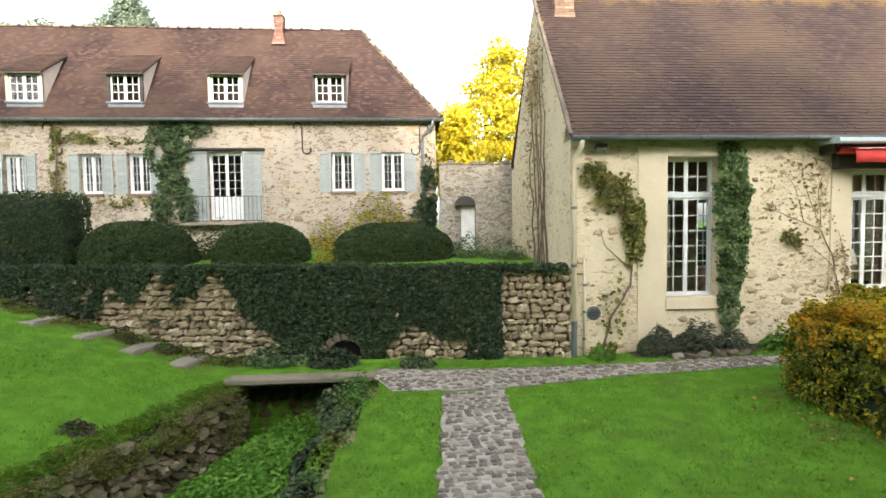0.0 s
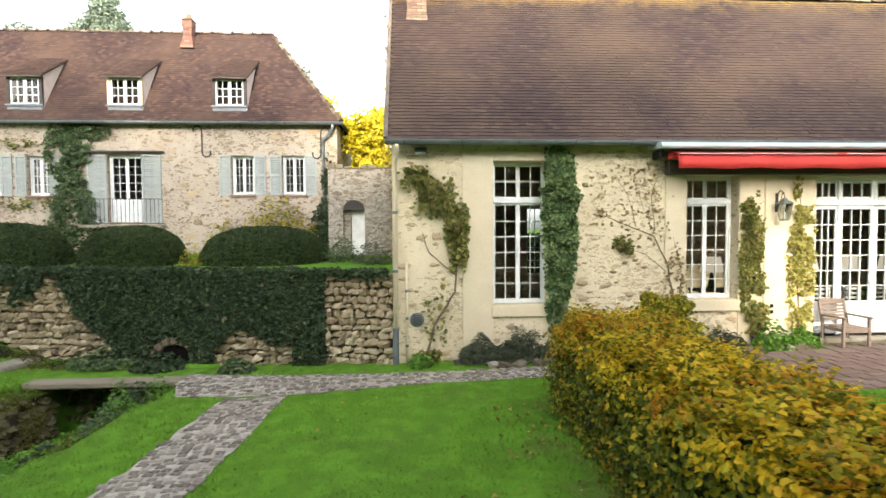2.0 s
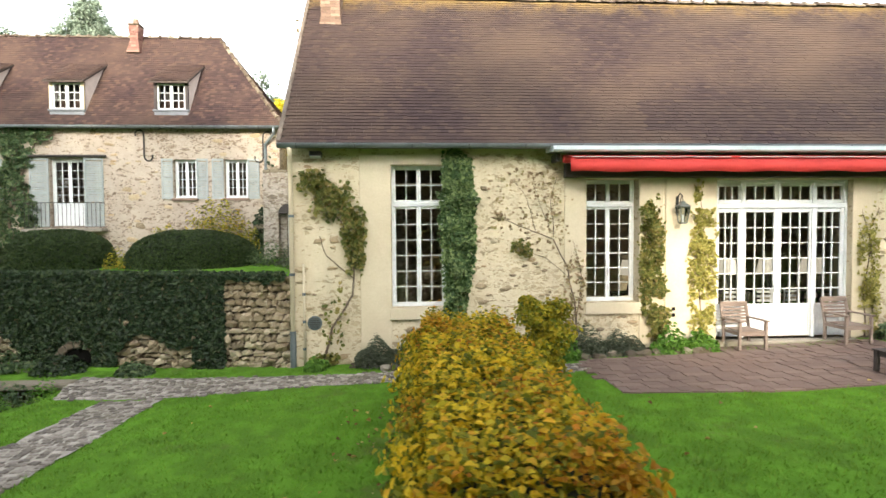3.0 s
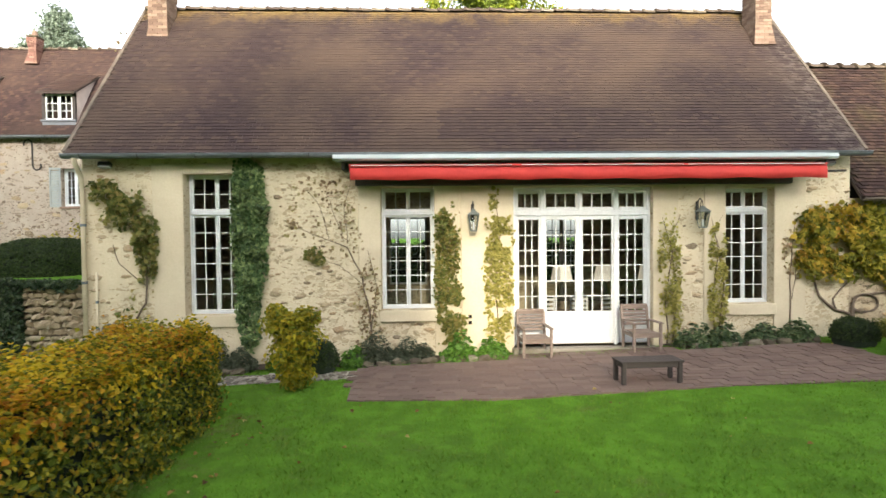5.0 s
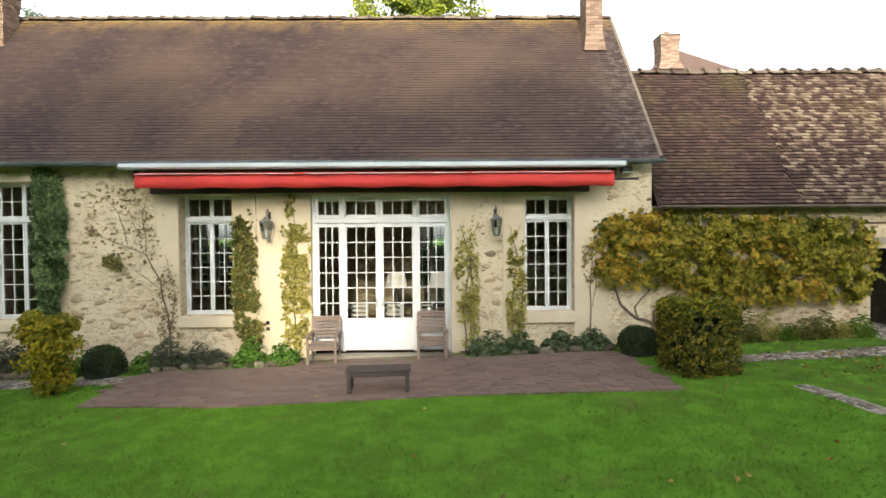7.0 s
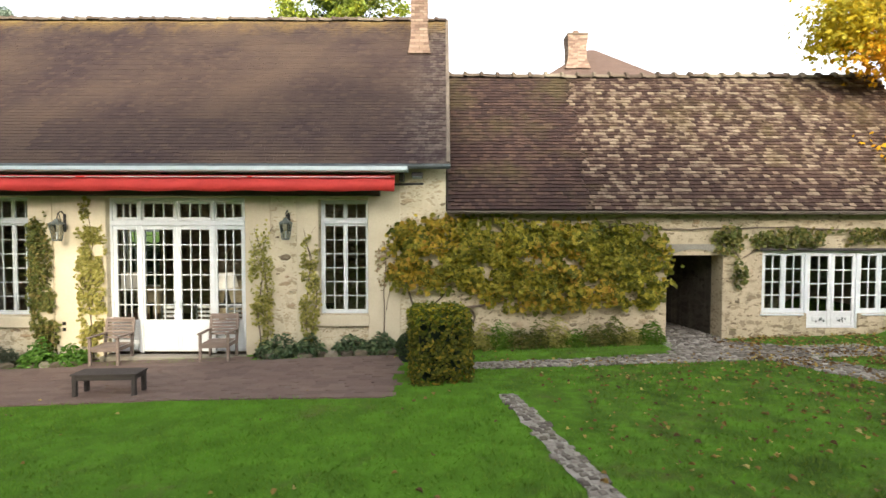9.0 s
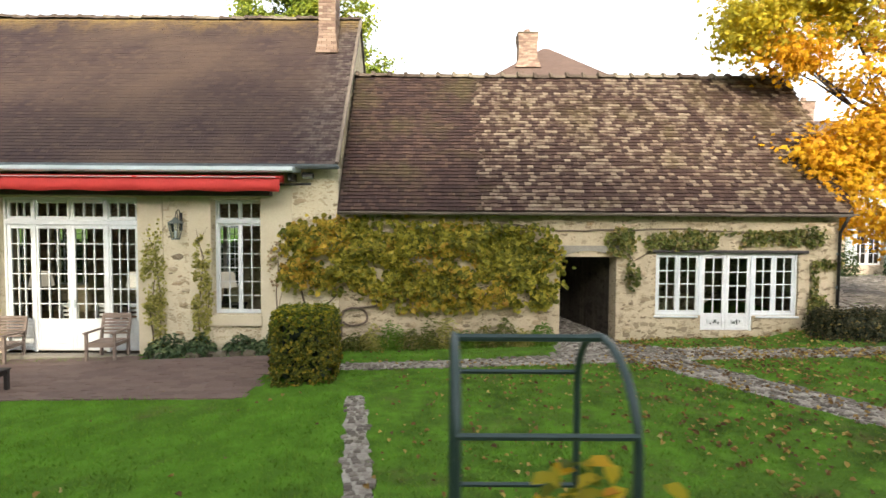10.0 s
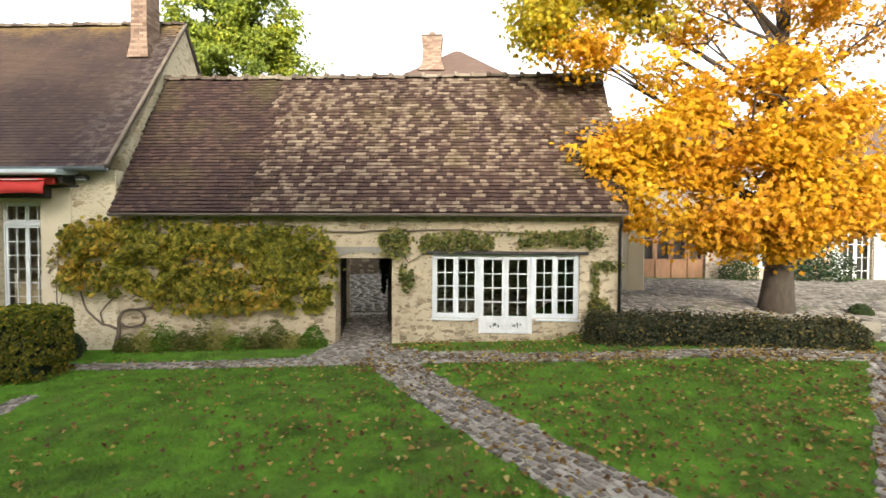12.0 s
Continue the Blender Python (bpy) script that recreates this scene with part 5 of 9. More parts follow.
def awning():
    a = thing("awning", "rolled red canvas awning with pale metal hood", "awning", 14.0, 10.5, 3.9)
    a.matrix_basis = Matrix()
    bm = bmesh.new()
    x0, x1 = 8.62, 19.55
    prof = [(10.95, 4.13), (10.3, 4.06), (10.28, 3.98), (10.32, 3.94), (10.95, 3.99)]
    p = [[bm.verts.new((x, y, z)) for y, z in prof] for x in (x0, x1)]
    for i in range(len(prof)):
        j = (i + 1) % len(prof)
        bm.faces.new((p[0][i], p[0][j], p[1][j], p[1][i]))
    bm.faces.new(p[0])
    bm.faces.new(p[1][::-1])
    part("hood", bm, M["zinc_pale"], a, "pale lacquered metal hood")
    bm = bmesh.new()
    tube(bm, [(x0 + 0.3, 10.62, 3.83), (x1 - 0.3, 10.62, 3.83)], 0.09, 10)
    part("roller", bm, M["awning"], a, "", True)
    bm = bmesh.new()
    n = 60
    xa, xb = 8.98, 19.28
    rows = []
    for k in range(n + 1):
        x = xa + (xb - xa) * k / n
        w = 0.012 * math.sin(k * 1.1) + 0.01 * math.sin(k * 0.37)
        rows.append([bm.verts.new((x, 10.55, 3.9)), bm.verts.new((x, 10.3 + w * 0.3, 3.84)), bm.verts.new((x, 10.27 + w, 3.66)), bm.verts.new((x, 10.27 + w * 1.5, 3.52 + 0.012 * math.sin(k * 0.8)))])
    for s, e in zip(rows, rows[1:]):
        for i in range(3):
            bm.faces.new((s[i], s[i + 1], e[i + 1], e[i]))
    ob = part("valance", bm, M["awning"], a, "faded red canvas valance", True)
    mod = ob.modifiers.new("solid", "SOLIDIFY")
    mod.thickness = 0.006
    bm = bmesh.new()
    box(bm, xa, xb, 10.25, 10.31, 3.80, 3.84, 0.01)
    part("front_rail", bm, M["awning"], a)
    for x, y in ((9.0, 12.4), (12.6, 16.1), (16.2, 19.2)):
        bm = bmesh.new()
        box(bm, x, y, 10.24, 10.255, 3.815, 3.83)
        part("rail_strip", bm, M["zinc_pale"], a, "pale metal edge strip")
    for x in (9.4, 12.3, 15.9, 18.9):
        bm = bmesh.new()
        bar(bm, (x, 10.98, 3.72), (x + 1.0, 10.5, 3.7), 0.04, 0.05, 0.008)
        part("folding_arm", bm, M["iron"], a)
    # added dark strip that draws the band of shade below the awning
    bm = bmesh.new()
    box(bm, 9.02, 18.9, 10.78, 10.965, 3.455, 3.76, 0.015)
    part("shade_board", bm, M["dark_wood"], a, "dark board added for the shade under the awning")
    for x in (8.8, 14.1, 19.4):
        bm = bmesh.new()
        box(bm, x - 0.05, x + 0.05, 10.6, 11.0, 3.78, 3.95, 0.01)
        part("wall_bracket", bm, M["iron"], a)
    return a


awning()


# ---- the white garden windows of the low building ----
def garden_window():
    g = thing("window_20", "white small-paned window band with a central glazed door", "window", kind="structure")
    y = MY0 + 0.07
    x0, x1, z0, z1 = GW
    bm = bmesh.new()
    for a, b, c, d in ((x0, x0 + 0.05, z0, z1), (x1 - 0.05, x1, z0, z1), (x0 + 0.05, x1 - 0.05, z1 - 0.05, z1), (x0, GD[0], z0, z0 + 0.05), (GD[1], x1, z0, z0 + 0.05)):
        box(bm, a, b, y, y + 0.09, c, d, 0.006)
    box(bm, GD[0] - 0.03, GD[0] + 0.04, y - 0.005, y + 0.09, GD[2], z1 - 0.05, 0.006)
    box(bm, GD[1] - 0.04, GD[1] + 0.03, y - 0.005, y + 0.09, GD[2], z1 - 0.05, 0.006)
    part("window_frame", bm, M["white"], g)
    for a, b in ((x0 + 0.05, GD[0] - 0.03), (GD[1] + 0.03, x1 - 0.05)):
        xm = (a + b) / 2
        casement(g, a, xm - 0.002, y + 0.015, z0 + 0.05, z1 - 0.05, 2, 4, "casement", None, 0.05, 0.06)
        casement(g, xm + 0.002, b, y + 0.015, z0 + 0.05, z1 - 0.05, 2, 4, "casement", None, 0.05, 0.06)
    xm = (GD[0] + GD[1]) / 2
    for a, b in ((GD[0] + 0.04, xm - 0.002), (xm + 0.002, GD[1] - 0.04)):
        casement(g, a, b, y + 0.015, GD[2] + 0.01, z1 - 0.05, 2, 4, "door_leaf", M["white_worn"], 0.05, 0.075, 0.32)
    for a, b in ((x0 - 0.06, GD[0] - 0.04), (GD[1] + 0.04, x1 + 0.06)):
        bm = bmesh.new()
        box(bm, a + 0.03, b - 0.03, MY0 - 0.02, y + 0.05, z0 - 0.05, z0 - 0.002, 0.012)
        part("window_sill", bm, M["white"], g)
    bm = bmesh.new()
    box(bm, x0 - 0.15, x1 + 0.2, MY0 - 0.05, y + 0.04, z1, z1 + 0.07, 0.015)
    part("lintel_board", bm, M["dark_wood"], g, "dark weathered lintel board")
    return g


garden_window()
low_room = thing("inner_room", "dim room behind the garden windows", "room", kind="structure")
bm = bmesh.new()
box(bm, ARCH[1] + 0.4, LX1 - 0.5, MY0 + 0.55, LY1 - 0.55, 0.0, 0.1)
part("inner_floor", bm, M["brown_wood"], low_room)
bm = bmesh.new()
box(bm, ARCH[1] + 0.4, LX1 - 0.5, MY0 + 0.55, LY1 - 0.55, 2.6, 2.7)
part("inner_ceiling", bm, M["inside"], low_room)


# ---- lanterns, vent, wall irons ----
def lantern(x, z):
    l = thing("wall_lantern", "dark metal carriage lantern on a scrolled wall bracket", "lamp", x, MY0 - 0.03, z, "lanterns beside the garden door")
    bm = bmesh.new()
    box(bm, -0.035, 0.035, -0.015, 0.0, 0.2, 0.62, 0.004)
    tube(bm, [(0, -0.02, 0.6), (0, -0.12, 0.68), (0, -0.22, 0.62), (0, -0.25, 0.5)], 0.012, 6)
    tube(bm, [(0, -0.02, 0.3), (0, -0.1, 0.4), (0, -0.16, 0.55), (0, -0.2, 0.64)], 0.009, 6)
    part("bracket", bm, M["iron"], l)
    bm = bmesh.new()
    for z0, a, z1, b in ((0.38, 0.13, 0.46, 0.04), (0.46, 0.045, 0.5, 0.03)):
        r = [[bm.verts.new((sx * w, -0.25 + sy * w, zz)) for sx, sy in ((-1, -1), (1, -1), (1, 1), (-1, 1))] for zz, w in ((z0, a), (z1, b))]
        for i in range(4):
            bm.faces.new((r[0][i], r[0][(i + 1) % 4], r[1][(i + 1) % 4], r[1][i]))
        bm.faces.new(r[0][::-1])
        bm.faces.new(r[1])
    part("cap", bm, M["verdigris"], l)
    for sx, sy in ((-1, -1), (1, -1), (1, 1), (-1, 1)):
        bm = bmesh.new()
        bar(bm, (sx * 0.065, -0.25 + sy * 0.065, 0.03), (sx * 0.11, -0.25 + sy * 0.11, 0.38), 0.014)
        part("cage_post", bm, M["verdigris"], l)
    for zz, w in ((0.03, 0.065), (0.37, 0.11)):
        bm = bmesh.new()
        for i in range(4):
            c = ((-1, -1), (1, -1), (1, 1), (-1, 1))
            p, q = c[i], c[(i + 1) % 4]
            bar(bm, (p[0] * w, -0.25 + p[1] * w, zz), (q[0] * w, -0.25 + q[1] * w, zz), 0.014)
        if zz < 0.1:
            box(bm, -0.065, 0.065, -0.315, -0.185, 0.0, 0.03, 0.006)
        part("rim", bm, M["verdigris"], l)
    for i in range(4):
        c = ((-1, -1), (1, -1), (1, 1), (-1, 1))
        p, q = c[i], c[(i + 1) % 4]
        me = mesh_of("glass", [(p[0] * 0.063, -0.25 + p[1] * 0.063, 0.04), (q[0] * 0.063, -0.25 + q[1] * 0.063, 0.04), (q[0] * 0.106, -0.25 + q[1] * 0.106, 0.37), (p[0] * 0.106, -0.25 + p[1] * 0.106, 0.37)], [(0, 1, 2, 3)], M["glass"])
        link_part("glass", me, l).visible_shadow = False
    bm = bmesh.new()
    tube(bm, [(0, -0.25, 0.03), (0, -0.25, 0.2)], 0.02, 8)
    part("candle", bm, M["white"], l)
    return l


lantern(11.62, 2.42)
lantern(16.78, 2.45)
vent = thing("wall_vent", "round dark metal vent grille set in the wall", "vent", 3.52, MY0, 0.3)
bm = bmesh.new()
tube(bm, [(0, 0.02, 0), (0, -0.03, 0)], 0.16, 20)
part("ring", bm, M["zinc"], vent)
bm = bmesh.new()
for i in range(6):
    z = -0.1 + i * 0.04
    w = math.sqrt(0.125 ** 2 - z * z)
    bar(bm, (-w, -0.035, z), (w, -0.035, z), 0.02, 0.012)
part("louvres", bm, M["iron"], vent)


def wall_iron(x, z, s=1):
    w = thing("wall_anchor", "rusty iron S-shaped wall anchor", "wall anchor", x, HY0 - 0.03, z, "wall anchors of the old house")
    bm = bmesh.new()
    pts = []
    for i in range(17):
        t = i / 16
        if t < 0.3:
            a = math.pi * (1.15 - t / 0.3 * 1.15)
            pts.append((s * (-0.16 + 0.16 * math.cos(a)), 0, 0.42 + 0.16 * math.sin(a)))
        elif t > 0.7:
            a = math.pi * (1 + (t - 0.7) / 0.3 * 1.15)
            pts.append((s * (0.16 + 0.16 * math.cos(a)), 0, -0.42 + 0.16 * math.sin(a)))
        else:
            pts.append((0, 0, 0.42 - (t - 0.3) / 0.4 * 0.84))
    tube(bm, pts, 0.028, 6)
    part("scroll", bm, M["iron"], w)


wall_iron(-4.45, 5.6)
wall_iron(-0.05, 5.55, -1)
wall_iron(-13.35, 5.6)


# ---- garden wall between the buildings ----
gw = thing("garden_wall", "grey rubble garden wall with an arched gateway", "wall")
GA = (1.05, 1.78, 0.9, 2.95)
pierced("wall_face", 0.55, 3.6, 0.5, 4.35, 17.4, 17.9, [GA], M["grey_wall"], gw)
# solid plug, its dark colour giving the shade of the arch head
bm = bmesh.new()
arc = [(GA[0] + (GA[1] - GA[0]) * (0.5 - 0.5 * math.cos(math.pi * i / 10)), 2.95 + 0.33 * math.sin(math.pi * i / 10)) for i in range(11)]
f0 = bm.faces.new([bm.verts.new((x, 17.397, z)) for x, z in arc])
ex = bmesh.ops.extrude_face_region(bm, geom=[f0])
bmesh.ops.translate(bm, vec=(0, 0.3, 0), verts=[v for v in ex["geom"] if isinstance(v, bmesh.types.BMVert)])
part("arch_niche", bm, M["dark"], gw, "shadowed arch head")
bm = bmesh.new()
box(bm, 1.3, GA[1], 17.7, 17.76, 0.9, 2.95, 0.01)
part("gate", bm, M["white_worn"], gw, "pale painted plank gate")
bm = bmesh.new()
box(bm, GA[0], 1.295, 17.62, 17.8, 0.9, 2.95, 0.02)
part("gate_jamb", bm, M["grey_wall"], gw, "grey rubble jamb of the gateway")
bm = bmesh.new()
for i in range(11):
    x = 0.55 + i * 0.27
    box(bm, x, x + 0.26, 17.36, 17.94, 4.33, 4.43 + 0.06 * math.sin(i * 1.7), 0.03)
part("coping", bm, M["stone_dark"], gw)


# ---- retaining wall, bridge, ditch ----
def stone_mesh(name, rnd, mat):
    """A rough squared stone about one unit across."""
    bm = bmesh.new()
    bmesh.ops.create_cube(bm, size=1.0)
    bmesh.ops.bevel(bm, geom=list(bm.edges), offset=0.27, segments=1, affect="EDGES")
    for v in bm.verts:
        v.co += Vector((rnd.uniform(-0.15, 0.15), rnd.uniform(-0.12, 0.12), rnd.uniform(-0.15, 0.15)))
    me = bpy.data.meshes.new(name)
    bm.to_mesh(me)
    bm.free()
    me.materials.append(mat)
    return me


def stone_wall(parent, origin, along, length, zfun, mat, seed, mean=0.3, height=0.15, proud=0.05, limit=300, skip=None, pick=None, wild=9.0, rough=0.035):
    """Coursed rubble on a vertical face; the stones that pick(u, z) takes are objects, the rest one mesh."""
    rnd = random.Random(seed)
    a = Vector(along).normalized()
    n = Vector((a.y, -a.x, 0))
    if n.y > 0 and abs(a.x) > 0.5:
        n = -n
    kinds = [stone_mesh("stone", rnd, mat) for _ in range(8)]
    raw = [([v.co.copy() for v in k.vertices], [tuple(p.vertices) for p in k.polygons]) for k in kinds]
    verts, faces, count = [], [], 0
    zmin = min(zfun(u)[0] for u in (0, length / 2, length))
    zmax = max(zfun(u)[1] for u in (0, length / 2, length))
    z = zmin
    while z < zmax:
        h = height * rnd.uniform(0.65, 1.4)
        u = rnd.uniform(-0.2, 0)
        while u < length:
            w = mean * rnd.uniform(0.45, 1.6)
            lo, hi = zfun(clamp(u + w / 2, 0, length))
            if lo - 0.05 < z and z + h * 0.6 < hi and not (skip and skip(u + w / 2, z + h / 2)):
                c = Vector(origin) + a * (u + w / 2) + Vector((0, 0, z + h / 2 + rnd.uniform(-0.02, 0.02))) + n * (proud - 0.12 + rnd.gauss(0, rough))
                m = Matrix((a, -n, Vector((0, 0, 1)))).transposed().to_4x4()
                m.translation = c
                m = m @ pose(0, 0, 0, rnd.uniform(-9, 9), rnd.gauss(0, wild), rnd.uniform(-9, 9)) @ Matrix.Diagonal((w * rnd.uniform(0.86, 1.02), 0.28, h * rnd.uniform(0.86, 1.1), 1))
                q = rnd.randrange(8)
                if count < limit and (pick is None or pick(u, z)):
                    link_part("stone", kinds[q], parent, "", m)
                    count += 1
                else:
                    b0 = len(verts)
                    verts.extend(m @ v for v in raw[q][0])
                    faces.extend(tuple(b0 + k for k in f) for f in raw[q][1])
            u += w
        z += h
    if verts:
        tagged(link_part("stones", mesh_of("stones", verts, faces, mat), parent), kind="stuff")


DIRW = (WALL_B - WALL_A).normalized()
WLEN = (WALL_B - WALL_A).length
rwall = thing("retaining_wall", "rough rubble retaining wall half covered in ivy", "wall")
bm = bmesh.new()
box(bm, 0, WLEN, -0.08, -0.6, -1.4, 1.28, 0, Matrix.Translation(WALL_A) @ DIRW.to_track_quat("X", "Z").to_matrix().to_4x4())
core = part("core", bm, M["mortar"], rwall)


def rw_span(u):
    x = WALL_A.x + DIRW.x * u
    return (ground_z(x, wall_y(x) - 0.3) - 0.1 if x < -4.6 else -1.0), 1.3


stone_wall(rwall, WALL_A, DIRW, WLEN, rw_span, M["stone"], 11, 0.2, 0.14, 0.06, 300, lambda u, z: 4.75 < u < 5.55 and z < -0.35, lambda u, z: u < 3.6 or 5.6 < u < 11)
# culvert mouth: a near-black plate coloured as its shade, with its ring of stones
cul = thing("culvert", "dark arched culvert mouth under the garden wall", "culvert", WALL_A.x + DIRW.x * 5.1, WALL_A.y + DIRW.y * 5.1 - 0.08, -1.0)
bm = bmesh.new()
f0 = bm.faces.new([bm.verts.new((0.4 * math.cos(math.pi * i / 12), 0.02, 0.25 + 0.4 * math.sin(math.pi * i / 12))) for i in range(13)] + [bm.verts.new((-0.4, 0.02, -0.3)), bm.verts.new((0.4, 0.02, -0.3))])
ex = bmesh.ops.extrude_face_region(bm, geom=[f0])
bmesh.ops.translate(bm, vec=(0, -0.06, 0), verts=[v for v in ex["geom"] if isinstance(v, bmesh.types.BMVert)])
part("mouth", bm, M["hole"], cul)
for i in range(9):
    t = math.pi * i / 8
    bm = bmesh.new()
    box(bm, -0.09, 0.09, -0.12, 0.1, 0.4, 0.58, 0.03, Matrix.Translation((0, 0, 0.25)) @ Matrix.Rotation(t - math.pi / 2, 4, "Y"))
    part("arch_stone", bm, M["mortar"], cul)

bridge = thing("slab_bridge", "long worn stone slab bridging the ditch", "footbridge")
bm = bmesh.new()
box(bm, -4.3, -1.25, 10.28, 10.62, -0.86, -0.72, 0.03)
part("kerb_slab", bm, M["stone_dark"], bridge)
bm = bmesh.new()
box(bm, -4.5, -1.1, 10.6, 11.9, -0.95, -0.82, 0.02)
part("deck", bm, M["grass"], bridge)
bm = bmesh.new()
box(bm, -4.6, -1.0, 11.56, 11.7, -2.4, -0.9)
part("back_face", bm, M["soil"], bridge)
stone_wall(bridge, (-4.6, 11.5, 0), (1, 0, 0), 3.6, lambda u: (-2.2, -0.95), M["stone_ditch"], 43, 0.24, 0.16, 0.05, 300)

ditch = thing("ditch_wall", "mossy rubble wall lining the ditch", "wall")
pts = [Vector((ditch_l(y) + 0.14, y, 0)) for y in (10.7, 6.4, -1.5)]
for k in range(2):
    d = pts[k + 1] - pts[k]
    seg = d.length
    bm = bmesh.new()
    box(bm, 0, seg, -0.4, 0.0, -2.3, -1.06, 0, Matrix.Translation(pts[k]) @ Matrix.Rotation(math.atan2(d.y, d.x), 4, "Z"))
    part("bed", bm, M["soil"], ditch)
    stone_wall(ditch, pts[k + 1] + Vector((0.1, 0, 0)), -d, seg, lambda u: (-2.15, -0.94 + 0.12 * math.sin(u * 2.3) + 0.07 * math.sin(u * 5.1)), M["stone_ditch"], 31 + k, 0.19, 0.12, 0.03, 150, None, None, 16.0, 0.06)
dr = thing("ditch_wall", "low mossy stones along the lawn edge of the ditch", "wall")
pr = [Vector((ditch_r(10.4) - 0.1, 10.4, 0)), Vector((ditch_r(-1.5) - 0.1, -1.5, 0))]
d = pr[1] - pr[0]
bm = bmesh.new()
box(bm, 0, d.length, -0.02, 0.35, -2.3, -1.05, 0, Matrix.Translation(pr[0]) @ Matrix.Rotation(math.atan2(d.y, d.x), 4, "Z"))
part("bed", bm, M["soil"], dr)
stone_wall(dr, pr[0], d, d.length, lambda u: (-1.7, -0.95), M["stone_ditch"], 41, 0.18, 0.12, -0.08, 120)

for i, x in enumerate((-6.25, -7.4, -8.6, -9.85)):
    y = wall_y(x) - 0.85
    s = thing("garden_step", "long worn stone step set in the grass bank", "step", x, y, ground_z(x + 0.7, y) + 0.07, "steps up the grass bank", rz=-11)
    bm = bmesh.new()
    box(bm, -0.88, 0.88, -0.46, 0.46, -0.3, 0.0, 0.03)
    bmesh.ops.subdivide_edges(bm, edges=list(bm.edges), cuts=2)
    for v in bm.verts:
        v.co += Vector((0.05 * smooth_noise(v.co, 3, i), 0.06 * smooth_noise(v.co, 3, i + 9), 0.03 * smooth_noise(v.co, 3, i + 5)))
    part("slab", bm, M["slab"], s)


# ---- paths and terrace ----
def in_poly(x, y, poly):
    c = False
    j = len(poly) - 1
    for i in range(len(poly)):
        (xi, yi), (xj, yj) = poly[i], poly[j]
        if (yi > y) != (yj > y) and x < (xj - xi) * (y - yi) / (yj - yi) + xi:
            c = not c
        j = i
    return c


def in_poly_all(x, y, poly):
    c = np.zeros(len(x), bool)
    j = len(poly) - 1
    for i in range(len(poly)):
        (xi, yi), (xj, yj) = poly[i], poly[j]
        if yi != yj:
            c ^= ((yi > y) != (yj > y)) & (x < (xj - xi) * (y - yi) / (yj - yi) + xi)
        j = i
    return c


PAVED = []


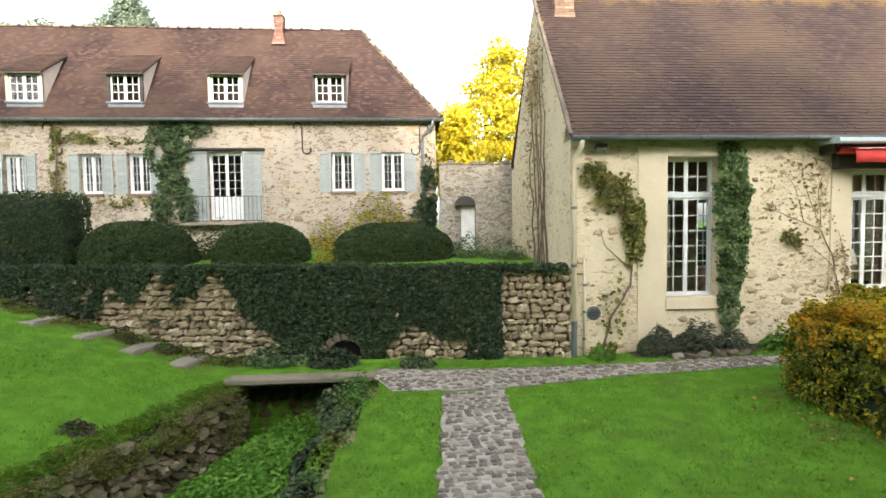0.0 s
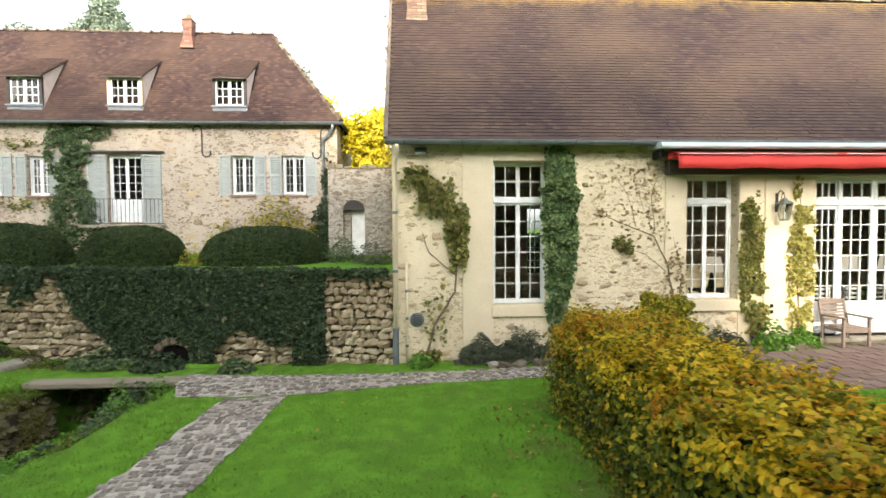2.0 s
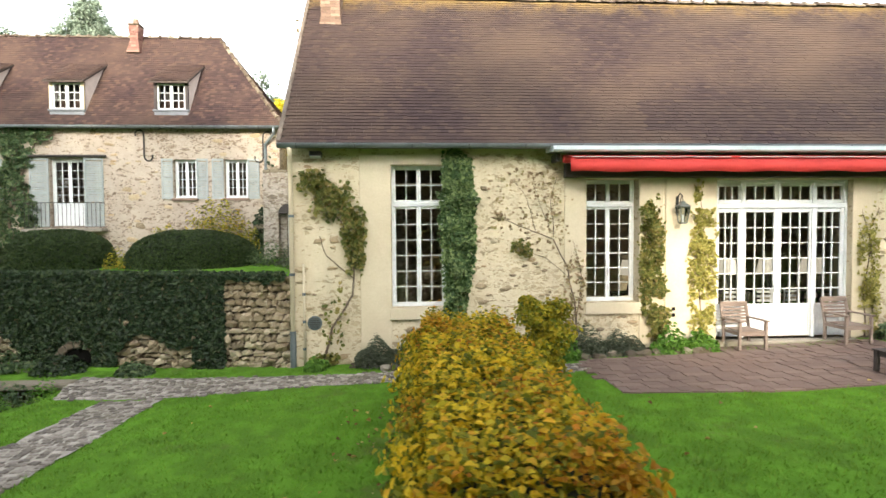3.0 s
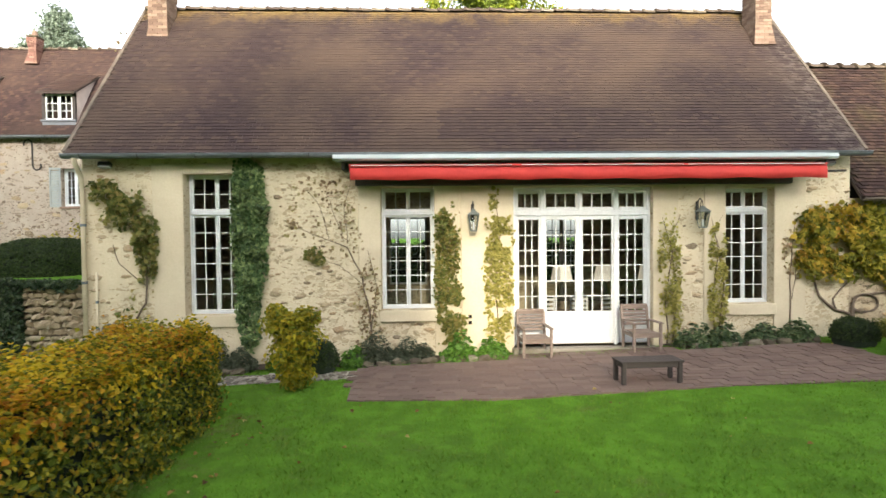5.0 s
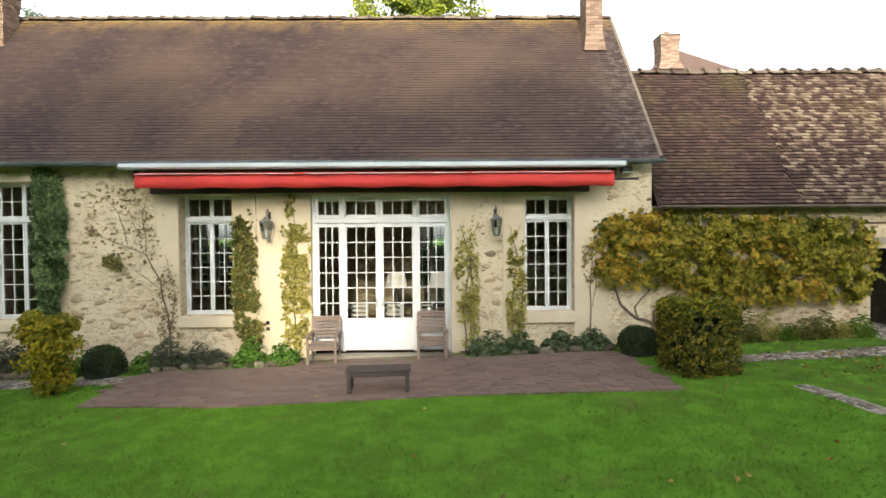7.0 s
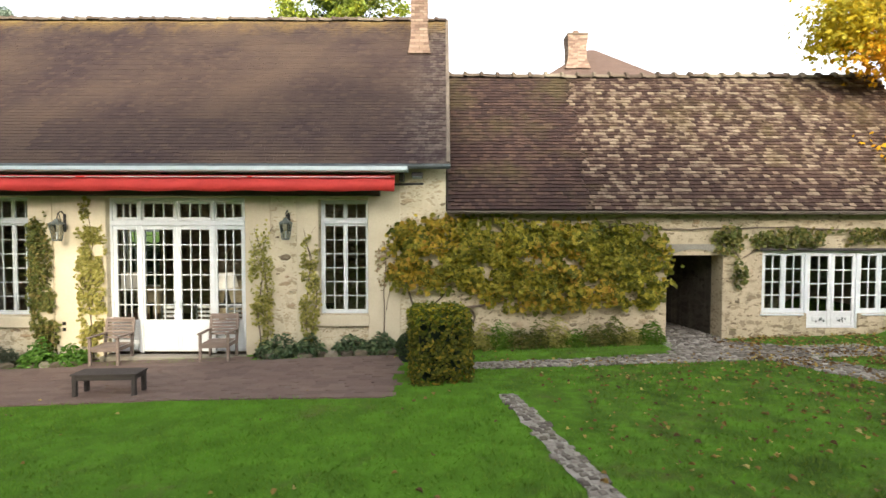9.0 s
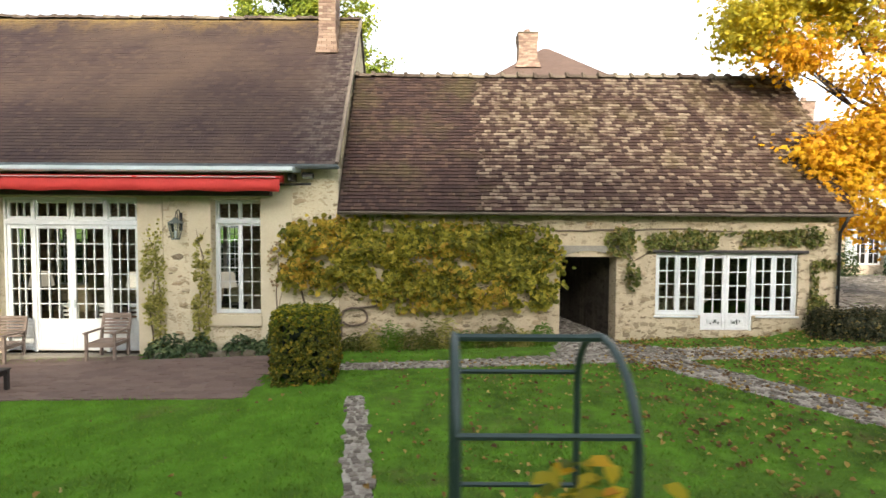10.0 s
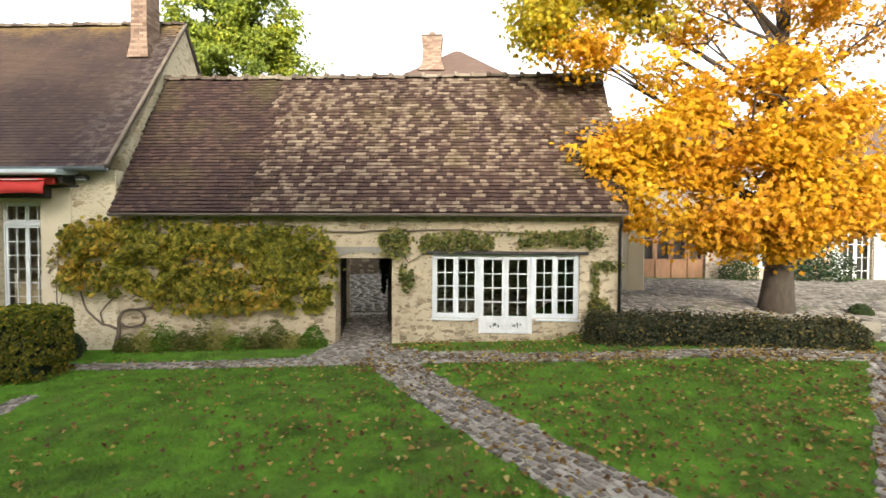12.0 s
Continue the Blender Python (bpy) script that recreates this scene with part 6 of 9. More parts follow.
def cobbles(name, label, poly, seed, size=(0.16, 0.11), turn=0.0, mat=None, near=None, ragged=0.035, base=True, dz=0.0):
    """A cobbled path inside an outline: bedding strip and rounded setts in rows."""
    p = thing(name, label, "path", kind="structure")
    PAVED.append(poly)
    rnd = random.Random(seed)
    mat = mat or M["cobble"]
    xs, ys = [q[0] for q in poly], [q[1] for q in poly]
    cx, cy = sum(xs) / len(xs), sum(ys) / len(ys)
    R = max(max(xs) - min(xs), max(ys) - min(ys)) * 0.8 + 0.5
    ca, sa = math.cos(radians(turn)), math.sin(radians(turn))
    shapes = []
    for q in range(6):
        w, h, t = size[0] * (0.66 + 0.05 * q), size[1] * 0.76, 0.028
        vs = []
        for zz, k in ((-0.03, 1.0), (t * 0.55, 1.0), (t, 0.78)):
            for sx, sy in ((-1, -1), (1, -1), (1, 1), (-1, 1)):
                vs.append((sx * w / 2 * k * rnd.uniform(0.9, 1.06), sy * h / 2 * k * rnd.uniform(0.9, 1.06), zz))
        fs = [(8, 9, 10, 11)]
        for l in (0, 4):
            fs += [(l + i, l + (i + 1) % 4, l + 4 + (i + 1) % 4, l + 4 + i) for i in range(4)]
        shapes.append((vs, fs))
    meshes = {}
    verts, faces, count = [], [], 0
    v = -R
    while v < R:
        u = -R + rnd.uniform(0, size[0])
        while u < R:
            w = size[0] * rnd.uniform(0.8, 1.25)
            x, y = cx + u * ca - v * sa, cy + u * sa + v * ca
            if in_poly(x + rnd.uniform(-ragged, ragged), y + rnd.uniform(-ragged, ragged), poly):
                q = rnd.randrange(6)
                m = pose(x, y + rnd.uniform(-0.012, 0.012), lawn_z(x, y) + dz + rnd.uniform(-0.006, 0.008), rnd.uniform(-5, 5), rnd.uniform(-5, 5), turn + rnd.uniform(-16, 16)) @ Matrix.Diagonal((1, rnd.uniform(0.82, 1.18), 1, 1))
                if near and count < 300 and near(x, y):
                    if q not in meshes:
                        meshes[q] = mesh_of("cobble", *shapes[q], mat)
                    link_part("cobble", meshes[q], p, "", m)
                    count += 1
                else:
                    b0 = len(verts)
                    verts.extend(m @ Vector(c) for c in shapes[q][0])
                    faces.extend(tuple(b0 + k for k in f) for f in shapes[q][1])
            u += w
        v += size[1]
    if verts:
        tagged(link_part("cobbles", mesh_of("cobbles", verts, faces, mat), p), kind="stuff")
    if base:
        bm = bmesh.new()
        # the bedding follows the lawn's fall
        if R > 12:  # wide court: a fine sheet over its slope
            g = {}
            for i in range(int((max(xs) - min(xs)) / 0.5)):
                for j in range(int((max(ys) - min(ys)) / 0.5)):
                    x, y = min(xs) + i * 0.5, min(ys) + j * 0.5
                    if in_poly(x + 0.25, y + 0.25, poly):
                        q = []
                        for c in ((i, j), (i + 1, j), (i + 1, j + 1), (i, j + 1)):
                            if c not in g:
                                a, b = min(xs) + c[0] * 0.5, min(ys) + c[1] * 0.5
                                g[c] = bm.verts.new((a, b, lawn_z(a, b) + 0.012 + dz))
                            q.append(g[c])
                        bm.faces.new(q)
        else:
            rim = []
            for (xa, ya), (xb, yb_) in zip(poly, poly[1:] + poly[:1]):
                m_ = max(1, int(math.hypot(xb - xa, yb_ - ya) / 0.22))
                for i in range(m_):
                    x, y = xa + (xb - xa) * i / m_ + rnd.uniform(-0.05, 0.05), ya + (yb_ - ya) * i / m_ + rnd.uniform(-0.04, 0.04)
                    rim.append(bm.verts.new((x, y, lawn_z(x, y) + 0.012 + dz)))
            bm.faces.new(rim)
        part("bedding", bm, M["grit"], p)
    return p


cobbles("path_1", "narrow grey cobbled path across the lawn", [(0.02, 9.15), (1.15, 9.15), (0.72, 4.0), (0.35, -3.0), (-0.9, -3.0), (-0.42, 4.0)], 51, (0.15, 0.105), 2, None, lambda x, y: 5.2 < y < 8.2)
cobbles("path_2", "cobbled path along the foot of the buildings", [(-1.3, 10.85), (1.2, 10.45), (3.8, 10.18), (5.5, 10.15), (7.2, 10.08), (9.15, 10.0), (9.15, 9.5), (6.2, 9.44), (3.7, 9.45), (1.2, 9.22), (-0.9, 9.35), (-1.25, 10.2)], 52, (0.15, 0.1), -4)
cobbles("path_3", "worn cobbled strip between the lawns", [(21.22, 7.55), (21.55, 7.45), (21.9, 5.6), (22.12, 4.35), (22.55, 1.0), (22.2, 1.0), (21.78, 4.35), (21.55, 5.8)], 53, (0.12, 0.1), 10, None, None, 0.035)
cobbles("path_4", "cobbled path along the low building", [(20.3, 9.6), (23.2, 9.6), (25.1, 9.8), (25.5, 10.6), (25.5, 11.6), (24.9, 15.6), (26.25, 15.6), (26.9, 11.6), (26.9, 10.7), (28.0, 9.95), (33.2, 9.5), (36.5, 9.3), (36.5, 8.6), (32.5, 8.95), (28.0, 9.2), (26.5, 9.08), (25.0, 9.08), (22.5, 9.08), (20.5, 9.12)], 54, (0.13, 0.09), 3, None, lambda x, y: 24.5 < x < 27 and y < 10.6)
cobbles("path_5", "diagonal cobbled path through the leafy lawn", [(26.62, 9.15), (27.55, 9.25), (28.95, 6.6), (29.95, 4.85), (30.4, 4.15), (30.93, 3.3), (29.98, 3.3), (29.35, 4.3), (28.3, 6.05)], 55, (0.14, 0.095), -58, None, lambda x, y: 4.3 < y < 7.5)
cobbles("path_6", "paved path beside the far lawn", [(35.6, 8.6), (36.9, 8.6), (35.7, 7.0), (34.0, 4.6), (33.0, 3.3), (31.6, 3.3), (32.15, 4.05), (33.05, 5.2), (34.8, 7.55)], 56, (0.15, 0.11), 60)


def terrace():
    t = thing("terrace", "reddish brown paved terrace with worn joints", "terrace", kind="structure")
    poly = [(9.2, 8.08), (11.8, 7.74), (15.9, 7.78), (19.3, 7.57), (19.5, 10.0), (19.2, 10.45), (9.1, 10.2)]
    rnd = random.Random(61)
    PAVED.append(poly)
    bm = bmesh.new()
    vs = [bm.verts.new((x, y, lawn_z(x, y) + 0.02)) for x, y in poly]
    bm.faces.new(vs)
    part("bedding", bm, M["grit_dark"], t)
    w, h = 0.42, 0.2

    def edge(x):
        return float(np.interp(x, [9.2, 11.8, 15.9, 19.3], [8.06, 7.72, 7.76, 7.55]))

    y = 7.4
    r = 0
    while y < 10.9:
        x = 9.0 + (r % 2) * 0.2
        hh = h * rnd.uniform(0.85, 1.1)
        while x < 19.8:
            ww = w * rnd.uniform(0.7, 1.25)
            cx, cy = x + ww / 2, y + hh / 2
            if (9.2 < cx < 19.4 and edge(cx) - 0.1 < cy < 10.2) or (12.3 < cx < 16.1 and 10.0 < cy < 10.72):
                bm = bmesh.new()
                box(bm, -ww / 2 + 0.004, ww / 2 - 0.004, -hh / 2 + 0.004, hh / 2 - 0.004, -0.02, 0.026)
                for v in bm.verts:
                    v.co += Vector((rnd.uniform(-0.006, 0.006), rnd.uniform(-0.006, 0.006), rnd.uniform(-0.0015, 0.0015)))
                    v.co.y = max(v.co.y, edge(cx + v.co.x) + 0.02 * math.sin(7 * (cx + v.co.x)) - cy)
                ob = part("paving_slab", bm, M["paving"], t)
                ob.matrix_basis = pose(cx, cy, lawn_z(cx, cy) + rnd.uniform(-0.002, 0.003), rnd.uniform(-0.3, 0.3), rnd.uniform(-0.3, 0.3), rnd.uniform(-0.6, 0.6))
            x += ww
        y += hh
        r += 1


terrace()


# ---- garden furniture ----
def armchair(x, y, rz):
    c = thing("garden_armchair", "silvered teak slatted garden armchair on the terrace", "chair", x, y, lawn_z(x, y) + 0.035, "teak chairs by the garden door", rz=rz)
    W, D = 0.62, 0.56
    for sx in (-1, 1):
        bm = bmesh.new()
        box(bm, sx * W / 2 - 0.03, sx * W / 2 + 0.03, -D / 2 - 0.03, -D / 2 + 0.03, 0, 0.64, 0.006)
        part("front_leg", bm, M["teak"], c)
        bm = bmesh.new()
        bar(bm, (sx * W / 2, D / 2, 0), (sx * W / 2, D / 2, 0.42), 0.06, 0.06, 0.006)
        bar(bm, (sx * W / 2, D / 2, 0.4), (sx * W / 2, D / 2 + 0.12, 0.97), 0.06, 0.05, 0.006)
        part("back_leg", bm, M["teak"], c)
        bm = bmesh.new()
        box(bm, sx * W / 2 - 0.045, sx * W / 2 + 0.045, -D / 2 - 0.08, D / 2 + 0.03, 0.64, 0.675, 0.01)
        part("armrest", bm, M["teak"], c)
        bm = bmesh.new()
        box(bm, sx * W / 2 - 0.018, sx * W / 2 + 0.018, -D / 2 + 0.03, D / 2 - 0.03, 0.33, 0.41, 0.004)
        part("side_rail", bm, M["teak"], c)
    bm = bmesh.new()
    box(bm, -W / 2 + 0.03, W / 2 - 0.03, -D / 2 - 0.015, -D / 2 + 0.015, 0.32, 0.41, 0.004)
    part("front_rail", bm, M["teak"], c)
    for i in range(6):
        bm = bmesh.new()
        yy = -D / 2 - 0.03 + i * 0.098
        box(bm, -W / 2 + 0.032, W / 2 - 0.032, yy, yy + 0.08, 0.41, 0.432, 0.005)
        part("seat_slat", bm, M["teak"], c)
    for i in range(6):
        z = 0.52 + i * 0.075
        bm = bmesh.new()
        yy = D / 2 + (z - 0.4) * 0.21
        box(bm, -W / 2 + 0.03, W / 2 - 0.03, yy - 0.012, yy + 0.012, z, z + 0.055, 0.004)
        part("back_slat", bm, M["teak"], c)
    bm = bmesh.new()
    box(bm, -W / 2 - 0.02, W / 2 + 0.02, D / 2 + 0.09, D / 2 + 0.14, 0.95, 1.02, 0.015)
    part("top_rail", bm, M["teak"], c)
    c.scale = (0.96, 0.96, 0.94)
    return c


armchair(12.92, 10.52, 2)
armchair(15.31, 10.55, 3)


def low_table(x, y, rz):
    t = thing("garden_table", "low dark weathered wooden garden table", "table", x, y, lawn_z(x, y) + 0.035, rz=rz)
    L, D, H = 1.12, 0.42, 0.4
    for sx in (-1, 1):
        for sy in (-1, 1):
            bm = bmesh.new()
            box(bm, sx * (L / 2 - 0.06) - 0.035, sx * (L / 2 - 0.06) + 0.035, sy * (D / 2 - 0.05) - 0.035, sy * (D / 2 - 0.05) + 0.035, 0, H - 0.03, 0.006)
            part("leg", bm, M["dark_wood"], t)
    for sy in (-1, 1):
        bm = bmesh.new()
        box(bm, -L / 2 + 0.09, L / 2 - 0.09, sy * (D / 2 - 0.05) - 0.015, sy * (D / 2 - 0.05) + 0.015, H - 0.12, H - 0.03, 0.004)
        part("apron", bm, M["dark_wood"], t)
    for sx in (-1, 1):
        bm = bmesh.new()
        box(bm, sx * (L / 2 - 0.06) - 0.015, sx * (L / 2 - 0.06) + 0.015, -D / 2 + 0.08, D / 2 - 0.08, H - 0.12, H - 0.03, 0.004)
        part("end_apron", bm, M["dark_wood"], t)
    for i in range(6):
        bm = bmesh.new()
        yy = -D / 2 + i * D / 6
        box(bm, -L / 2, L / 2, yy + 0.004, yy + D / 6 - 0.004, H - 0.03, H, 0.006)
        part("top_slat", bm, M["dark_wood"], t)
    return t


low_table(14.4, 8.2, 3)


def rose_arch():
    a = thing("rose_arch", "dark green tubular metal rose arch on the lawn", "garden arch", 23.115, 0.97, lawn_z(23.15, 1.0))
    zt, hw, rise = 2.35, 0.325, 0.25
    for sx in (-0.255, 0.255):
        bm = bmesh.new()
        pts = [(sx, -hw, -0.1), (sx, -hw, zt - rise)]
        pts += [(sx, -hw * math.cos(math.pi * i / 12), zt - rise + rise * math.sin(math.pi * i / 12)) for i in range(1, 12)]
        pts += [(sx, hw, zt - rise), (sx, hw, -0.1)]
        tube(bm, pts, 0.014, 8)
        part("hoop", bm, M["green_metal"], a, "", True)
    for z in (zt - 0.21, zt - 0.68, zt - 1.15, zt - 1.62):
        for sy in (-1, 1):
            bm = bmesh.new()
            tube(bm, [(-0.255, sy * hw, z), (0.255, sy * hw, z)], 0.011, 6)
            part("rung", bm, M["green_metal"], a)
    bm = bmesh.new()
    tube(bm, [(-0.255, 0, zt), (0.255, 0, zt)], 0.014, 6)
    part("top_rung", bm, M["green_metal"], a)
    return a


rose_arch()


# ---- plants ----
def box_shell(rng, n, sx, sy, sz, bumpy=0.06, round_=0.2):
    """Points and normals on a clipped block: top and four sides, edges rounded off."""
    areas = np.array([sx * sy, sx * sz, sx * sz, sy * sz, sy * sz])
    face = rng.choice(5, n, p=areas / areas.sum())
    u, v = rng.uniform(-0.5, 0.5, n), rng.uniform(-0.5, 0.5, n)
    p, q = np.zeros((n, 3)), np.zeros((n, 3))
    for k, (ax, sg) in enumerate(((2, 1), (1, -1), (1, 1), (0, -1), (0, 1))):
        i = face == k
        o = [a for a in range(3) if a != ax]
        p[i, ax] = 0.5 * sg
        p[i, o[0]], p[i, o[1]] = u[i], v[i]
        q[i, ax] = sg
    size = np.array([sx, sy, sz])
    p = p * size
    # pull the corners in
    e = np.maximum(np.abs(p) - (size / 2 - round_), 0)
    e[:, 2] = np.where(p[:, 2] > 0, e[:, 2], 0)
    l = np.linalg.norm(e, axis=1)
    over = l > round_
    core = np.sign(p) * (np.abs(p) - e)
    p[over] = core[over] + np.sign(p[over]) * e[over] / l[over][:, None] * round_
    w = np.array([smooth_noise(c, 1.6, 4) + 0.6 * smooth_noise(c, 4.5, 8) for c in p])
    p += q * (w * bumpy + rng.normal(0, bumpy * 0.45, n))[:, None]
    return p, q


def dome_shell(rng, n, rx, ry, rz, bumpy=0.05, power=2.6, low=-0.1):
    """Points and normals on a clipped dome that flattens at the top."""
    d = rng.normal(0, 1, (n * 3, 3))
    d /= np.linalg.norm(d, axis=1)[:, None]
    d = d[d[:, 2] > low][:n]
    k = (np.abs(d) ** power).sum(1) ** (-1 / power)
    p = d * k[:, None] * np.array([rx, ry, rz])
    q = np.sign(d) * np.abs(d) ** (power - 1) / np.array([rx, ry, rz])
    q /= np.linalg.norm(q, axis=1)[:, None]
    w = np.array([smooth_noise(c, 1.7, 3) + 0.5 * smooth_noise(c, 5.0, 6) for c in p])
    p += q * (w * bumpy + rng.normal(0, bumpy * 0.4, len(p)))[:, None]
    return p, q


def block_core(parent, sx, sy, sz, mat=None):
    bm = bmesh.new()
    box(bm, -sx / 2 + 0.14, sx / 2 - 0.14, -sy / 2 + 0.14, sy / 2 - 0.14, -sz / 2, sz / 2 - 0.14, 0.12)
    part("inner_mass", bm, mat or M["yew_core"], parent, "solid core coloured as inner shade")


def hedge(name, label, x, y, z0, sx, sy, sz, mat_top, mat_side, n, size, seed, rz=0, bumpy=0.08, round_=0.22, top_cut=0.25, thin=-1.0):
    h = thing(name, label, "hedge" if max(sx, sy) > 2 else "shrub", x, y, z0 + sz / 2, rz=rz)
    rng = np.random.default_rng(seed)
    block_core(h, sx, sy, sz)
    p, q = box_shell(rng, n, sx, sy, sz, bumpy, round_)
    top = p[:, 2] + rng.normal(0, 0.12, len(p)) > sz / 2 - top_cut
    if thin > -1.0:  # dark gaps between the shoots of the sides
        w = np.array([smooth_noise(c, 5.5, 2) + 0.5 * smooth_noise(c, 13.0, 5) for c in p])
        keep = top | (w + rng.normal(0, 0.08, len(p)) > thin)
        p, q, top = p[keep], q[keep], top[keep]
    link_part("leafy_top", leaf_mesh("leafy_top", p[top], q[top] + (0, 0, 0.3), size, mat_top, seed), h)
    link_part("leafy_sides", leaf_mesh("leafy_sides", p[~top], q[~top] + (0, 0, 0.25), size, mat_side, seed + 1), h)
    return h


def dome(name, label, x, y, z0, rx, ry, rz, mat, n, size, seed, group="", power=2.6, cat="shrub"):
    h = thing(name, label, cat, x, y, z0, group)
    rng = np.random.default_rng(seed)
    bm = bmesh.new()
    bmesh.ops.create_icosphere(bm, subdivisions=3, radius=1.0)
    for v in bm.verts:
        k = (abs(v.co.x) ** power + abs(v.co.y) ** power + abs(v.co.z) ** power) ** (-1 / power)
        v.co = Vector((v.co.x * k * rx * 0.93, v.co.y * k * ry * 0.93, v.co.z * k * rz * 0.93))
    part("inner_mass", bm, M["yew_core"], h, "solid core coloured as inner shade")
    p, q = dome_shell(rng, n, rx, ry, rz, 0.04, power)
    link_part("leaves", leaf_mesh("leaves", p, q, size, mat, seed), h)
    return h


def tuft(name, label, cat, x, y, z, rx, ry, h, mat, n, size, seed, aspect=0.5, up=0.6, group=""):
    """A loose clump: leaves through a low mound on a few stems."""
    t = thing(name, label, cat, x, y, z, group)
    rng = np.random.default_rng(seed)
    a, r = rng.uniform(0, 2 * math.pi, n), np.sqrt(rng.uniform(0, 1, n))
    zz = rng.uniform(0.05, 1, n) * (1 - 0.7 * r ** 2) * h
    p = np.stack([rx * r * np.cos(a), ry * r * np.sin(a), zz], 1)
    w = np.array([smooth_noise(c, 3.0, seed % 7) for c in p])
    p[:, 2] *= 1 + 0.5 * w
    q = p / np.array([rx, ry, h]) + (0, 0, up)
    link_part("leaves", leaf_mesh("leaves", p, q, size, mat, seed, aspect), t)
    return t


def climber(name, label, blobs, mat, n, size, seed, y=MY0, depth=0.1, stems=(), droop=0.15, m=None, gap=0.0, clump=2.2):
    """Leaves over a wall: blobs are (x, z, half width, half height, share); stems are lists of (x, z, radius)."""
    c = thing(name, label, "climbing plant")
    if m is not None:
        c.matrix_basis = m
    rng = np.random.default_rng(seed)
    share = np.array([b[4] for b in blobs], float)
    pick = rng.choice(len(blobs), n, p=share / share.sum())
    a, r = rng.uniform(0, 2 * math.pi, n), np.sqrt(rng.uniform(0, 1, n))
    b = np.array([k[:4] for k in blobs])[pick]
    k4 = (np.abs(np.cos(a)) ** 2.5 + np.abs(np.sin(a)) ** 2.5) ** (-1 / 2.5) * (1.06 + 0.12 * rng.normal(0, 1, n))
    x = b[:, 0] + b[:, 2] * r * np.cos(a) * k4
    z = b[:, 1] + b[:, 3] * r * np.sin(a) * k4
    w = np.array([smooth_noise((u, v, 0), 1.8, seed % 5) + 0.6 * smooth_noise((u, v, 0), 5.0, seed % 3) for u, v in zip(x, z)])
    keep = w + rng.normal(0, 0.12, n) > gap - 0.4 + 0.25 * (r > 0.85)
    x, z, w, r = x[keep], z[keep], w[keep], r[keep]
    yy = y - depth * (0.15 + 0.85 * rng.uniform(0, 1, len(x)) * (1.0 - 0.6 * r) * (0.8 + 0.5 * w))
    p = np.stack([x, yy, z], 1)
    # shoots stand out of the wall in clumps, each turned its own way
    n1 = np.array([smooth_noise((u, 3, v), 3.2, seed % 7) for u, v in zip(x, z)])
    n2 = np.array([smooth_noise((u, 9, v), 3.2, seed % 7 + 2) for u, v in zip(x, z)])
    p[:, 1] -= depth * 0.7 * np.clip(n1 + 0.1, 0, 1)
    q = np.stack([1.6 * n2, -np.ones(len(x)), droop + 0.2 + clump * n1], 1)
    link_part("leaves", leaf_mesh("leaves", p, q, size, mat, seed, 0.85, 0.2, 0.9), c)
    for s in stems:
        bm = bmesh.new()
        pts = []
        rs = []
        for (xa, za, ra), (xb, zb, rb) in zip(s, s[1:]):
            for k in range(5):
                t = k / 5
                xx, zz = xa + (xb - xa) * t, za + (zb - za) * t
                pts.append((xx + 0.04 * smooth_noise((xx, 0, zz), 3, seed), y - 0.02 - ra, zz + 0.04 * smooth_noise((xx, 5, zz), 3, seed)))
                rs.append(ra + (rb - ra) * t)
        pts.append((s[-1][0], y - 0.02, s[-1][1]))
        rs.append(s[-1][2])
        tube(bm, pts, rs, 6)
        part("stem", bm, M["vine_bark"], c)
    return c


# beech hedge that runs up to the path, and its neighbours
hedge("beech_hedge", "clipped beech hedge turning yellow and orange", 6.45, 5.25, lawn_z(6.4, 5) - 0.05, 1.45, 5.7, 1.45, M["beech"], M["beech_green"], 52000, 0.062, 101, 0, 0.2, 0.32, 0.28, -0.12)
yb = thing("young_beech", "small yellow-green beech bush at the terrace edge", "shrub", 8.12, 8.95, lawn_z(8.3, 8.9))
yb.scale = (1.12, 1.12, 1.18)
rng = np.random.default_rng(103)
ps, qs = [], []
for dx, dy, dz, r, h in ((0.0, 0.0, 0.22, 0.3, 0.2), (-0.06, 0.0, 0.55, 0.42, 0.24), (0.12, -0.05, 0.8, 0.4, 0.2), (-0.2, 0.0, 1.02, 0.36, 0.2), (0.14, 0.05, 1.12, 0.28, 0.16), (-0.3, 0, 1.22, 0.16, 0.12), (0.0, 0, 0.4, 0.25, 0.3), (0.0, 0, 0.9, 0.25, 0.3)):
    q = rng.normal(0, 1, (480, 3))
    q /= np.linalg.norm(q, axis=1)[:, None]
    ps.append(q * rng.uniform(0.4, 1.12, 480)[:, None] * np.array([r, r, h]) + np.array([dx, dy, dz]))
    qs.append(q + (0, 0, 0.6))
link_part("crown", leaf_mesh("crown", np.concatenate(ps), np.concatenate(qs), 0.075, M["young_beech"], 600), yb)
bm = bmesh.new()
tube(bm, [(0, 0, -0.05), (0.02, 0, 0.5), (-0.06, 0, 1.1)], [0.03, 0.022, 0.008], 6)
part("stem", bm, M["bark"], yb)
hedge("clipped_beech", "square clipped green beech bush beside the terrace", 20.27, 8.68, lawn_z(20.1, 8.7) - 0.02, 1.04, 1.04, 1.3, M["beech_green"], M["clipped"], 9000, 0.068, 104, 4, 0.07, 0.09, 0.14, -0.16)
dome("box_ball", "small dark clipped box ball in the bed", 8.3, 10.2, lawn_z(8.7, 10) + 0.16, 0.36, 0.36, 0.46, M["yew"], 2200, 0.04, 105, "box balls")
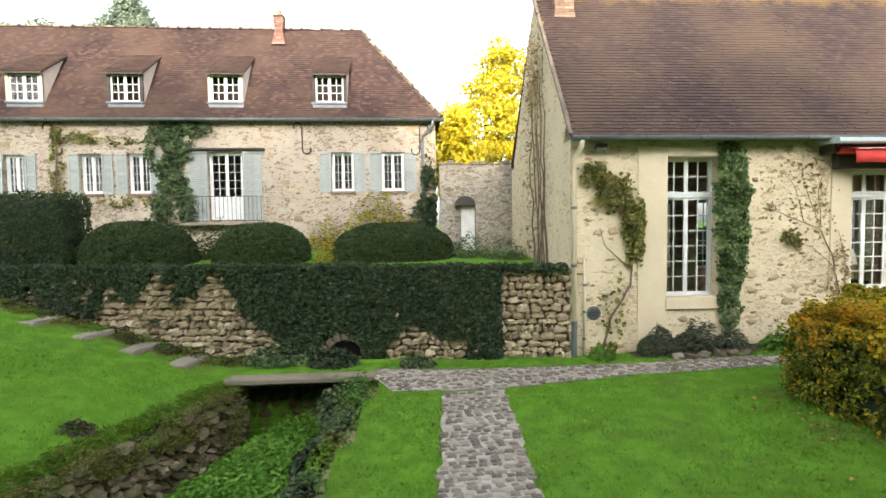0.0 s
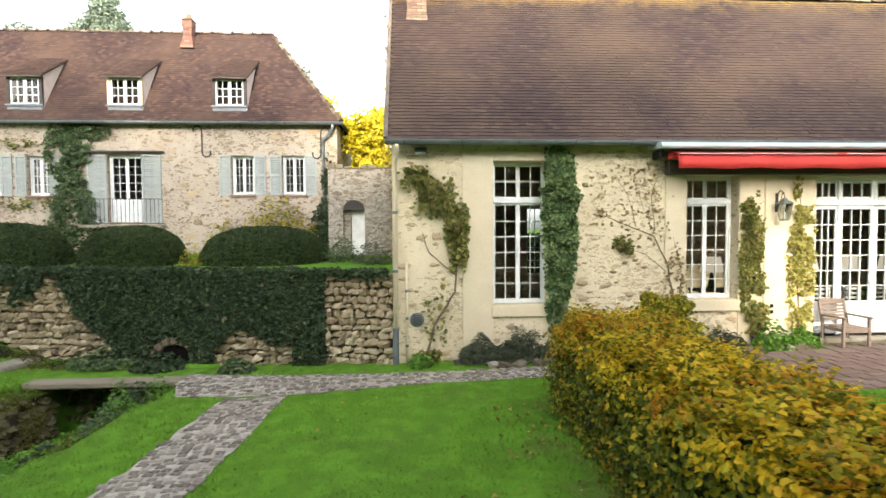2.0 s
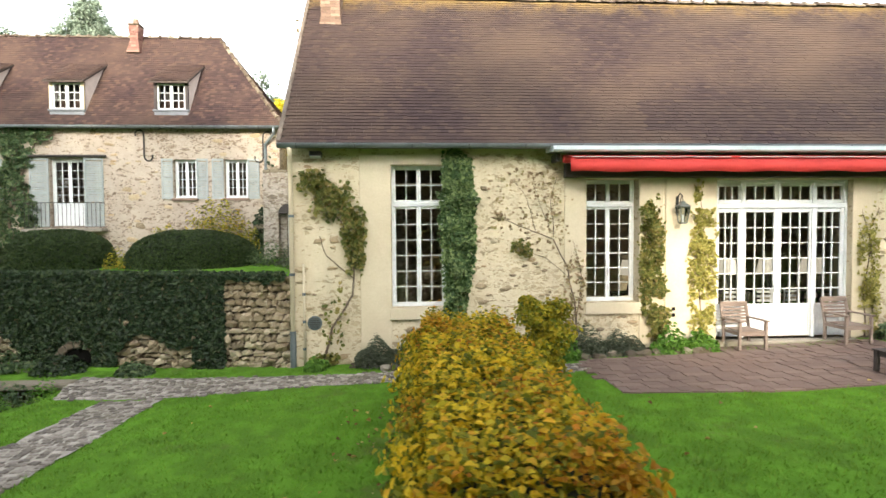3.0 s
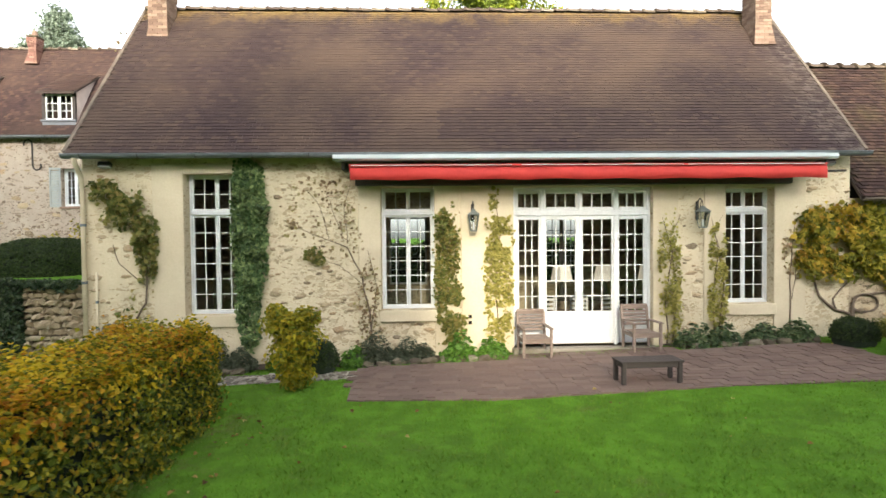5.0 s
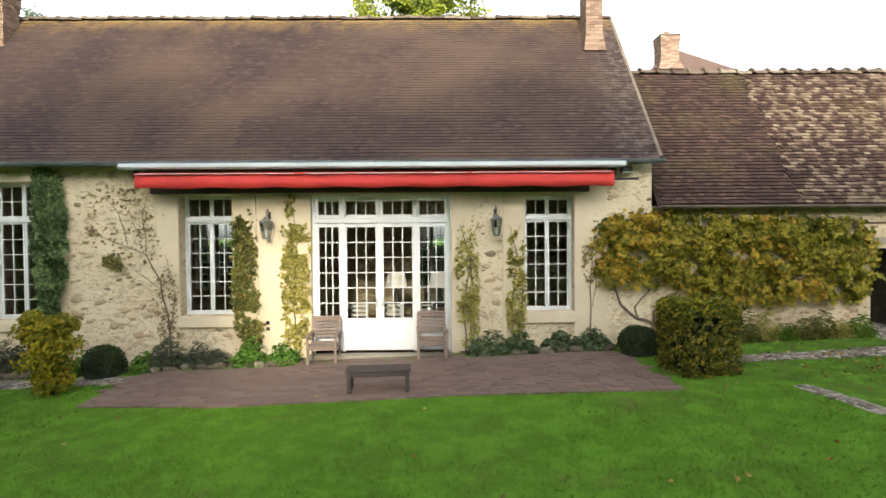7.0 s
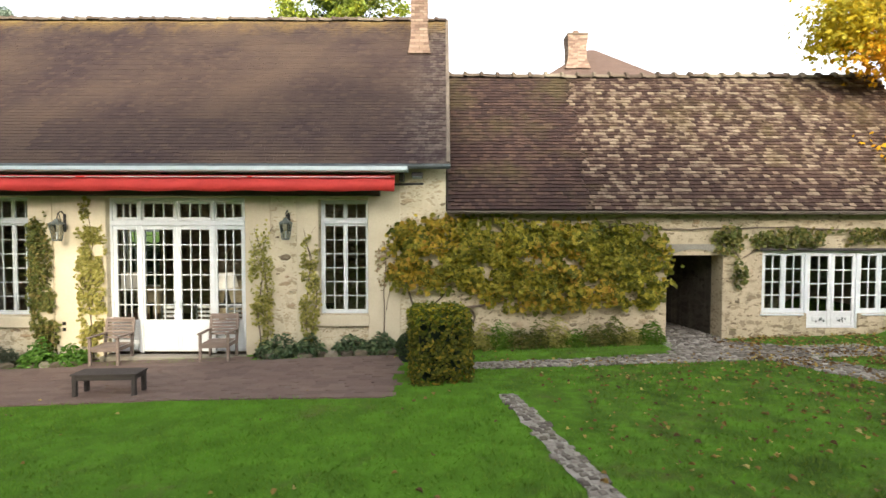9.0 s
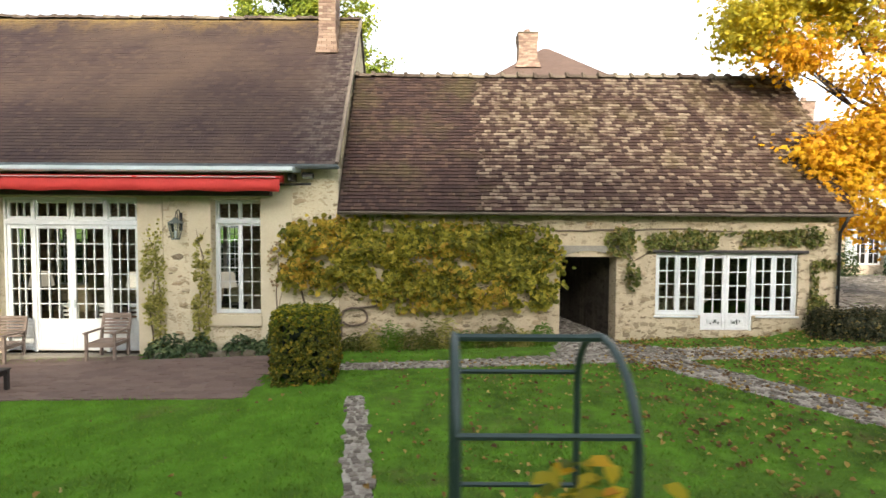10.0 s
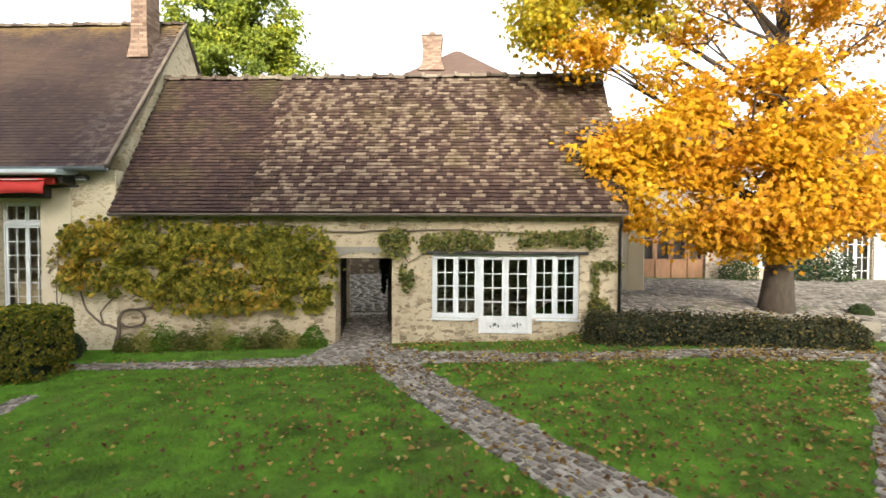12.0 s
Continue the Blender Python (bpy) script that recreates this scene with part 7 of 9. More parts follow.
dome("box_ball", "small dark clipped box ball in the bed", 19.75, 10.1, lawn_z(19.7, 10) + 0.18, 0.4, 0.38, 0.4, M["yew"], 2200, 0.04, 106, "box balls")
for i, (x, rx, zt) in enumerate(((-8.45, 1.5, 2.5), (-4.9, 1.35, 2.4), (-1.0, 1.85, 2.36))):
    dome("clipped_yew", "large dark green clipped yew mound on the garden terrace", x, 15.6, 1.25, rx, 1.2, zt - 1.25, M["yew"], 16000, 0.065, 110 + i, "yew mounds")
hedge("tall_hedge", "tall dark clipped garden hedge", -13.4, 15.6, 1.1, 6.6, 1.3, 2.2, M["yew"], M["yew"], 16000, 0.07, 115, 0, 0.1, 0.25, 0.2)
hedge("low_hedge", "low clipped dark hedge with fallen leaves caught in it", 33.75, 10.15, lawn_z(33.7, 10) - 0.1, 5.2, 0.75, 0.62, M["low_clip"], M["low_clip"], 11000, 0.06, 116, -9, 0.12, 0.2, 0.12)
dome("box_ball", "dark clipped box ball by the courtyard", 38.3, 12.4, 0.68, 0.22, 0.22, 0.26, M["yew"], 900, 0.045, 117, "box balls")
trough = thing("stone_trough", "long pale stone trough behind the low hedge", "trough", 36.2, 10.75, 0.45, rz=-8)
bm = bmesh.new()
for a, b, c, d in ((-1.0, 1.0, -0.3, -0.2), (-1.0, 1.0, 0.2, 0.3), (-1.0, -0.88, -0.2, 0.2), (0.88, 1.0, -0.2, 0.2), (-1.0, 1.0, -0.3, 0.3)):
    box(bm, a, b, c, d, 0.0, 0.42 if (c, d) != (-0.3, 0.3) else 0.2, 0.015)
part("basin", bm, M["slab"], trough)
# the leafy tip of a shrub beside the rose arch
tuft("rose_bush", "tall yellowing rose bush by the metal arch", "shrub", 23.2, 0.42, lawn_z(23, 0), 0.3, 0.26, 2.2, M["beech"], 5200, 0.055, 118, 0.7)

# ivy over the retaining wall
ivy = thing("ivy", "dark green ivy hanging over the garden wall", "climbing plant")
rng = np.random.default_rng(120)
px, pz = rng.uniform(-16, 2.9, 60000), rng.uniform(-1.0, 1.42, 60000)
keep = []
for x, z in zip(px, pz):
    w = smooth_noise((x, z, 0), 1.3, 1) * 0.5 + smooth_noise((x, z, 0), 4.0, 2) * 0.25
    if x > 1.5:
        d = (z - 1.22) * 3 + w - (x - 1.5) * 0.15
    elif x > -4.7:
        d = 0.75 + w
        if -1.15 < x < 0.75:
            d = (z + 0.2 + 0.2 * math.sin(x * 4)) * 2.5 + w * 1.3
        elif x <= -3.4:
            d = z - (0.75 - (x + 4.7) * 1.35) + w * 1.2
        if -2.5 < x < -1.7 and z < -0.35:
            d = -1
    elif x > -9:
        d = (z - 0.68) * 1.1 + w * 2.6 - (0.25 if -7.0 < x < -4.7 else 0)
    else:
        d = (z - 0.45) * 1.0 + w * 2.2 + (0.5 if -10 < x < -9 else 0)
    keep.append(d > 0)
keep = np.array(keep)
px, pz = px[keep], pz[keep]
yy = np.array([wall_y(x) for x in px]) - 0.05 - rng.uniform(0, 0.14, len(px))
link_part("leaves", leaf_mesh("leaves", np.stack([px, yy, pz], 1), np.tile([0, -1, 0.35], (len(px), 1)), 0.085, M["ivy"], 120, 0.9), ivy)
n = 9000
tx = rng.uniform(-16, 2.7, n)
ty = np.array([wall_y(x) for x in tx]) + rng.uniform(-0.12, 0.5, n)
tz = 1.3 + np.array([0.1 * smooth_noise((a, b, 0), 2.0, 4) for a, b in zip(tx, ty)]) + rng.uniform(-0.05, 0.08, n)
link_part("crest", leaf_mesh("crest", np.stack([tx, ty, tz], 1), np.tile([0, -0.3, 1.0], (n, 1)), 0.085, M["ivy"], 121, 0.9), ivy)

# climbers on the long building
climber("climbing_rose", "thin climbing rose with sparse green leaves", [(3.5, 3.35, 0.28, 0.25, 1), (3.95, 2.9, 0.42, 0.4, 2.2), (4.38, 2.35, 0.25, 0.5, 2), (4.45, 1.75, 0.18, 0.5, 1.2), (4.0, 0.3, 0.3, 0.7, 0.3), (3.75, -0.5, 0.3, 0.15, 0.5)], M["vine_green"], 1500, 0.1, 130, stems=[[(3.7, -0.65, 0.03), (3.9, 0.2, 0.025), (4.35, 0.9, 0.022), (4.42, 1.9, 0.018), (4.1, 2.5, 0.015), (3.5, 3.3, 0.01)], [(4.35, 1.3, 0.015), (3.8, 1.75, 0.01), (3.65, 2.2, 0.008)]], depth=0.22)
climber("ivy_column", "dense dark ivy column beside the tall window", [(6.64, 2.4, 0.33, 1.35, 7), (6.56, 3.55, 0.22, 0.5, 1.6), (6.82, 3.5, 0.16, 0.4, 0.8), (6.98, 2.95, 0.14, 0.25, 0.3), (6.64, 0.75, 0.24, 0.85, 2.2), (6.8, 2.1, 0.24, 0.9, 1.5)], M["ivy_fresh"], 5600, 0.09, 131, depth=0.24, gap=-0.3, clump=1.5)
climber("bare_creeper", "nearly bare creeper with a few reddish leaves", [(8.2, 2.9, 0.85, 0.7, 3), (8.6, 2.3, 0.6, 0.4, 1), (9.25, 1.0, 0.25, 0.8, 2.2), (9.3, 0.3, 0.3, 0.5, 1.6)], M["vine_red"], 620, 0.075, 132, gap=0.1, stems=[[(9.35, -0.5, 0.022), (9.3, 0.6, 0.019), (9.1, 1.5, 0.015), (8.8, 2.1, 0.012), (8.2, 2.35, 0.008), (7.4, 2.6, 0.005)], [(8.8, 2.2, 0.009), (8.75, 3.0, 0.006), (8.9, 3.6, 0.004)], [(8.4, 2.3, 0.008), (8.2, 3.0, 0.005), (7.9, 3.4, 0.004)], [(9.2, 1.2, 0.008), (8.6, 1.7, 0.006), (8.0, 1.85, 0.004)], [(8.7, 2.4, 0.007), (8.35, 3.3, 0.004)], [(9.32, 0.2, 0.012), (9.45, 1.2, 0.008), (9.2, 2.2, 0.005)]])
climber("climbing_plant", "small yellow-green tuft on the rubble wall", [(8.05, 1.92, 0.2, 0.16, 1.0), (8.2, 1.8, 0.12, 0.12, 0.4)], M["vine_green"], 130, 0.085, 138, depth=0.16)
climber("climbing_plant", "leafy green climber on the pilaster", [(11.05, 1.4, 0.28, 1.35, 4), (11.1, 0.4, 0.3, 0.6, 2), (10.95, 2.5, 0.18, 0.4, 0.6)], M["vine_green"], 2400, 0.08, 133, depth=0.16)
climber("climbing_plant", "sunlit yellow-green climber beside the garden door", [(12.2, 1.3, 0.3, 1.4, 4), (12.25, 2.2, 0.28, 0.5, 1.5), (12.1, 3.1, 0.1, 0.35, 0.25)], M["vine_yellow"], 1800, 0.08, 134, depth=0.14, gap=0.0, stems=[[(12.2, -0.3, 0.018), (12.15, 1.2, 0.014), (12.25, 2.4, 0.01), (12.1, 3.3, 0.005)]])
climber("climbing_plant", "thin climber beside the garden door", [(16.15, 1.5, 0.26, 1.15, 3), (16.2, 0.5, 0.2, 0.7, 1.5)], M["vine_yellow"], 1000, 0.075, 135, depth=0.13, gap=0.05, stems=[[(16.1, -0.3, 0.018), (16.05, 0.8, 0.014), (16.2, 1.9, 0.011), (15.95, 2.8, 0.006)], [(16.2, -0.3, 0.015), (16.3, 1.0, 0.012), (16.15, 2.2, 0.009), (16.4, 2.75, 0.005)], [(16.15, 1.7, 0.008), (15.9, 2.3, 0.006), (15.85, 2.6, 0.004)]])
climber("climbing_plant", "thin climber on the pilaster", [(17.25, 1.3, 0.22, 1.2, 3), (17.3, 2.2, 0.18, 0.4, 1)], M["vine_yellow"], 950, 0.075, 136, depth=0.13, gap=0.05, stems=[[(17.2, -0.3, 0.02), (17.15, 0.9, 0.015), (17.3, 2.0, 0.01), (17.1, 2.8, 0.005)], [(17.25, -0.3, 0.014), (17.4, 1.2, 0.011), (17.2, 2.4, 0.007), (17.45, 2.8, 0.004)]])
climber("bare_creeper", "bare climbing stems on the corner jamb", [(19.05, 2.0, 0.25, 0.8, 1)], M["vine_red"], 160, 0.07, 137, stems=[[(19.0, -0.2, 0.02), (18.95, 1.2, 0.014), (19.1, 2.6, 0.008)], [(19.0, 0.8, 0.01), (19.2, 2.0, 0.006)]])

# the great vine on the low building
LOOP = [(20.76 + 0.31 * math.cos(radians(v)), 0.68 + 0.2 * math.sin(radians(v)), 0.026) for v in range(215, 520, 20)]
vine = climber("grape_vine", "broad old grape vine turning yellow on the wall", [(20.75, 2.1, 1.5, 0.78, 5), (23.0, 2.1, 1.6, 0.72, 5), (24.6, 1.95, 0.9, 0.75, 2.8), (22.4, 1.2, 1.3, 0.4, 1.2), (19.55, 2.05, 0.5, 0.75, 1.3), (24.8, 1.3, 0.6, 0.42, 1.1), (23.4, 1.3, 0.9, 0.4, 0.8)], M["vine"], 12500, 0.125, 140, y=MY0 + 0.02, depth=0.32, gap=0.0, clump=1.5, stems=[[(20.4, -0.15, 0.06), (20.41, 0.1, 0.055), (20.45, 0.3, 0.05), (20.47, 0.5, 0.042), (20.45, 0.66, 0.036), (20.52, 0.8, 0.032)] + LOOP[::-1][2:9], LOOP, [(20.9, 0.87, 0.026), (21.25, 0.92, 0.026), (21.6, 1.06, 0.024), (22.1, 1.1, 0.024), (22.6, 1.24, 0.02), (23.3, 1.28, 0.016), (24.4, 1.5, 0.01)], [(20.44, 0.42, 0.036), (20.25, 0.5, 0.032), (20.05, 0.53, 0.03), (19.85, 0.66, 0.028), (19.66, 0.86, 0.026), (19.56, 1.15, 0.024), (19.5, 1.5, 0.02), (19.25, 2.2, 0.014)], [(20.08, 0.54, 0.022), (20.0, 0.78, 0.02), (20.2, 1.0, 0.018), (20.4, 1.25, 0.014)]])
climber("grape_vine", "trailing vine over the passage and window", [(23.8, 2.72, 1.6, 0.12, 0.9), (26.95, 2.45, 0.35, 0.32, 1.3), (27.2, 1.75, 0.18, 0.4, 0.6), (28.3, 2.5, 0.9, 0.22, 2.2), (29.9, 2.55, 0.9, 0.18, 1.5), (31.2, 2.6, 0.5, 0.22, 0.8)], M["vine_green"], 1500, 0.1, 141, y=MY0 + 0.02, depth=0.2, gap=0.14, clump=1.4, stems=[[(23.0, 2.5, 0.02), (24.3, 2.85, 0.02), (25.5, 2.7, 0.02), (27.0, 2.72, 0.02), (28.5, 2.75, 0.018), (30.2, 2.65, 0.015), (31.4, 2.8, 0.01)], [(27.0, 2.6, 0.015), (27.25, 2.0, 0.012), (27.5, 2.15, 0.012), (28.2, 2.4, 0.01)]])
climber("climbing_plant", "small green climber at the outbuilding corner", [(31.55, 0.95, 0.25, 0.28, 2), (31.45, 1.55, 0.1, 0.5, 0.8), (31.8, 1.95, 0.25, 0.12, 0.6)], M["vine_green"], 520, 0.085, 142, y=MY0 + 0.02, depth=0.12)

# climbers on the old house
climber("ivy_column", "dark ivy climbing the old house wall", [(-9.3, 5.2, 0.75, 0.95, 4), (-9.2, 3.8, 0.55, 1.3, 2.6), (-9.5, 2.6, 0.6, 0.9, 2), (-8.5, 5.9, 0.7, 0.3, 1), (-8.7, 2.8, 0.4, 0.7, 0.8)], M["ivy_light"], 4300, 0.12, 143, y=HY0, depth=0.22, gap=0.08, stems=[[(-9.2, 1.3, 0.06), (-9.4, 3.0, 0.05), (-8.9, 4.5, 0.04), (-8.2, 6.0, 0.02)]])
climber("climbing_plant", "straggling creeper between the upper windows", [(-13.2, 4.6, 0.25, 1.5, 2), (-12.6, 5.6, 0.7, 0.2, 1), (-11.2, 5.5, 0.9, 0.15, 0.5), (-13.0, 2.8, 0.5, 0.7, 1), (-10.8, 3.3, 1.2, 0.2, 0.7)], M["vine_green"], 800, 0.11, 144, y=HY0, depth=0.15, gap=0.1, stems=[[(-13.1, 1.3, 0.05), (-13.3, 3.4, 0.04), (-13.2, 5.4, 0.03), (-12.2, 5.7, 0.02)]])
climber("ivy_column", "ivy and climbing stems on the house corner", [(0.25, 3.2, 0.28, 1.5, 3), (-0.1, 2.2, 0.3, 0.9, 1)], M["ivy"], 2100, 0.12, 145, y=HY0, depth=0.3)
tuft("wall_shrub", "yellowing shrub against the old house", "shrub", -1.6, 19.1, 1.4, 1.5, 0.5, 2.1, M["vine"], 2600, 0.12, 146)
tuft("wall_shrub", "small fading shrub against the old house", "shrub", -3.6, 19.2, 1.4, 0.7, 0.4, 1.2, M["vine"], 700, 0.11, 147)
tuft("garden_shrub", "leafy shrubs between the yew mounds", "shrub", -6.6, 16.8, 1.2, 0.9, 0.6, 1.2, M["yew"], 1800, 0.09, 148)
tuft("garden_shrub", "grey-green shrub by the gateway", "shrub", 1.2, 15.4, 1.25, 0.75, 0.6, 0.75, M["ivy_light"], 1500, 0.07, 149)
tuft("garden_shrub", "pale flowering shrub by the gateway", "shrub", 2.3, 14.6, 1.2, 0.6, 0.5, 0.75, M["lavender"], 900, 0.07, 150)
tuft("garden_shrub", "pale shrub above the wall", "shrub", -2.9, 15.0, 1.25, 0.4, 0.4, 0.6, M["vine"], 500, 0.07, 151)

# bare vines on the gable end
gv = thing("gable_creeper", "bare brown creeper stems on the gable wall", "climbing plant")
rnd = random.Random(155)
for i in range(6):
    y0 = 12.7 + i * 0.26
    bm = bmesh.new()
    pts = [(MX0 - 0.04, y0, 1.1)]
    for k in range(9):
        pts.append((MX0 - 0.05, y0 + rnd.uniform(-0.25, 0.25) + 0.06 * k, 1.1 + (k + 1) * rnd.uniform(0.55, 0.68)))
    tube(bm, pts, [0.03 - 0.0025 * k for k in range(10)], 5)
    part("stem", bm, M["vine_bark"], gv)
rng = np.random.default_rng(156)
n = 520
p = np.stack([MX0 - 0.05 - rng.uniform(0, 0.2, n), rng.normal(13.9, 0.55, n), np.where(rng.uniform(0, 1, n) < 0.6, rng.normal(6.3, 0.7, n), rng.uniform(1.3, 6.0, n))], 1)
link_part("leaves", leaf_mesh("leaves", p, np.tile([-1, 0, 0.2], (n, 1)), 0.1, M["vine_red"], 156), gv)


# ---- beds, herbs, lavender, edging stones ----
def edging(x0, x1, y, seed, step=0.32):
    rnd = random.Random(seed)
    x = x0
    while x < x1:
        w = step * rnd.uniform(0.6, 1.2)
        s = tagged(new("edging_stone", stone_mesh("edging_stone", rnd, M["stone_dark"])), "rough brown stone edging the flower bed", "stone", "bed edging stones")
        s.matrix_basis = pose(x, y + rnd.uniform(-0.06, 0.06), lawn_z(x, y) + 0.04, rnd.uniform(-8, 8), rnd.uniform(-8, 8), rnd.uniform(-20, 20)) @ Matrix.Diagonal((w, 0.2, 0.17, 1))
        x += w + rnd.uniform(0, 0.06)


def bed(name, pts):
    b = thing(name, "strip of dark soil along the house wall", "flower bed", kind="structure")
    bm = bmesh.new()
    bm.faces.new([bm.verts.new((x, y, lawn_z(x, y) + 0.03)) for x, y in pts])
    part("soil", bm, M["soil"], b)


bed("bed_1", [(4.3, 10.98), (4.3, 10.55), (6.6, 10.5), (9.0, 10.35), (12.3, 10.6), (12.5, 10.98)])
bed("bed_2", [(15.9, 10.98), (16.1, 10.6), (19.4, 10.55), (19.6, 10.98)])
edging(5.1, 6.7, 10.28, 1)
edging(8.9, 12.4, 10.42, 2)
edging(16.3, 19.4, 10.55, 3)
for i, (x, y, rx, h, mat, n) in enumerate(((4.9, 10.7, 0.5, 0.6, "lavender", 1500), (5.8, 10.75, 0.55, 0.65, "lavender", 1600), (6.5, 10.6, 0.4, 0.45, "lavender", 900), (9.4, 10.6, 0.6, 0.5, "lavender", 1500), (10.2, 10.65, 0.55, 0.4, "lavender", 1300))):
    tuft("lavender", "grey-green lavender clump in the bed", "shrub", x, y, lawn_z(x, y), rx, 0.32, h * 1.1, M[mat], int(n * 1.5), 0.085, 160 + i, 0.3, 1.0, "lavender clumps")
for i, (x, y, rx, h) in enumerate(((11.3, 10.55, 0.45, 0.5), (12.0, 10.6, 0.35, 0.4), (9.0, 10.5, 0.3, 0.45), (16.6, 10.65, 0.5, 0.5), (17.3, 10.7, 0.4, 0.42), (18.3, 10.75, 0.5, 0.42), (18.95, 10.7, 0.45, 0.45), (7.6, 10.55, 0.5, 0.4), (3.6, 10.7, 0.25, 0.25))):
    tuft("bedding_plant", "fresh green leafy plant at the wall foot", "plant", x, y, lawn_z(x, y), rx, 0.3, h, M["herb"] if i < 3 or i > 6 else M["ivy_light"], 520, 0.1, 170 + i, 0.75, 0.9, "bedding plants")
for i in range(11):
    x = 20.8 + i * 0.43
    tuft("dry_perennial", "faded grassy perennial at the wall foot", "plant", x, 10.75, lawn_z(x, 10.7), 0.34, 0.2, 0.42 + 0.12 * (i % 3), M[("moss", "vine_yellow", "grass_tuft", "vine_green")[i % 4]], 420, 0.13, 180 + i, 0.2, 0.8, "faded perennials")
# cress and weeds in the ditch
rng = np.random.default_rng(190)
n = 22000
yy = rng.uniform(0.5, 10.9, n)
xl, xr = np.array([ditch_l(v) for v in yy]), np.array([ditch_r(v) for v in yy])
xx = xl + 0.5 + (xr - xl - 0.6) * rng.uniform(0.12, 1, n)
zz = -2.05 + 0.25 * rng.uniform(0, 1, n) + 0.12 * np.array([smooth_noise((a, b, 0), 1.5, 3) for a, b in zip(xx, yy)]) + 0.25 * np.clip((xx - xl) / (xr - xl), 0, 1)
cress = tagged(new("watercress", leaf_mesh("watercress", np.stack([xx, yy, zz], 1), np.tile([0, 0, 1.0], (n, 1)), 0.085, M["cress"], 190, 0.8)), "bright green watercress filling the ditch bottom", "plants", kind="stuff")
for i, (x, y, z, r, h, mat) in enumerate(((-1.9, 9.6, -1.4, 0.45, 0.75, "ivy_light"), (-1.75, 8.7, -1.35, 0.4, 0.6, "ivy_light"), (-2.0, 7.6, -1.4, 0.4, 0.5, "ivy"), (-5.75, 8.1, -1.0, 0.4, 0.36, "bramble"), (-6.1, 6.6, -1.2, 0.4, 0.34, "bramble"), (-5.0, 9.3, -1.2, 0.3, 0.3, "moss"), (-1.9, 6.4, -1.3, 0.4, 0.45, "ivy_light"), (-2.3, 11.6, -0.85, 0.6, 0.4, "ivy"), (-3.6, 11.9, -0.8, 0.8, 0.4, "ivy_light"), (-0.4, 11.1, -0.8, 0.4, 0.25, "ivy_light"))):
    tuft("ditch_plant", "leafy weeds on the ditch bank", "plant", x, y, z, r, r * 0.8, h, M[mat], 650, 0.09, 200 + i, 0.8, 0.7, "weeds by the ditch")

for i in range(15):
    y = 10.0 - i * 0.55
    tuft("ditch_plant", "leafy weeds on the lawn edge of the ditch", "plant", ditch_r(y) - 0.12, y, -1.15, 0.28, 0.4, (0.55 if i < 4 else 0.22) + 0.08 * (i % 3), M[("herb", "ivy_light", "herb", "ivy_light")[i % 4] if i < 4 else ("moss", "grass_tuft", "herb", "ivy")[i % 4]], 420, 0.07, 240 + i, 0.6, 0.9, "weeds by the ditch")
for i in range(17):
    y = 10.3 - i * 0.5
    tuft("moss_tuft", "mossy tuft hanging over the ditch wall", "plant", ditch_l(y) + 0.1, y, -0.98 - 0.25 * (i % 3) * 0.6, 0.34, 0.34, 0.26 + 0.05 * (i % 4), M[("grass_tuft", "moss", "moss", "herb")[i % 4]], 300, 0.05, 260 + i, 0.5, 0.6, "mossy tufts")
# low brown weeds along the foot of the garden wall
for i in range(24):
    x = -10.6 + i * 0.31
    y = wall_y(x) - 0.22 - 0.2 * (i % 3)
    tuft("wall_weeds", "low brownish weeds at the foot of the garden wall", "plant", x, y, ground_z(x, y) - 0.03, 0.36, 0.26, 0.12 + 0.05 * (i % 3), M[("moss", "bramble", "moss", "herb", "bramble")[i % 5]], 300, 0.07, 300 + i, 0.4, 0.5, "weeds by the garden wall")
# moss in patches over the ditch wall
rng = np.random.default_rng(290)
ps = []
for y, z in zip(rng.uniform(0.5, 10.6, 26000), rng.uniform(-2.0, -0.8, 26000)):
    w = smooth_noise((y, z * 1.6, 0), 1.5, 4) + 0.5 * smooth_noise((y, z, 0), 5.0, 6) + 0.5 * (z + 1.3)
    if w > 0.06:
        ps.append((ditch_l(y) + 0.33 + rng.normal(0, 0.04), y, z))
link_part("moss", leaf_mesh("moss", ps, np.tile([0.7, -0.2, 0.7], (len(ps), 1)), 0.042, M["moss"], 291, 0.6), ditch)


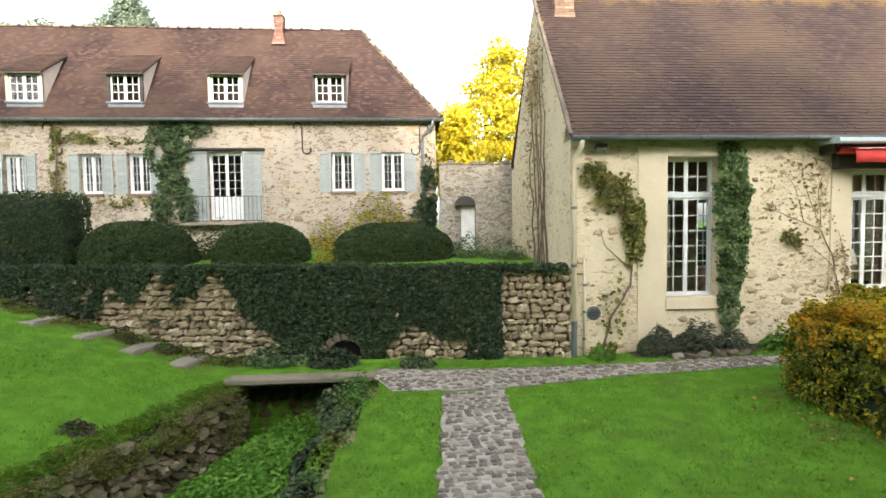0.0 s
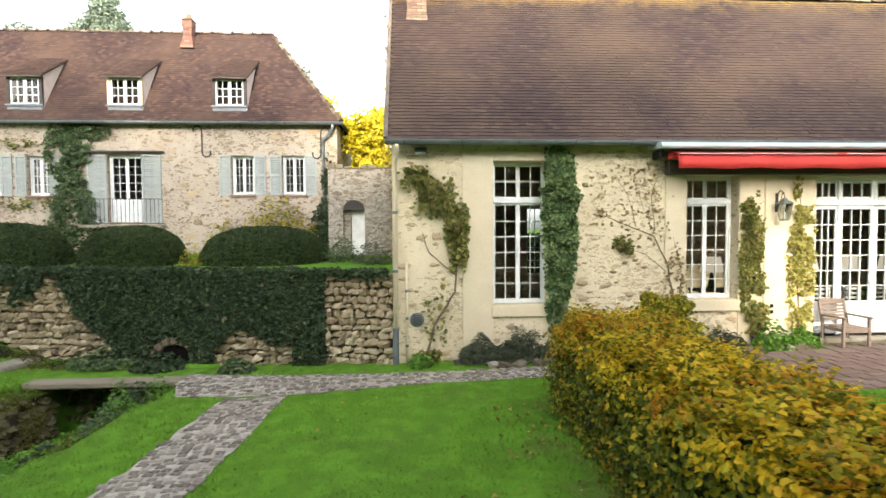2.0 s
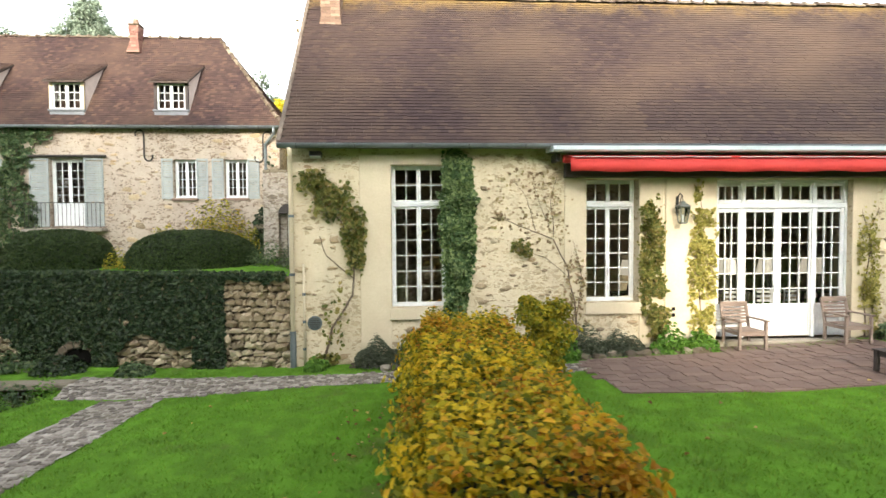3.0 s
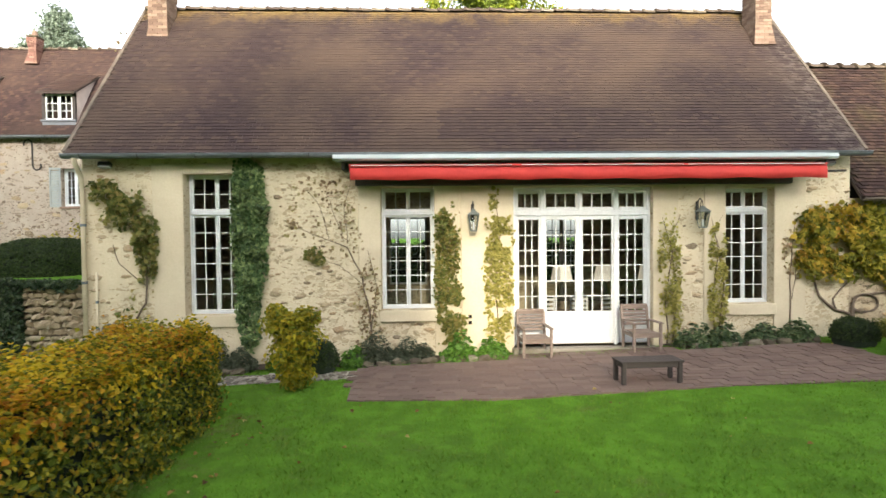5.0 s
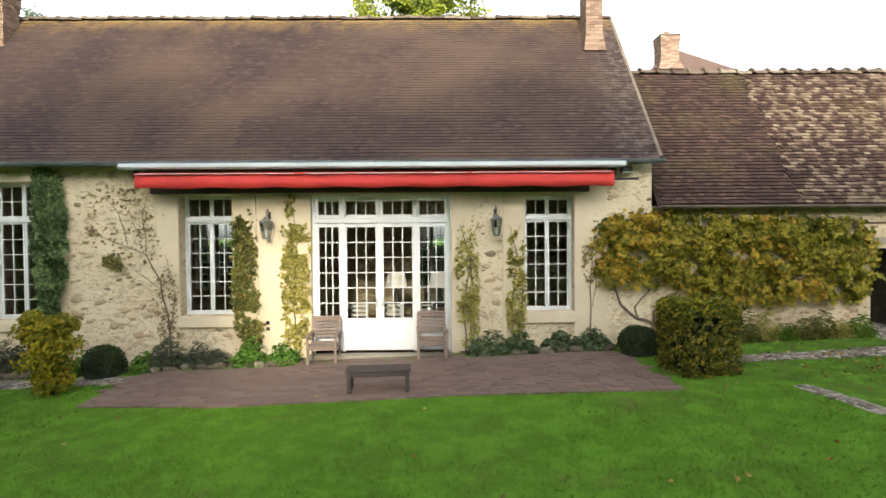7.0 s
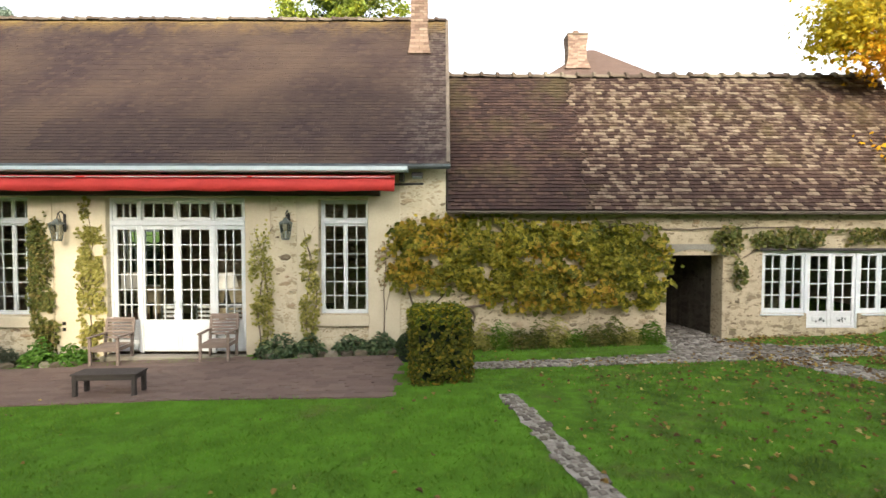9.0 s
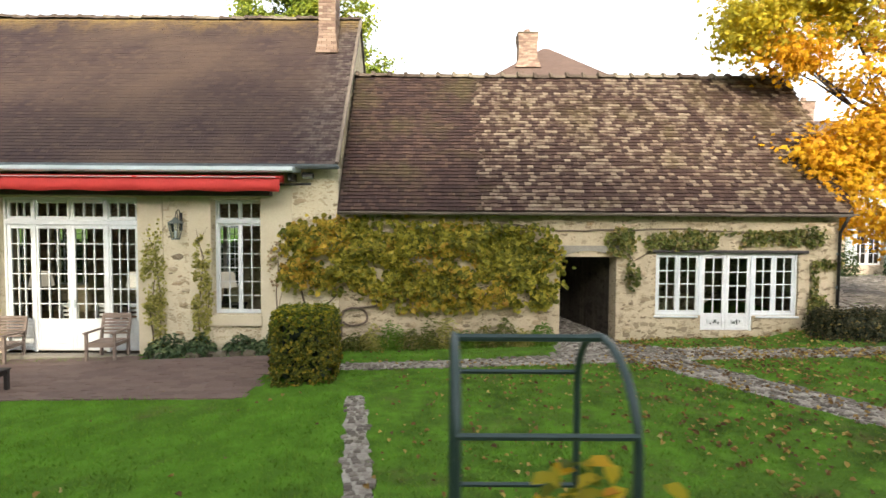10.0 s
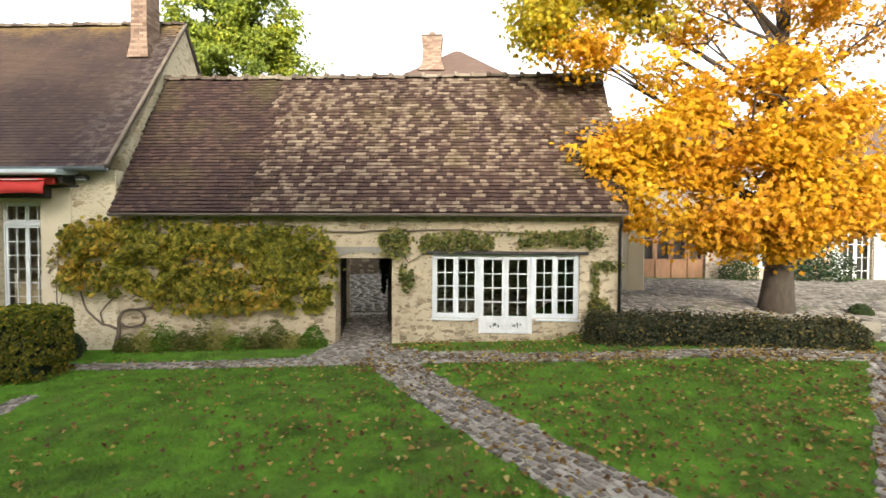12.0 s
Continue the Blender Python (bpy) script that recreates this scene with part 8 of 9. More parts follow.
# ---- trees ----
def tree(name, label, x, y, z, trunk, limbs, crowns, size, seed, bark=None, lush=1.0, lobed=False):
    """Trunk as (height, radius); limbs run to the crowns; a crown is (dx, dy, dz, rx, ry, rz, leaves, material)."""
    t = thing(name, label, "tree", x, y, z)
    rnd = random.Random(seed)
    rng = np.random.default_rng(seed)
    h, r = trunk
    bm = bmesh.new()
    pts = [(0.05 * math.sin(k), 0.05 * math.cos(k * 1.3), h * k / 8 - 0.15) for k in range(9)]
    tube(bm, pts, [r * (1.5 if k == 0 else 1.1 if k == 1 else 1 - 0.085 * k) for k in range(9)], 12)
    part("trunk", bm, bark or M["bark"], t, "", True)
    for i, (dx, dy, dz, rx, ry, rz, n, mat) in enumerate(crowns):
        c = Vector((dx, dy, dz))
        z0 = clamp(dz - 0.35 * math.hypot(dx, dy) - 1.0, h * 0.3, h * 0.9)
        if limbs:
            bm = bmesh.new()
            a = Vector((0, 0, z0))
            sway = 0.65 if lobed else 0.3
            mid = a.lerp(c, 0.5) + Vector((rnd.uniform(-sway, sway), rnd.uniform(-sway, sway), rnd.uniform(-0.1, 0.5)))
            tube(bm, [a, a.lerp(mid, 0.5), mid, c], [r * 0.3, r * 0.2, r * 0.13, r * 0.05], 7)
            for k in range(4 if lobed else 7):
                e = c + Vector((rnd.uniform(-1, 1) * rx, rnd.uniform(-1, 1) * ry, rnd.uniform(-0.8, 0.8) * rz)) * 0.85
                s = mid.lerp(c, rnd.uniform(0.1, 1.0))
                tube(bm, [s, s.lerp(e, 0.5) + Vector((0, 0, 0.12)), e], [r * 0.11, r * 0.07, r * 0.02], 5)
            part("limb", bm, bark or M["bark"], t)
        # leaves gather in sprays with gaps between
        n = int(n * lush)
        ns = max(6, n // 26)
        d = rng.normal(0, 1, (ns, 3))
        d /= np.linalg.norm(d, axis=1)[:, None]
        rr = rng.uniform(0.35, 1.0, ns) ** 0.6
        sp = d * rr[:, None] * np.array([rx, ry, rz])
        w = np.array([smooth_noise(s + np.array([dx, dy, dz]), 0.9, seed % 9) for s in sp])
        sp = sp[w > -0.08]
        d = d[w > -0.08]
        m = n // max(1, len(sp))
        sc = size * (2.0 if lobed else 1.5)
        off = rng.normal(0, 1, (len(sp) * m, 3)) * np.array([sc, sc, sc * (0.65 if lobed else 0.55)])
        p = np.repeat(sp, m, 0) + off + np.array([dx, dy, dz])
        q = np.repeat(d, m, 0) * 0.6 + (0, -0.25, 0.5)
        link_part("crown", lobed_mesh("crown", p, q, size, mat, seed + i) if lobed else leaf_mesh("crown", p, q, size, mat, seed + i, 0.95, 0.25, 1.0), t)
    return t


G, R, Y = M["maple"], M["maple_brown"], M["maple_lime"]
tree("maple_tree", "large maple in golden autumn leaf", 36.45, 12.7, 0.6, (9.0, 0.31), True, [
    (-4.6, -0.8, 3.8, 1.1, 0.9, 0.6, 1700, G), (-3.7, -1.0, 3.1, 1.2, 1.1, 0.9, 2300, G), (-3.0, -1.2, 4.3, 1.3, 1.1, 0.7, 2100, G), (-2.5, -1.3, 2.5, 1.1, 1.0, 0.85, 1900, G),
    (-1.9, -1.1, 5.1, 1.0, 1.0, 0.6, 1400, G), (-1.4, -1.5, 3.4, 1.3, 1.1, 0.9, 2400, G), (-1.4, -1.5, 2.2, 1.0, 1.0, 0.75, 1700, G), (-0.3, -1.3, 4.5, 1.1, 1.0, 0.8, 1800, G),
    (-0.2, -1.6, 2.7, 1.2, 1.0, 1.0, 2200, G), (0.6, -1.4, 3.2, 0.8, 0.8, 0.9, 1400, G), (-0.6, -1.6, 1.9, 0.9, 0.8, 0.5, 900, G), (0.7, -1.0, 2.3, 0.6, 0.6, 0.6, 400, R),
    (-6.0, -0.8, 7.3, 0.9, 0.9, 0.9, 1700, Y), (-5.2, -0.8, 6.5, 0.9, 0.8, 0.6, 900, G), (-5.0, -1.0, 8.1, 1.3, 1.1, 0.8, 2700, Y), (-3.9, -1.0, 7.4, 1.0, 0.9, 0.7, 1600, Y),
    (-3.4, -0.8, 5.9, 0.7, 0.7, 0.35, 300, G), (-3.2, -0.8, 8.7, 1.1, 1.0, 0.7, 1600, Y), (-4.6, -0.6, 9.6, 1.5, 1.2, 0.7, 900, Y), (-2.2, -0.6, 6.7, 0.7, 0.7, 0.4, 240, G),
    (1.0, 0.4, 6.2, 1.2, 1.1, 0.9, 340, R), (1.9, 0.2, 4.8, 1.1, 0.9, 0.8, 260, R), (2.4, 0.0, 3.2, 1.0, 0.8, 0.7, 700, R), (2.4, 0.2, 7.3, 1.1, 0.9, 0.8, 260, R),
    (0.6, -0.6, 7.8, 1.0, 0.9, 0.6, 800, G), (-1.2, -0.3, 8.2, 1.2, 0.9, 0.7, 380, R), (-2.4, -0.4, 7.6, 1.1, 0.9, 0.7, 380, R), (0.2, -0.6, 6.2, 0.8, 0.8, 0.8, 620, G), (-0.9, -1.2, 5.6, 0.9, 0.8, 0.6, 800, G), (0.6, -1.0, 5.2, 0.8, 0.8, 0.7, 700, G), (-0.6, 0, 10.6, 2.8, 2.2, 1.0, 1700, G)], 0.135, 301, None, 1.45, True)
tree("lime_tree", "tall tree turning yellow-green behind the roofs", 14.4, 31.5, 0.5, (12.0, 0.4), True, [
    (0.0, 0, 12.5, 4.2, 3.5, 4.8, 9000, M["lime"]), (-3.4, 0, 11.2, 2.6, 2.4, 3.6, 4200, M["lime"]), (3.4, 0, 9.8, 2.8, 2.4, 3.6, 4600, M["lime"]), (1.5, -1, 15.2, 2.6, 2.2, 2.4, 3000, M["lime"]), (-1.8, -1.0, 15.2, 2.6, 2.2, 2.4, 3000, M["lime"]), (4.6, -0.5, 7.6, 1.8, 1.6, 2.4, 2000, M["lime"]), (-5.2, 0.5, 10.2, 1.8, 1.8, 3.2, 3000, M["lime_green"])], 0.2, 302, None, 1.8)
tree("yellow_tree", "bright yellow autumn tree behind the garden wall", 3.4, 25.5, 1.0, (7.0, 0.25), True, [
    (-1.95, -4.6, 3.9, 0.7, 0.8, 1.4, 1500, M["yellow"]), (-1.75, -4.2, 5.3, 0.6, 0.8, 0.8, 700, M["yellow"]), (0.0, 0, 5.6, 2.2, 2.0, 2.8, 4200, M["yellow"]), (0.9, 0, 8.4, 1.3, 1.4, 2.0, 1900, M["yellow"]), (-1.5, 0.3, 4.0, 1.2, 1.2, 1.5, 1500, M["yellow"]), (1.8, 0, 5.0, 1.6, 1.4, 2.4, 1500, M["yellow"]), (-3.3, 0.3, 4.6, 1.5, 1.4, 2.0, 1300, M["yellow"]), (-3.9, 0.3, 6.6, 0.9, 0.9, 1.4, 1100, M["yellow"]), (-5.8, 0.8, 8.0, 1.4, 1.3, 1.3, 700, M["conifer"])], 0.17, 303, None, 1.5)
tree("hill_tree", "tall grey-green tree on the far hillside", -29.5, 57.0, 1.0, (20.0, 0.5), True, [(0, 0, 21.9, 3.3, 2.6, 2.2, 4200, M["conifer"]), (0.1, 0, 24.4, 1.8, 1.6, 1.3, 1600, M["conifer"]), (0.2, 0, 26.0, 0.8, 0.8, 0.8, 400, M["conifer"])], 0.3, 304)
tree("hill_tree", "pale thin distant tree behind the old house", -39.4, 58.0, 1.0, (20.0, 0.4), True, [(0, 0, 22.3, 1.7, 1.6, 2.0, 700, M["conifer"]), (-4.5, 0, 22.0, 2.0, 1.8, 2.4, 900, M["conifer"]), (4.2, 0, 22.2, 0.9, 0.9, 1.3, 260, M["conifer"])], 0.3, 306)
tree("hill_tree", "pale distant tree behind the house hip", -14.5, 50.0, 1.0, (14.0, 0.4), True, [(0, 0, 13.5, 3.2, 3.0, 3.8, 2200, M["conifer"]), (3.2, 1, 11.0, 2.5, 2.5, 3.6, 1500, M["lime"])], 0.42, 305)
# unseen wooded edge added behind the path; heights and gap shape the sun
def wood_tree(x, y, crowns, seed):
    t = thing("sun_block_tree", "unseen dense tree added to block the low sun", "tree", x, y, -0.7, "trees of the wooded edge")
    rng = np.random.default_rng(seed)
    bm = bmesh.new()
    tube(bm, [(0, 0, -0.1), (0.1, 0, 4.0), (0, 0.1, crowns[-1][2])], [0.4, 0.3, 0.12], 8)
    part("trunk", bm, M["bark"], t)
    for i, (dx, dy, dz, rx, ry, rz) in enumerate(crowns):
        bm = bmesh.new()
        bmesh.ops.create_icosphere(bm, subdivisions=3, radius=1.0)
        for v in bm.verts:
            v.co *= 0.9 + 0.28 * smooth_noise(v.co, 1.7, seed % 11 + i)
            v.co = Vector((dx + v.co.x * rx, dy + v.co.y * ry, dz + v.co.z * rz))
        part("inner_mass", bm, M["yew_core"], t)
        q = rng.normal(0, 1, (1500, 3))
        q /= np.linalg.norm(q, axis=1)[:, None]
        p = q * np.array([rx, ry, rz]) * rng.uniform(0.85, 1.12, 1500)[:, None] + np.array([dx, dy, dz])
        link_part("crown", leaf_mesh("crown", p, q, 0.55, M["ivy_light"] if (seed + i) % 3 else M["beech_green"], seed + i), t)


for i, (x, top) in enumerate(((-30, 20), (-23, 21.5), (-16, 21), (-9.5, 21), (-3, 20), (3, 17), (7.7, 17), (18.2, 17.5), (25, 15), (30.5, 14), (37, 10.5), (44, 10), (51, 11))):
    half = 4.3 if not 2 < x < 20 else (3.6 if x > 15 else 3.0)
    wood_tree(x, -19.0 - (i % 2), [(0, 0, 3.5, half, 2.5, 4.5), (0.3, 0, top * 0.55, half, 2.5, top * 0.3), (-0.2, 0, top * 0.8, half * 0.9, 2.3, top * 0.2)], 330 + 7 * i)
# gap between these crowns lets a patch of sun reach the garden door
wood_tree(13.3, -19.0, [(0, 0, 3.5, 4.5, 2.5, 5.6), (-0.6, 0.0, 14.5, 4.6, 2.0, 1.2), (1.6, 0.0, 15.2, 2.2, 1.6, 1.1)], 450)
# added hedge that keeps bright sky out of the rear windows
hedge("sky_block_hedge", "dark hedge added behind the long building to block sky", 11.5, 22.2, -0.6, 15.0, 1.6, 2.5, M["ivy"], M["ivy"], 7000, 0.2, 345, 0, 0.2, 0.3, 0.3)


# ---- courtyard side ----
cobbles("courtyard", "grey cobbled courtyard rising to the far buildings", [(32.2, 11.4), (38.5, 10.2), (52.0, 12.5), (52.0, 21.6), (22.0, 21.6), (22.0, 15.6), (32.2, 15.6)], 57, (0.3, 0.2), 12, M["cobble_pale"], None, 0.05, True)


def far_house():
    h = thing("far_house", "distant house with a steep hipped brown roof", "house", 28.0, 26.0, 0.0)
    bm = bmesh.new()
    box(bm, -4.2, 4.2, -3.6, 3.6, 0.0, 8.6)
    part("wall", bm, M["house_wall"], h)
    bm = bmesh.new()
    b = [bm.verts.new(p) for p in ((-4.8, -4.2, 8.5), (4.6, -4.2, 8.5), (4.6, 4.2, 8.5), (-4.8, 4.2, 8.5))]
    a = bm.verts.new((-0.05, 0.0, 12.1))
    c = bm.verts.new((0.25, 0.0, 12.1))
    for f in ((b[0], b[1], c, a), (b[1], b[2], c), (b[2], b[3], a, c), (b[3], b[0], a), b[::-1]):
        bm.faces.new(f)
    part("roof", bm, M["far_roof"], h)
    for i in (-2.6, 0, 2.6):
        bm = bmesh.new()
        box(bm, i - 0.5, i + 0.5, -3.63, -3.55, 5.6, 7.2, 0.02)
        part("window", bm, M["dark"], h)


M["far_roof"] = m_plain("far_tile_roof", (0.12, 0.075, 0.055), (0.08, 0.05, 0.038), 2.0, 0.9, 0.5, 0, 8.0, (1, 1, 6), 0.04)
far_house()
chimney("stout brick chimney on the distant roof", 26.9, 24.6, 10.55, 12.2, 0.9, 0.8, 0.16)



def court_house():
    h = thing("court_house", "long pale house across the courtyard", "house", 34.0, 22.0, 0.3)
    holes = [(2.2, 5.0, 0.2, 3.0), (0.6, 1.6, 3.6, 5.0), (6.8, 7.8, 3.6, 5.0), (7.4, 8.6, 0.9, 2.8), (10.8, 12.0, 0.2, 2.6), (14.0, 15.2, 0.9, 2.6)]
    pierced("wall", -0.6, 18, 0.0, 5.6, 0, 0.5, holes, M["house_wall"], h)
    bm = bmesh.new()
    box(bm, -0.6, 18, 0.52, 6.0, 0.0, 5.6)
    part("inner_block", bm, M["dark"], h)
    bm = bmesh.new()
    r = [[bm.verts.new((x, y, z)) for y, z in ((-0.3, 5.55), (3.2, 8.0), (6.5, 5.55))] for x in (-0.8, 18.2)]
    for i in range(3):
        bm.faces.new((r[0][i], r[0][(i + 1) % 3], r[1][(i + 1) % 3], r[1][i]))
    bm.faces.new(r[0])
    bm.faces.new(r[1][::-1])
    part("roof", bm, M["far_roof"], h)
    d = new("door")
    d.parent = h
    for i in range(4):
        bm = bmesh.new()
        x = 2.2 + 0.7 * i
        box(bm, x + 0.01, x + 0.69, 0.2, 0.26, 0.2, 1.3, 0.02)
        for a, b, c, e in ((x + 0.01, x + 0.1, 1.3, 3.0), (x + 0.6, x + 0.69, 1.3, 3.0), (x + 0.1, x + 0.6, 2.9, 3.0), (x + 0.1, x + 0.6, 2.1, 2.16)):
            box(bm, a, b, 0.2, 0.26, c, e)
        part("door_leaf", bm, M["brown_wood"], d, "varnished brown glazed door leaf")
    for x0, x1, z0, z1 in holes[1:]:
        w = casement(h, x0, (x0 + x1) / 2, 0.15, z0, z1, 2, 4, "window")
        casement(h, (x0 + x1) / 2, x1, 0.15, z0, z1, 2, 4, "window")
        for a, b in ((x0 - 0.55, x0 - 0.03), (x1 + 0.03, x1 + 0.55)):
            bm = bmesh.new()
            box(bm, a, b, -0.06, -0.01, z0, z1, 0.01)
            part("shutter", bm, M["shutter"], h)


court_house()
cw = thing("court_wall", "low pale stone wall along the courtyard", "wall", 26.0, 21.45, 0.0)
bm = bmesh.new()
box(bm, -4.0, 6.5, -0.15, 0.25, 0.2, 1.7)
part("core", bm, M["mortar"], cw)
stone_wall(cw, (-4.0, -0.1, 0.0), (1, 0, 0), 10.5, lambda u: (0.8, 1.75), M["stone"], 77, 0.5, 0.3, 0.05, 0)
hedge("court_hedge", "leafy green hedge above the courtyard wall", 26.2, 22.0, 1.3, 10.5, 0.6, 3.2, M["ivy_light"], M["ivy_light"], 5200, 0.16, 346, 0, 0.25, 0.3, 0.3)
hang = thing("hanging_ivy", "dark ivy hanging inside the passage", "climbing plant", 26.12, 14.2, 0.0)
rng = np.random.default_rng(347)
q = rng.normal(0, 1, (900, 3))
zz = rng.uniform(0, 1, 900) ** 0.7
link_part("leaves", leaf_mesh("leaves", np.stack([q[:, 0] * 0.1 * zz + 0.05, q[:, 1] * 0.12, 0.95 + zz * 1.2], 1), q, 0.09, M["ivy"], 348), hang)
bm = bmesh.new()
tube(bm, [(0.15, 0, 2.2), (0.08, 0, 1.6), (0.05, 0, 1.0)], [0.012, 0.01, 0.006], 5)
part("stem", bm, M["vine_bark"], hang)
chimney("brick chimney on the courtyard house", 40.6, 24.6, 7.2, 9.0, 0.7, 0.6)
pier = thing("gate_pier", "tall pale stone gate pier by the outbuilding", "gate pier", 34.25, 17.0, 0.55)
bm = bmesh.new()
box(bm, -0.28, 0.28, -0.28, 0.28, -0.2, 3.1, 0.02)
part("shaft", bm, M["render"], pier)
bm = bmesh.new()
box(bm, -0.38, 0.38, -0.38, 0.38, 3.1, 3.32, 0.04)
part("capital", bm, M["render"], pier)
tuft("court_shrub", "dark green shrub against the courtyard house", "shrub", 43.2, 21.0, 0.7, 1.3, 0.8, 2.2, M["ivy"], 1600, 0.14, 320)
tuft("court_shrub", "dark shrub beside the brown doors", "shrub", 40.0, 21.2, 0.7, 0.8, 0.6, 2.0, M["yew"], 1200, 0.12, 321)


# ---- inside the long building ----
def table_lamp(x, y):
    l = thing("table_lamp", "table lamp with a broad white shade", "lamp", x, y, 0.62, "lamps inside the long room")
    bm = bmesh.new()
    tube(bm, [(0, 0, 0), (0, 0, 0.05), (0, 0, 0.25), (0, 0, 0.55)], [0.12, 0.1, 0.06, 0.02], 10)
    part("foot", bm, M["iron"], l)
    bm = bmesh.new()
    tube(bm, [(0, 0, 0.45), (0, 0, 0.85)], [0.3, 0.22], 16, False)
    part("shade", bm, M["shade"], l)
    t = thing("side_table", "dark wooden side table under a lamp", "table", x, y, -0.2, "tables inside the long room")
    bm = bmesh.new()
    box(bm, -0.5, 0.5, -0.3, 0.3, 0.74, 0.8, 0.01)
    part("top", bm, M["dark_wood"], t)
    for sx in (-1, 1):
        for sy in (-1, 1):
            bm = bmesh.new()
            box(bm, sx * 0.44 - 0.03, sx * 0.44 + 0.03, sy * 0.24 - 0.03, sy * 0.24 + 0.03, 0, 0.74)
            part("leg", bm, M["dark_wood"], t)


for x in (14.3, 15.5, 16.75, 11.6):
    table_lamp(x, 13.4)


def dining_chair(x, y, rz):
    c = thing("dining_chair", "pale slatted wooden dining chair inside the garden door", "chair", x, y, -0.2, "dining chairs in the long room", rz=rz)
    for sx in (-1, 1):
        for sy, h in ((-1, 0.45), (1, 1.0)):
            bm = bmesh.new()
            box(bm, sx * 0.2 - 0.02, sx * 0.2 + 0.02, sy * 0.2 - 0.02, sy * 0.2 + 0.02, 0, h, 0.006)
            part("leg", bm, M["white_worn"], c)
    bm = bmesh.new()
    box(bm, -0.22, 0.22, -0.22, 0.22, 0.45, 0.48, 0.01)
    part("seat", bm, M["white_worn"], c)
    for k in range(4):
        bm = bmesh.new()
        box(bm, -0.18, 0.18, 0.19, 0.21, 0.58 + 0.11 * k, 0.64 + 0.11 * k, 0.005)
        part("back_slat", bm, M["white_worn"], c)


for x, y, rz in ((13.5, 12.1, 180), (14.35, 12.15, 176), (15.1, 12.2, 184)):
    dining_chair(x, y, rz)


# ---- fallen leaves and grass ----
rng = np.random.default_rng(400)
pts = []
for x0, x1, y0, y1, n in ((22.0, 28.0, 2.0, 9.6, 650), (26.0, 36.0, 2.0, 9.6, 1900), (26.5, 36.5, 8.4, 11.0, 1700), (28.5, 35.0, 4.0, 9.4, 1900), (23.0, 28.0, 4.5, 9.3, 420), (32.0, 38.0, 6.0, 12.5, 500), (8.0, 22.0, 2.0, 8.0, 70), (1.5, 5.5, 3.0, 9.0, 14), (7.3, 8.2, 3.5, 7.5, 80), (4.6, 5.8, 3.0, 8.0, 160), (27.0, 32.0, 10.2, 10.95, 420), (18.5, 22, 9, 10.4, 40)):
    for x, y in zip(rng.uniform(x0, x1, n), rng.uniform(y0, y1, n)):
        if smooth_noise((x, y, 0), 0.8, 8) + 0.6 * smooth_noise((x, y, 0), 3.0, 9) + rng.normal(0, 0.25) > -0.3:
            pts.append((x, y, lawn_z(x, y) + 0.04))
tagged(new("fallen_leaves", leaf_mesh("fallen_leaves", pts, np.tile([0, 0, 1.0], (len(pts), 1)), 0.06, M["fallen"], 401, 0.8, 0.35, 0.75, 0.5)), "scattered yellow and brown fallen leaves on the grass", "leaves", kind="stuff")

n = 150000
gx, gy = rng.uniform(-2.0, 36.0, n), 2.2 + (10.9 - 2.2) * rng.uniform(0, 1, n) ** 1.25
n2 = 26000
gx = np.r_[gx, rng.uniform(-13.5, -4.7, n2)]
gy = np.r_[gy, rng.uniform(4.5, 12.6, n2)]
dl = -4.25 - 0.34 * np.clip(10.6 - gy, 0, 4.2) - 0.12 * np.clip(6.4 - gy, 0, None)
wy = WALL_A.y + (WALL_A.x - gx) * (WALL_B.y - WALL_A.y) / (WALL_A.x - WALL_B.x)
bank = (gx < dl - 0.15) & (gy < wy - 0.15)
lawn = (gx > -1.3 - 0.1 * (10.5 - gy)) & ~((gx > 9.0) & (gx < 12.4) & (gy > 10.35)) & ~((gx > 5.75) & (gx < 7.15) & (gy > 2.5) & (gy < 8.0)) & ~((gx > 31) & (gy > 9.6))
for poly in PAVED:
    lawn &= ~in_poly_all(gx, gy, poly)
ok = np.where(gx < -4.5, bank, lawn)
gx, gy = gx[ok], gy[ok]
gz = np.array([ground_z(x, y) for x, y in zip(gx, gy)])
n = len(gx)
a = rng.uniform(0, 2 * math.pi, n)
hgt = rng.uniform(0.025, 0.06, n) * (1 + 0.6 * np.array([smooth_noise((x, y, 0), 0.9, 5) for x, y in zip(gx, gy)]))
wid = rng.uniform(0.006, 0.013, n)
lean = rng.normal(0, 0.028, (n, 2))
v = np.zeros((n, 3, 3))
v[:, 0] = np.stack([gx - wid * np.cos(a), gy - wid * np.sin(a), gz - 0.005], 1)
v[:, 1] = np.stack([gx + wid * np.cos(a), gy + wid * np.sin(a), gz - 0.005], 1)
v[:, 2] = np.stack([gx + lean[:, 0], gy + lean[:, 1], gz + hgt], 1)
me = bpy.data.meshes.new("grass")
me.from_pydata(v.reshape(-1, 3).tolist(), [], np.arange(3 * n).reshape(-1, 3).tolist())
me.materials.append(M["blade"])
me.update()
tagged(new("grass", me), "short damp green grass blades", "grass", kind="stuff")


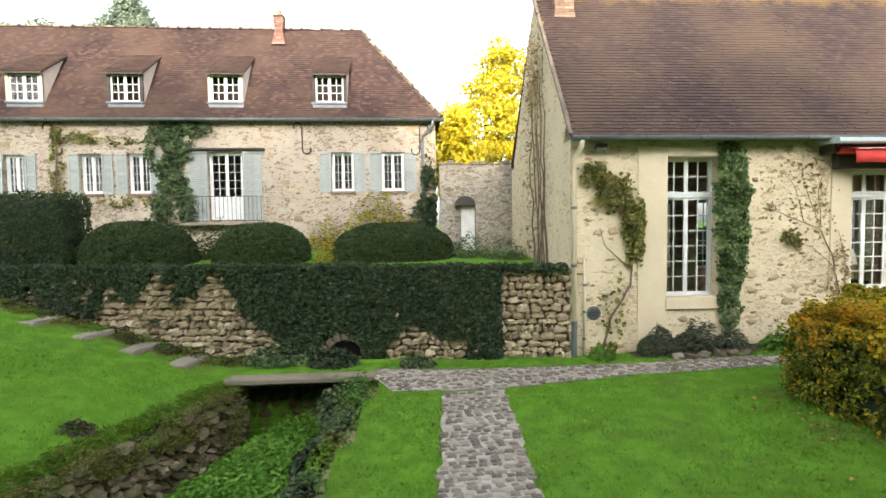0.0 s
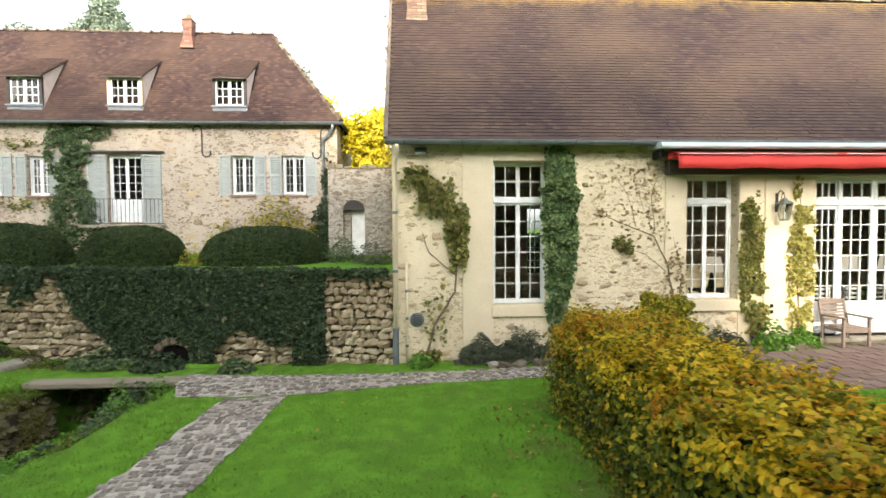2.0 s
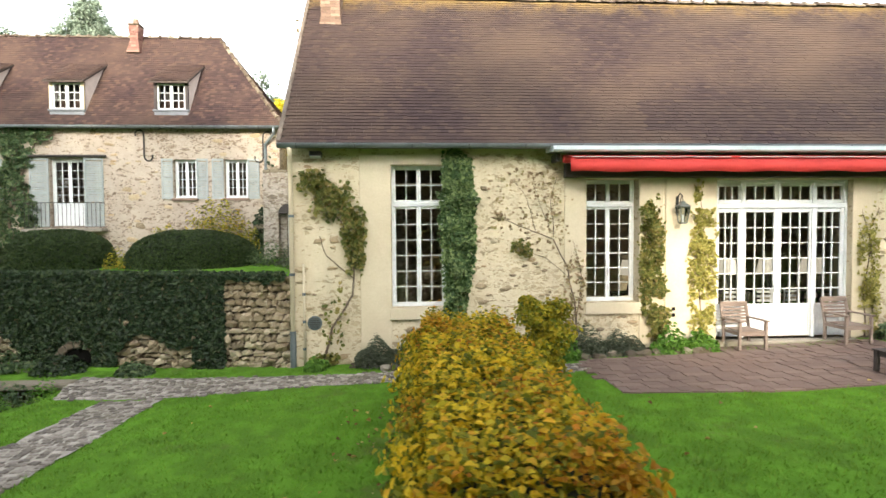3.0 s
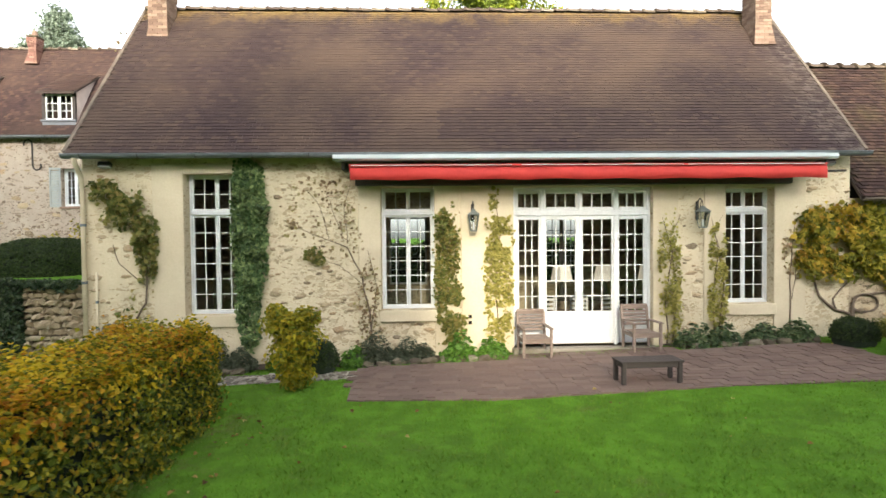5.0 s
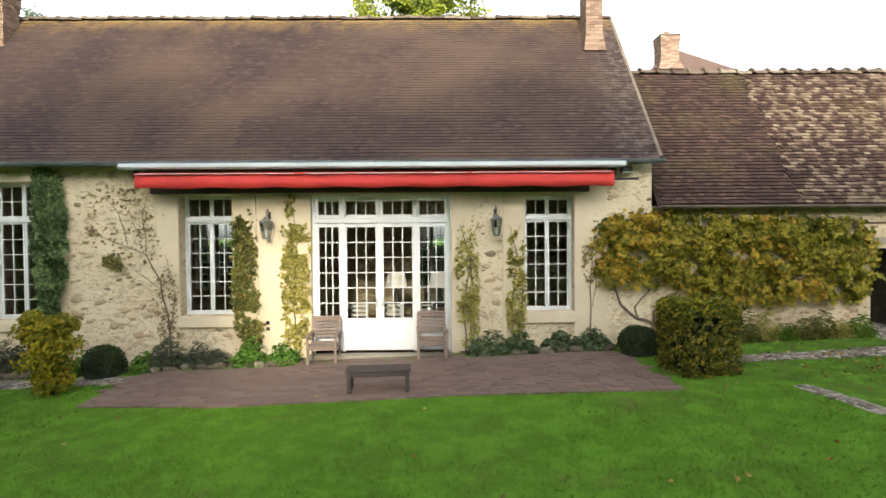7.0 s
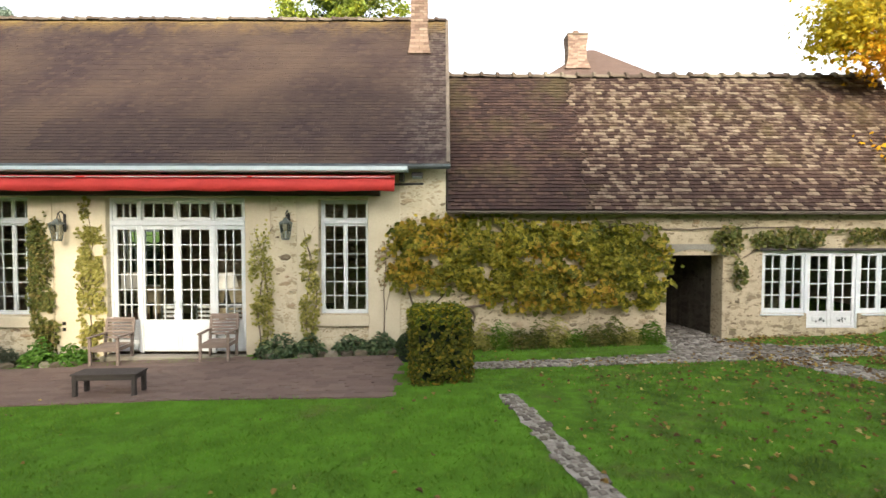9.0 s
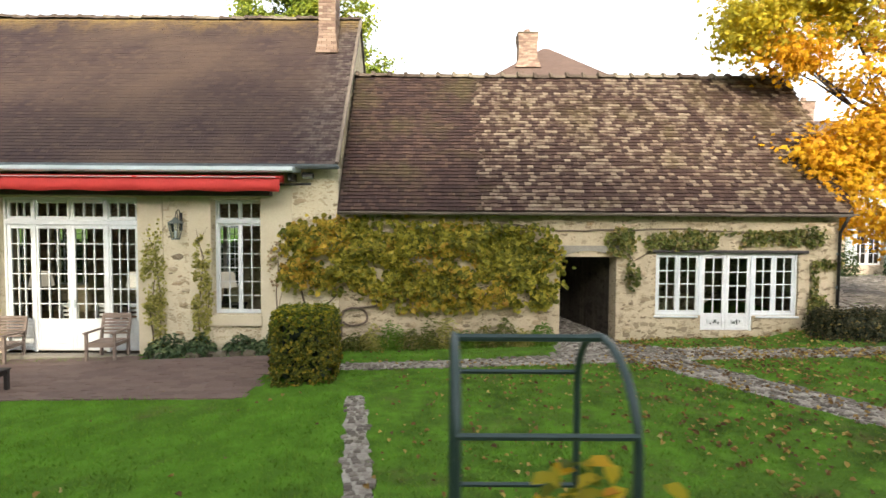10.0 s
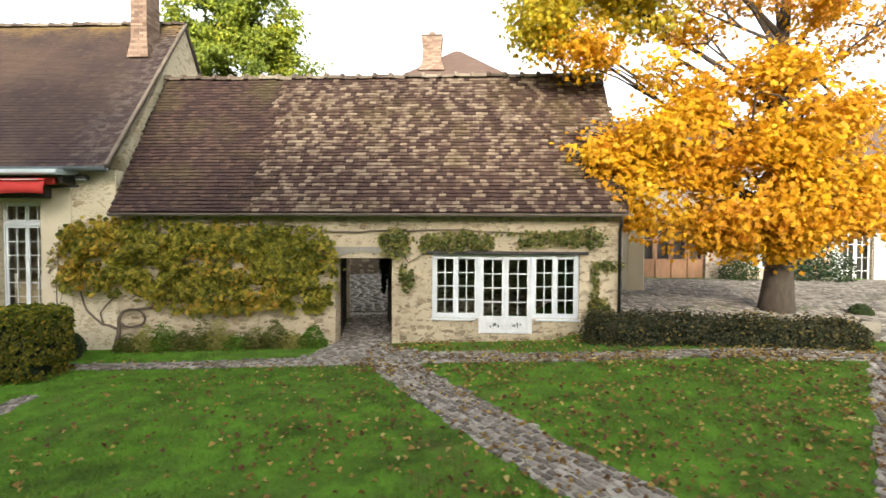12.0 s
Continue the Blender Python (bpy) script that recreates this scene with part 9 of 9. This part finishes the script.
# ---- floodlights under the eaves ----
def floodlight(x, z):
    f = thing("floodlight", "small black floodlight under the gutter", "lamp", x, MY0, z, "floodlights under the eaves")
    bm = bmesh.new()
    bar(bm, (0, 0, 0.05), (0, -0.16, 0.05), 0.03)
    part("arm", bm, M["iron"], f)
    bm = bmesh.new()
    box(bm, -0.13, 0.13, -0.26, -0.12, -0.05, 0.06, 0.015, Matrix.Rotation(radians(-18), 4, "X"))
    part("housing", bm, M["iron"], f)
    bm = bmesh.new()
    box(bm, -0.11, 0.11, -0.25, -0.14, -0.062, -0.052, 0, Matrix.Rotation(radians(-18), 4, "X"))
    part("lens", bm, M["zinc_pale"], f, "pale glass lens")


floodlight(3.62, 3.88)
floodlight(19.75, 3.86)

# flaking paint on the low door panels
for xm in (GD[0] + 0.34, GD[1] - 0.34):
    w = thing("paint_flake", "bare patch where white door paint has flaked", "paint flake", xm, MY0 + 0.078, GD[2] + 0.2, "flaked patches on the low door")
    rnd = random.Random(int(xm * 10))
    for k in range(5):
        bm = bmesh.new()
        cx, cz, r = rnd.uniform(-0.12, 0.12), rnd.uniform(-0.05, 0.05), rnd.uniform(0.015, 0.035)
        vs = [bm.verts.new((cx + r * rnd.uniform(0.5, 1.0) * math.cos(a), 0, cz + 1.8 * r * rnd.uniform(0.5, 1.0) * math.sin(a))) for a in (2 * math.pi * i / 8 for i in range(8))]
        ex = bmesh.ops.extrude_face_region(bm, geom=[bm.faces.new(vs)])
        bmesh.ops.translate(bm, vec=(0, -0.004, 0), verts=[v for v in ex["geom"] if isinstance(v, bmesh.types.BMVert)])
        part("flake", bm, M["verdigris"], w)

# two small outlets low on the pier
for z in (0.36, 0.5):
    o = thing("wall_outlet", "small square dark outlet in the rendered pier", "outlet", 11.55, MY0 - 0.03, z, "outlets on the pier")
    bm = bmesh.new()
    for a, b, c, d in ((-0.04, -0.028, -0.04, 0.04), (0.028, 0.04, -0.04, 0.04), (-0.028, 0.028, 0.028, 0.04), (-0.028, 0.028, -0.04, -0.028)):
        box(bm, a, b, -0.012, 0.0, c, d)
    part("rim", bm, M["iron"], o)
    bm = bmesh.new()
    box(bm, -0.028, 0.028, -0.006, 0.0, -0.028, 0.028)
    part("socket", bm, M["hole"], o)

# long grass over the lip of the ditch
for i in range(34):
    y = 10.4 - i * 0.27
    tuft("grass_tuft", "long grass hanging over the ditch edge", "grass", ditch_l(y) - 0.02 - 0.1 * (i % 3), y, ground_z(ditch_l(y) - 0.3, y) - 0.04, 0.3, 0.24, 0.15, M["grass_tuft"], 240, 0.1, 500 + i, 0.16, 0.4, "grass tufts by the ditch")


# ---- stones bedded in the walls ----
def wall_stones(parent, y, areas, count, mat, seed, holes=(), size=(0.1, 0.3)):
    """Single stones standing a little proud of a rendered wall in the x-z plane at y."""
    rnd = random.Random(seed)
    kinds = [stone_mesh("stone", rnd, mat) for _ in range(6)]
    total = sum((b - a) * (d - c) for a, b, c, d in areas)
    for a, b, c, d in areas:
        for _ in range(int(count * (b - a) * (d - c) / total)):
            x, z = rnd.uniform(a, b), rnd.uniform(c, d)
            w = size[0] + (size[1] - size[0]) * rnd.random() ** 1.8
            if smooth_noise((x, 0, z), 0.9, seed) < -0.12 or any(h[0] - 0.3 < x < h[1] + 0.3 and h[2] - 0.2 < z < h[3] + 0.15 for h in holes):
                continue
            m = pose(x, y + rnd.uniform(0.012, 0.03), z, 0, rnd.gauss(0, 5), 0) @ Matrix.Diagonal((w, 0.09, w * rnd.uniform(0.3, 0.6), 1))
            link_part("stone", kinds[rnd.randrange(6)], parent, "", m)


wall_stones(barn, MY0, [(3.15, 4.5, -0.6, 3.9), (7.0, 9.0, -0.3, 3.9), (5.2, 6.4, -0.6, 0.3), (9.6, 10.8, -0.4, 0.35), (16.4, 16.9, -0.1, 3.4), (19.4, 20.35, 1.5, 3.9)], 190, M["wall_stone"], 701)
wall_stones(low, MY0 + 0.02, [(20.5, 25.5, -0.1, 1.2), (26.9, 27.7, 0.2, 2.9), (27.0, 31.9, 0.2, 0.68), (31.2, 31.9, 0.6, 2.9), (20.5, 31.9, 2.75, 3.05)], 150, M["wall_stone"], 702, [GW, GD])
wall_stones(house, HY0, [(-18.3, 0.4, 1.6, 6.2)], 300, M["wall_stone"], 703, HW + [HD], (0.14, 0.42))
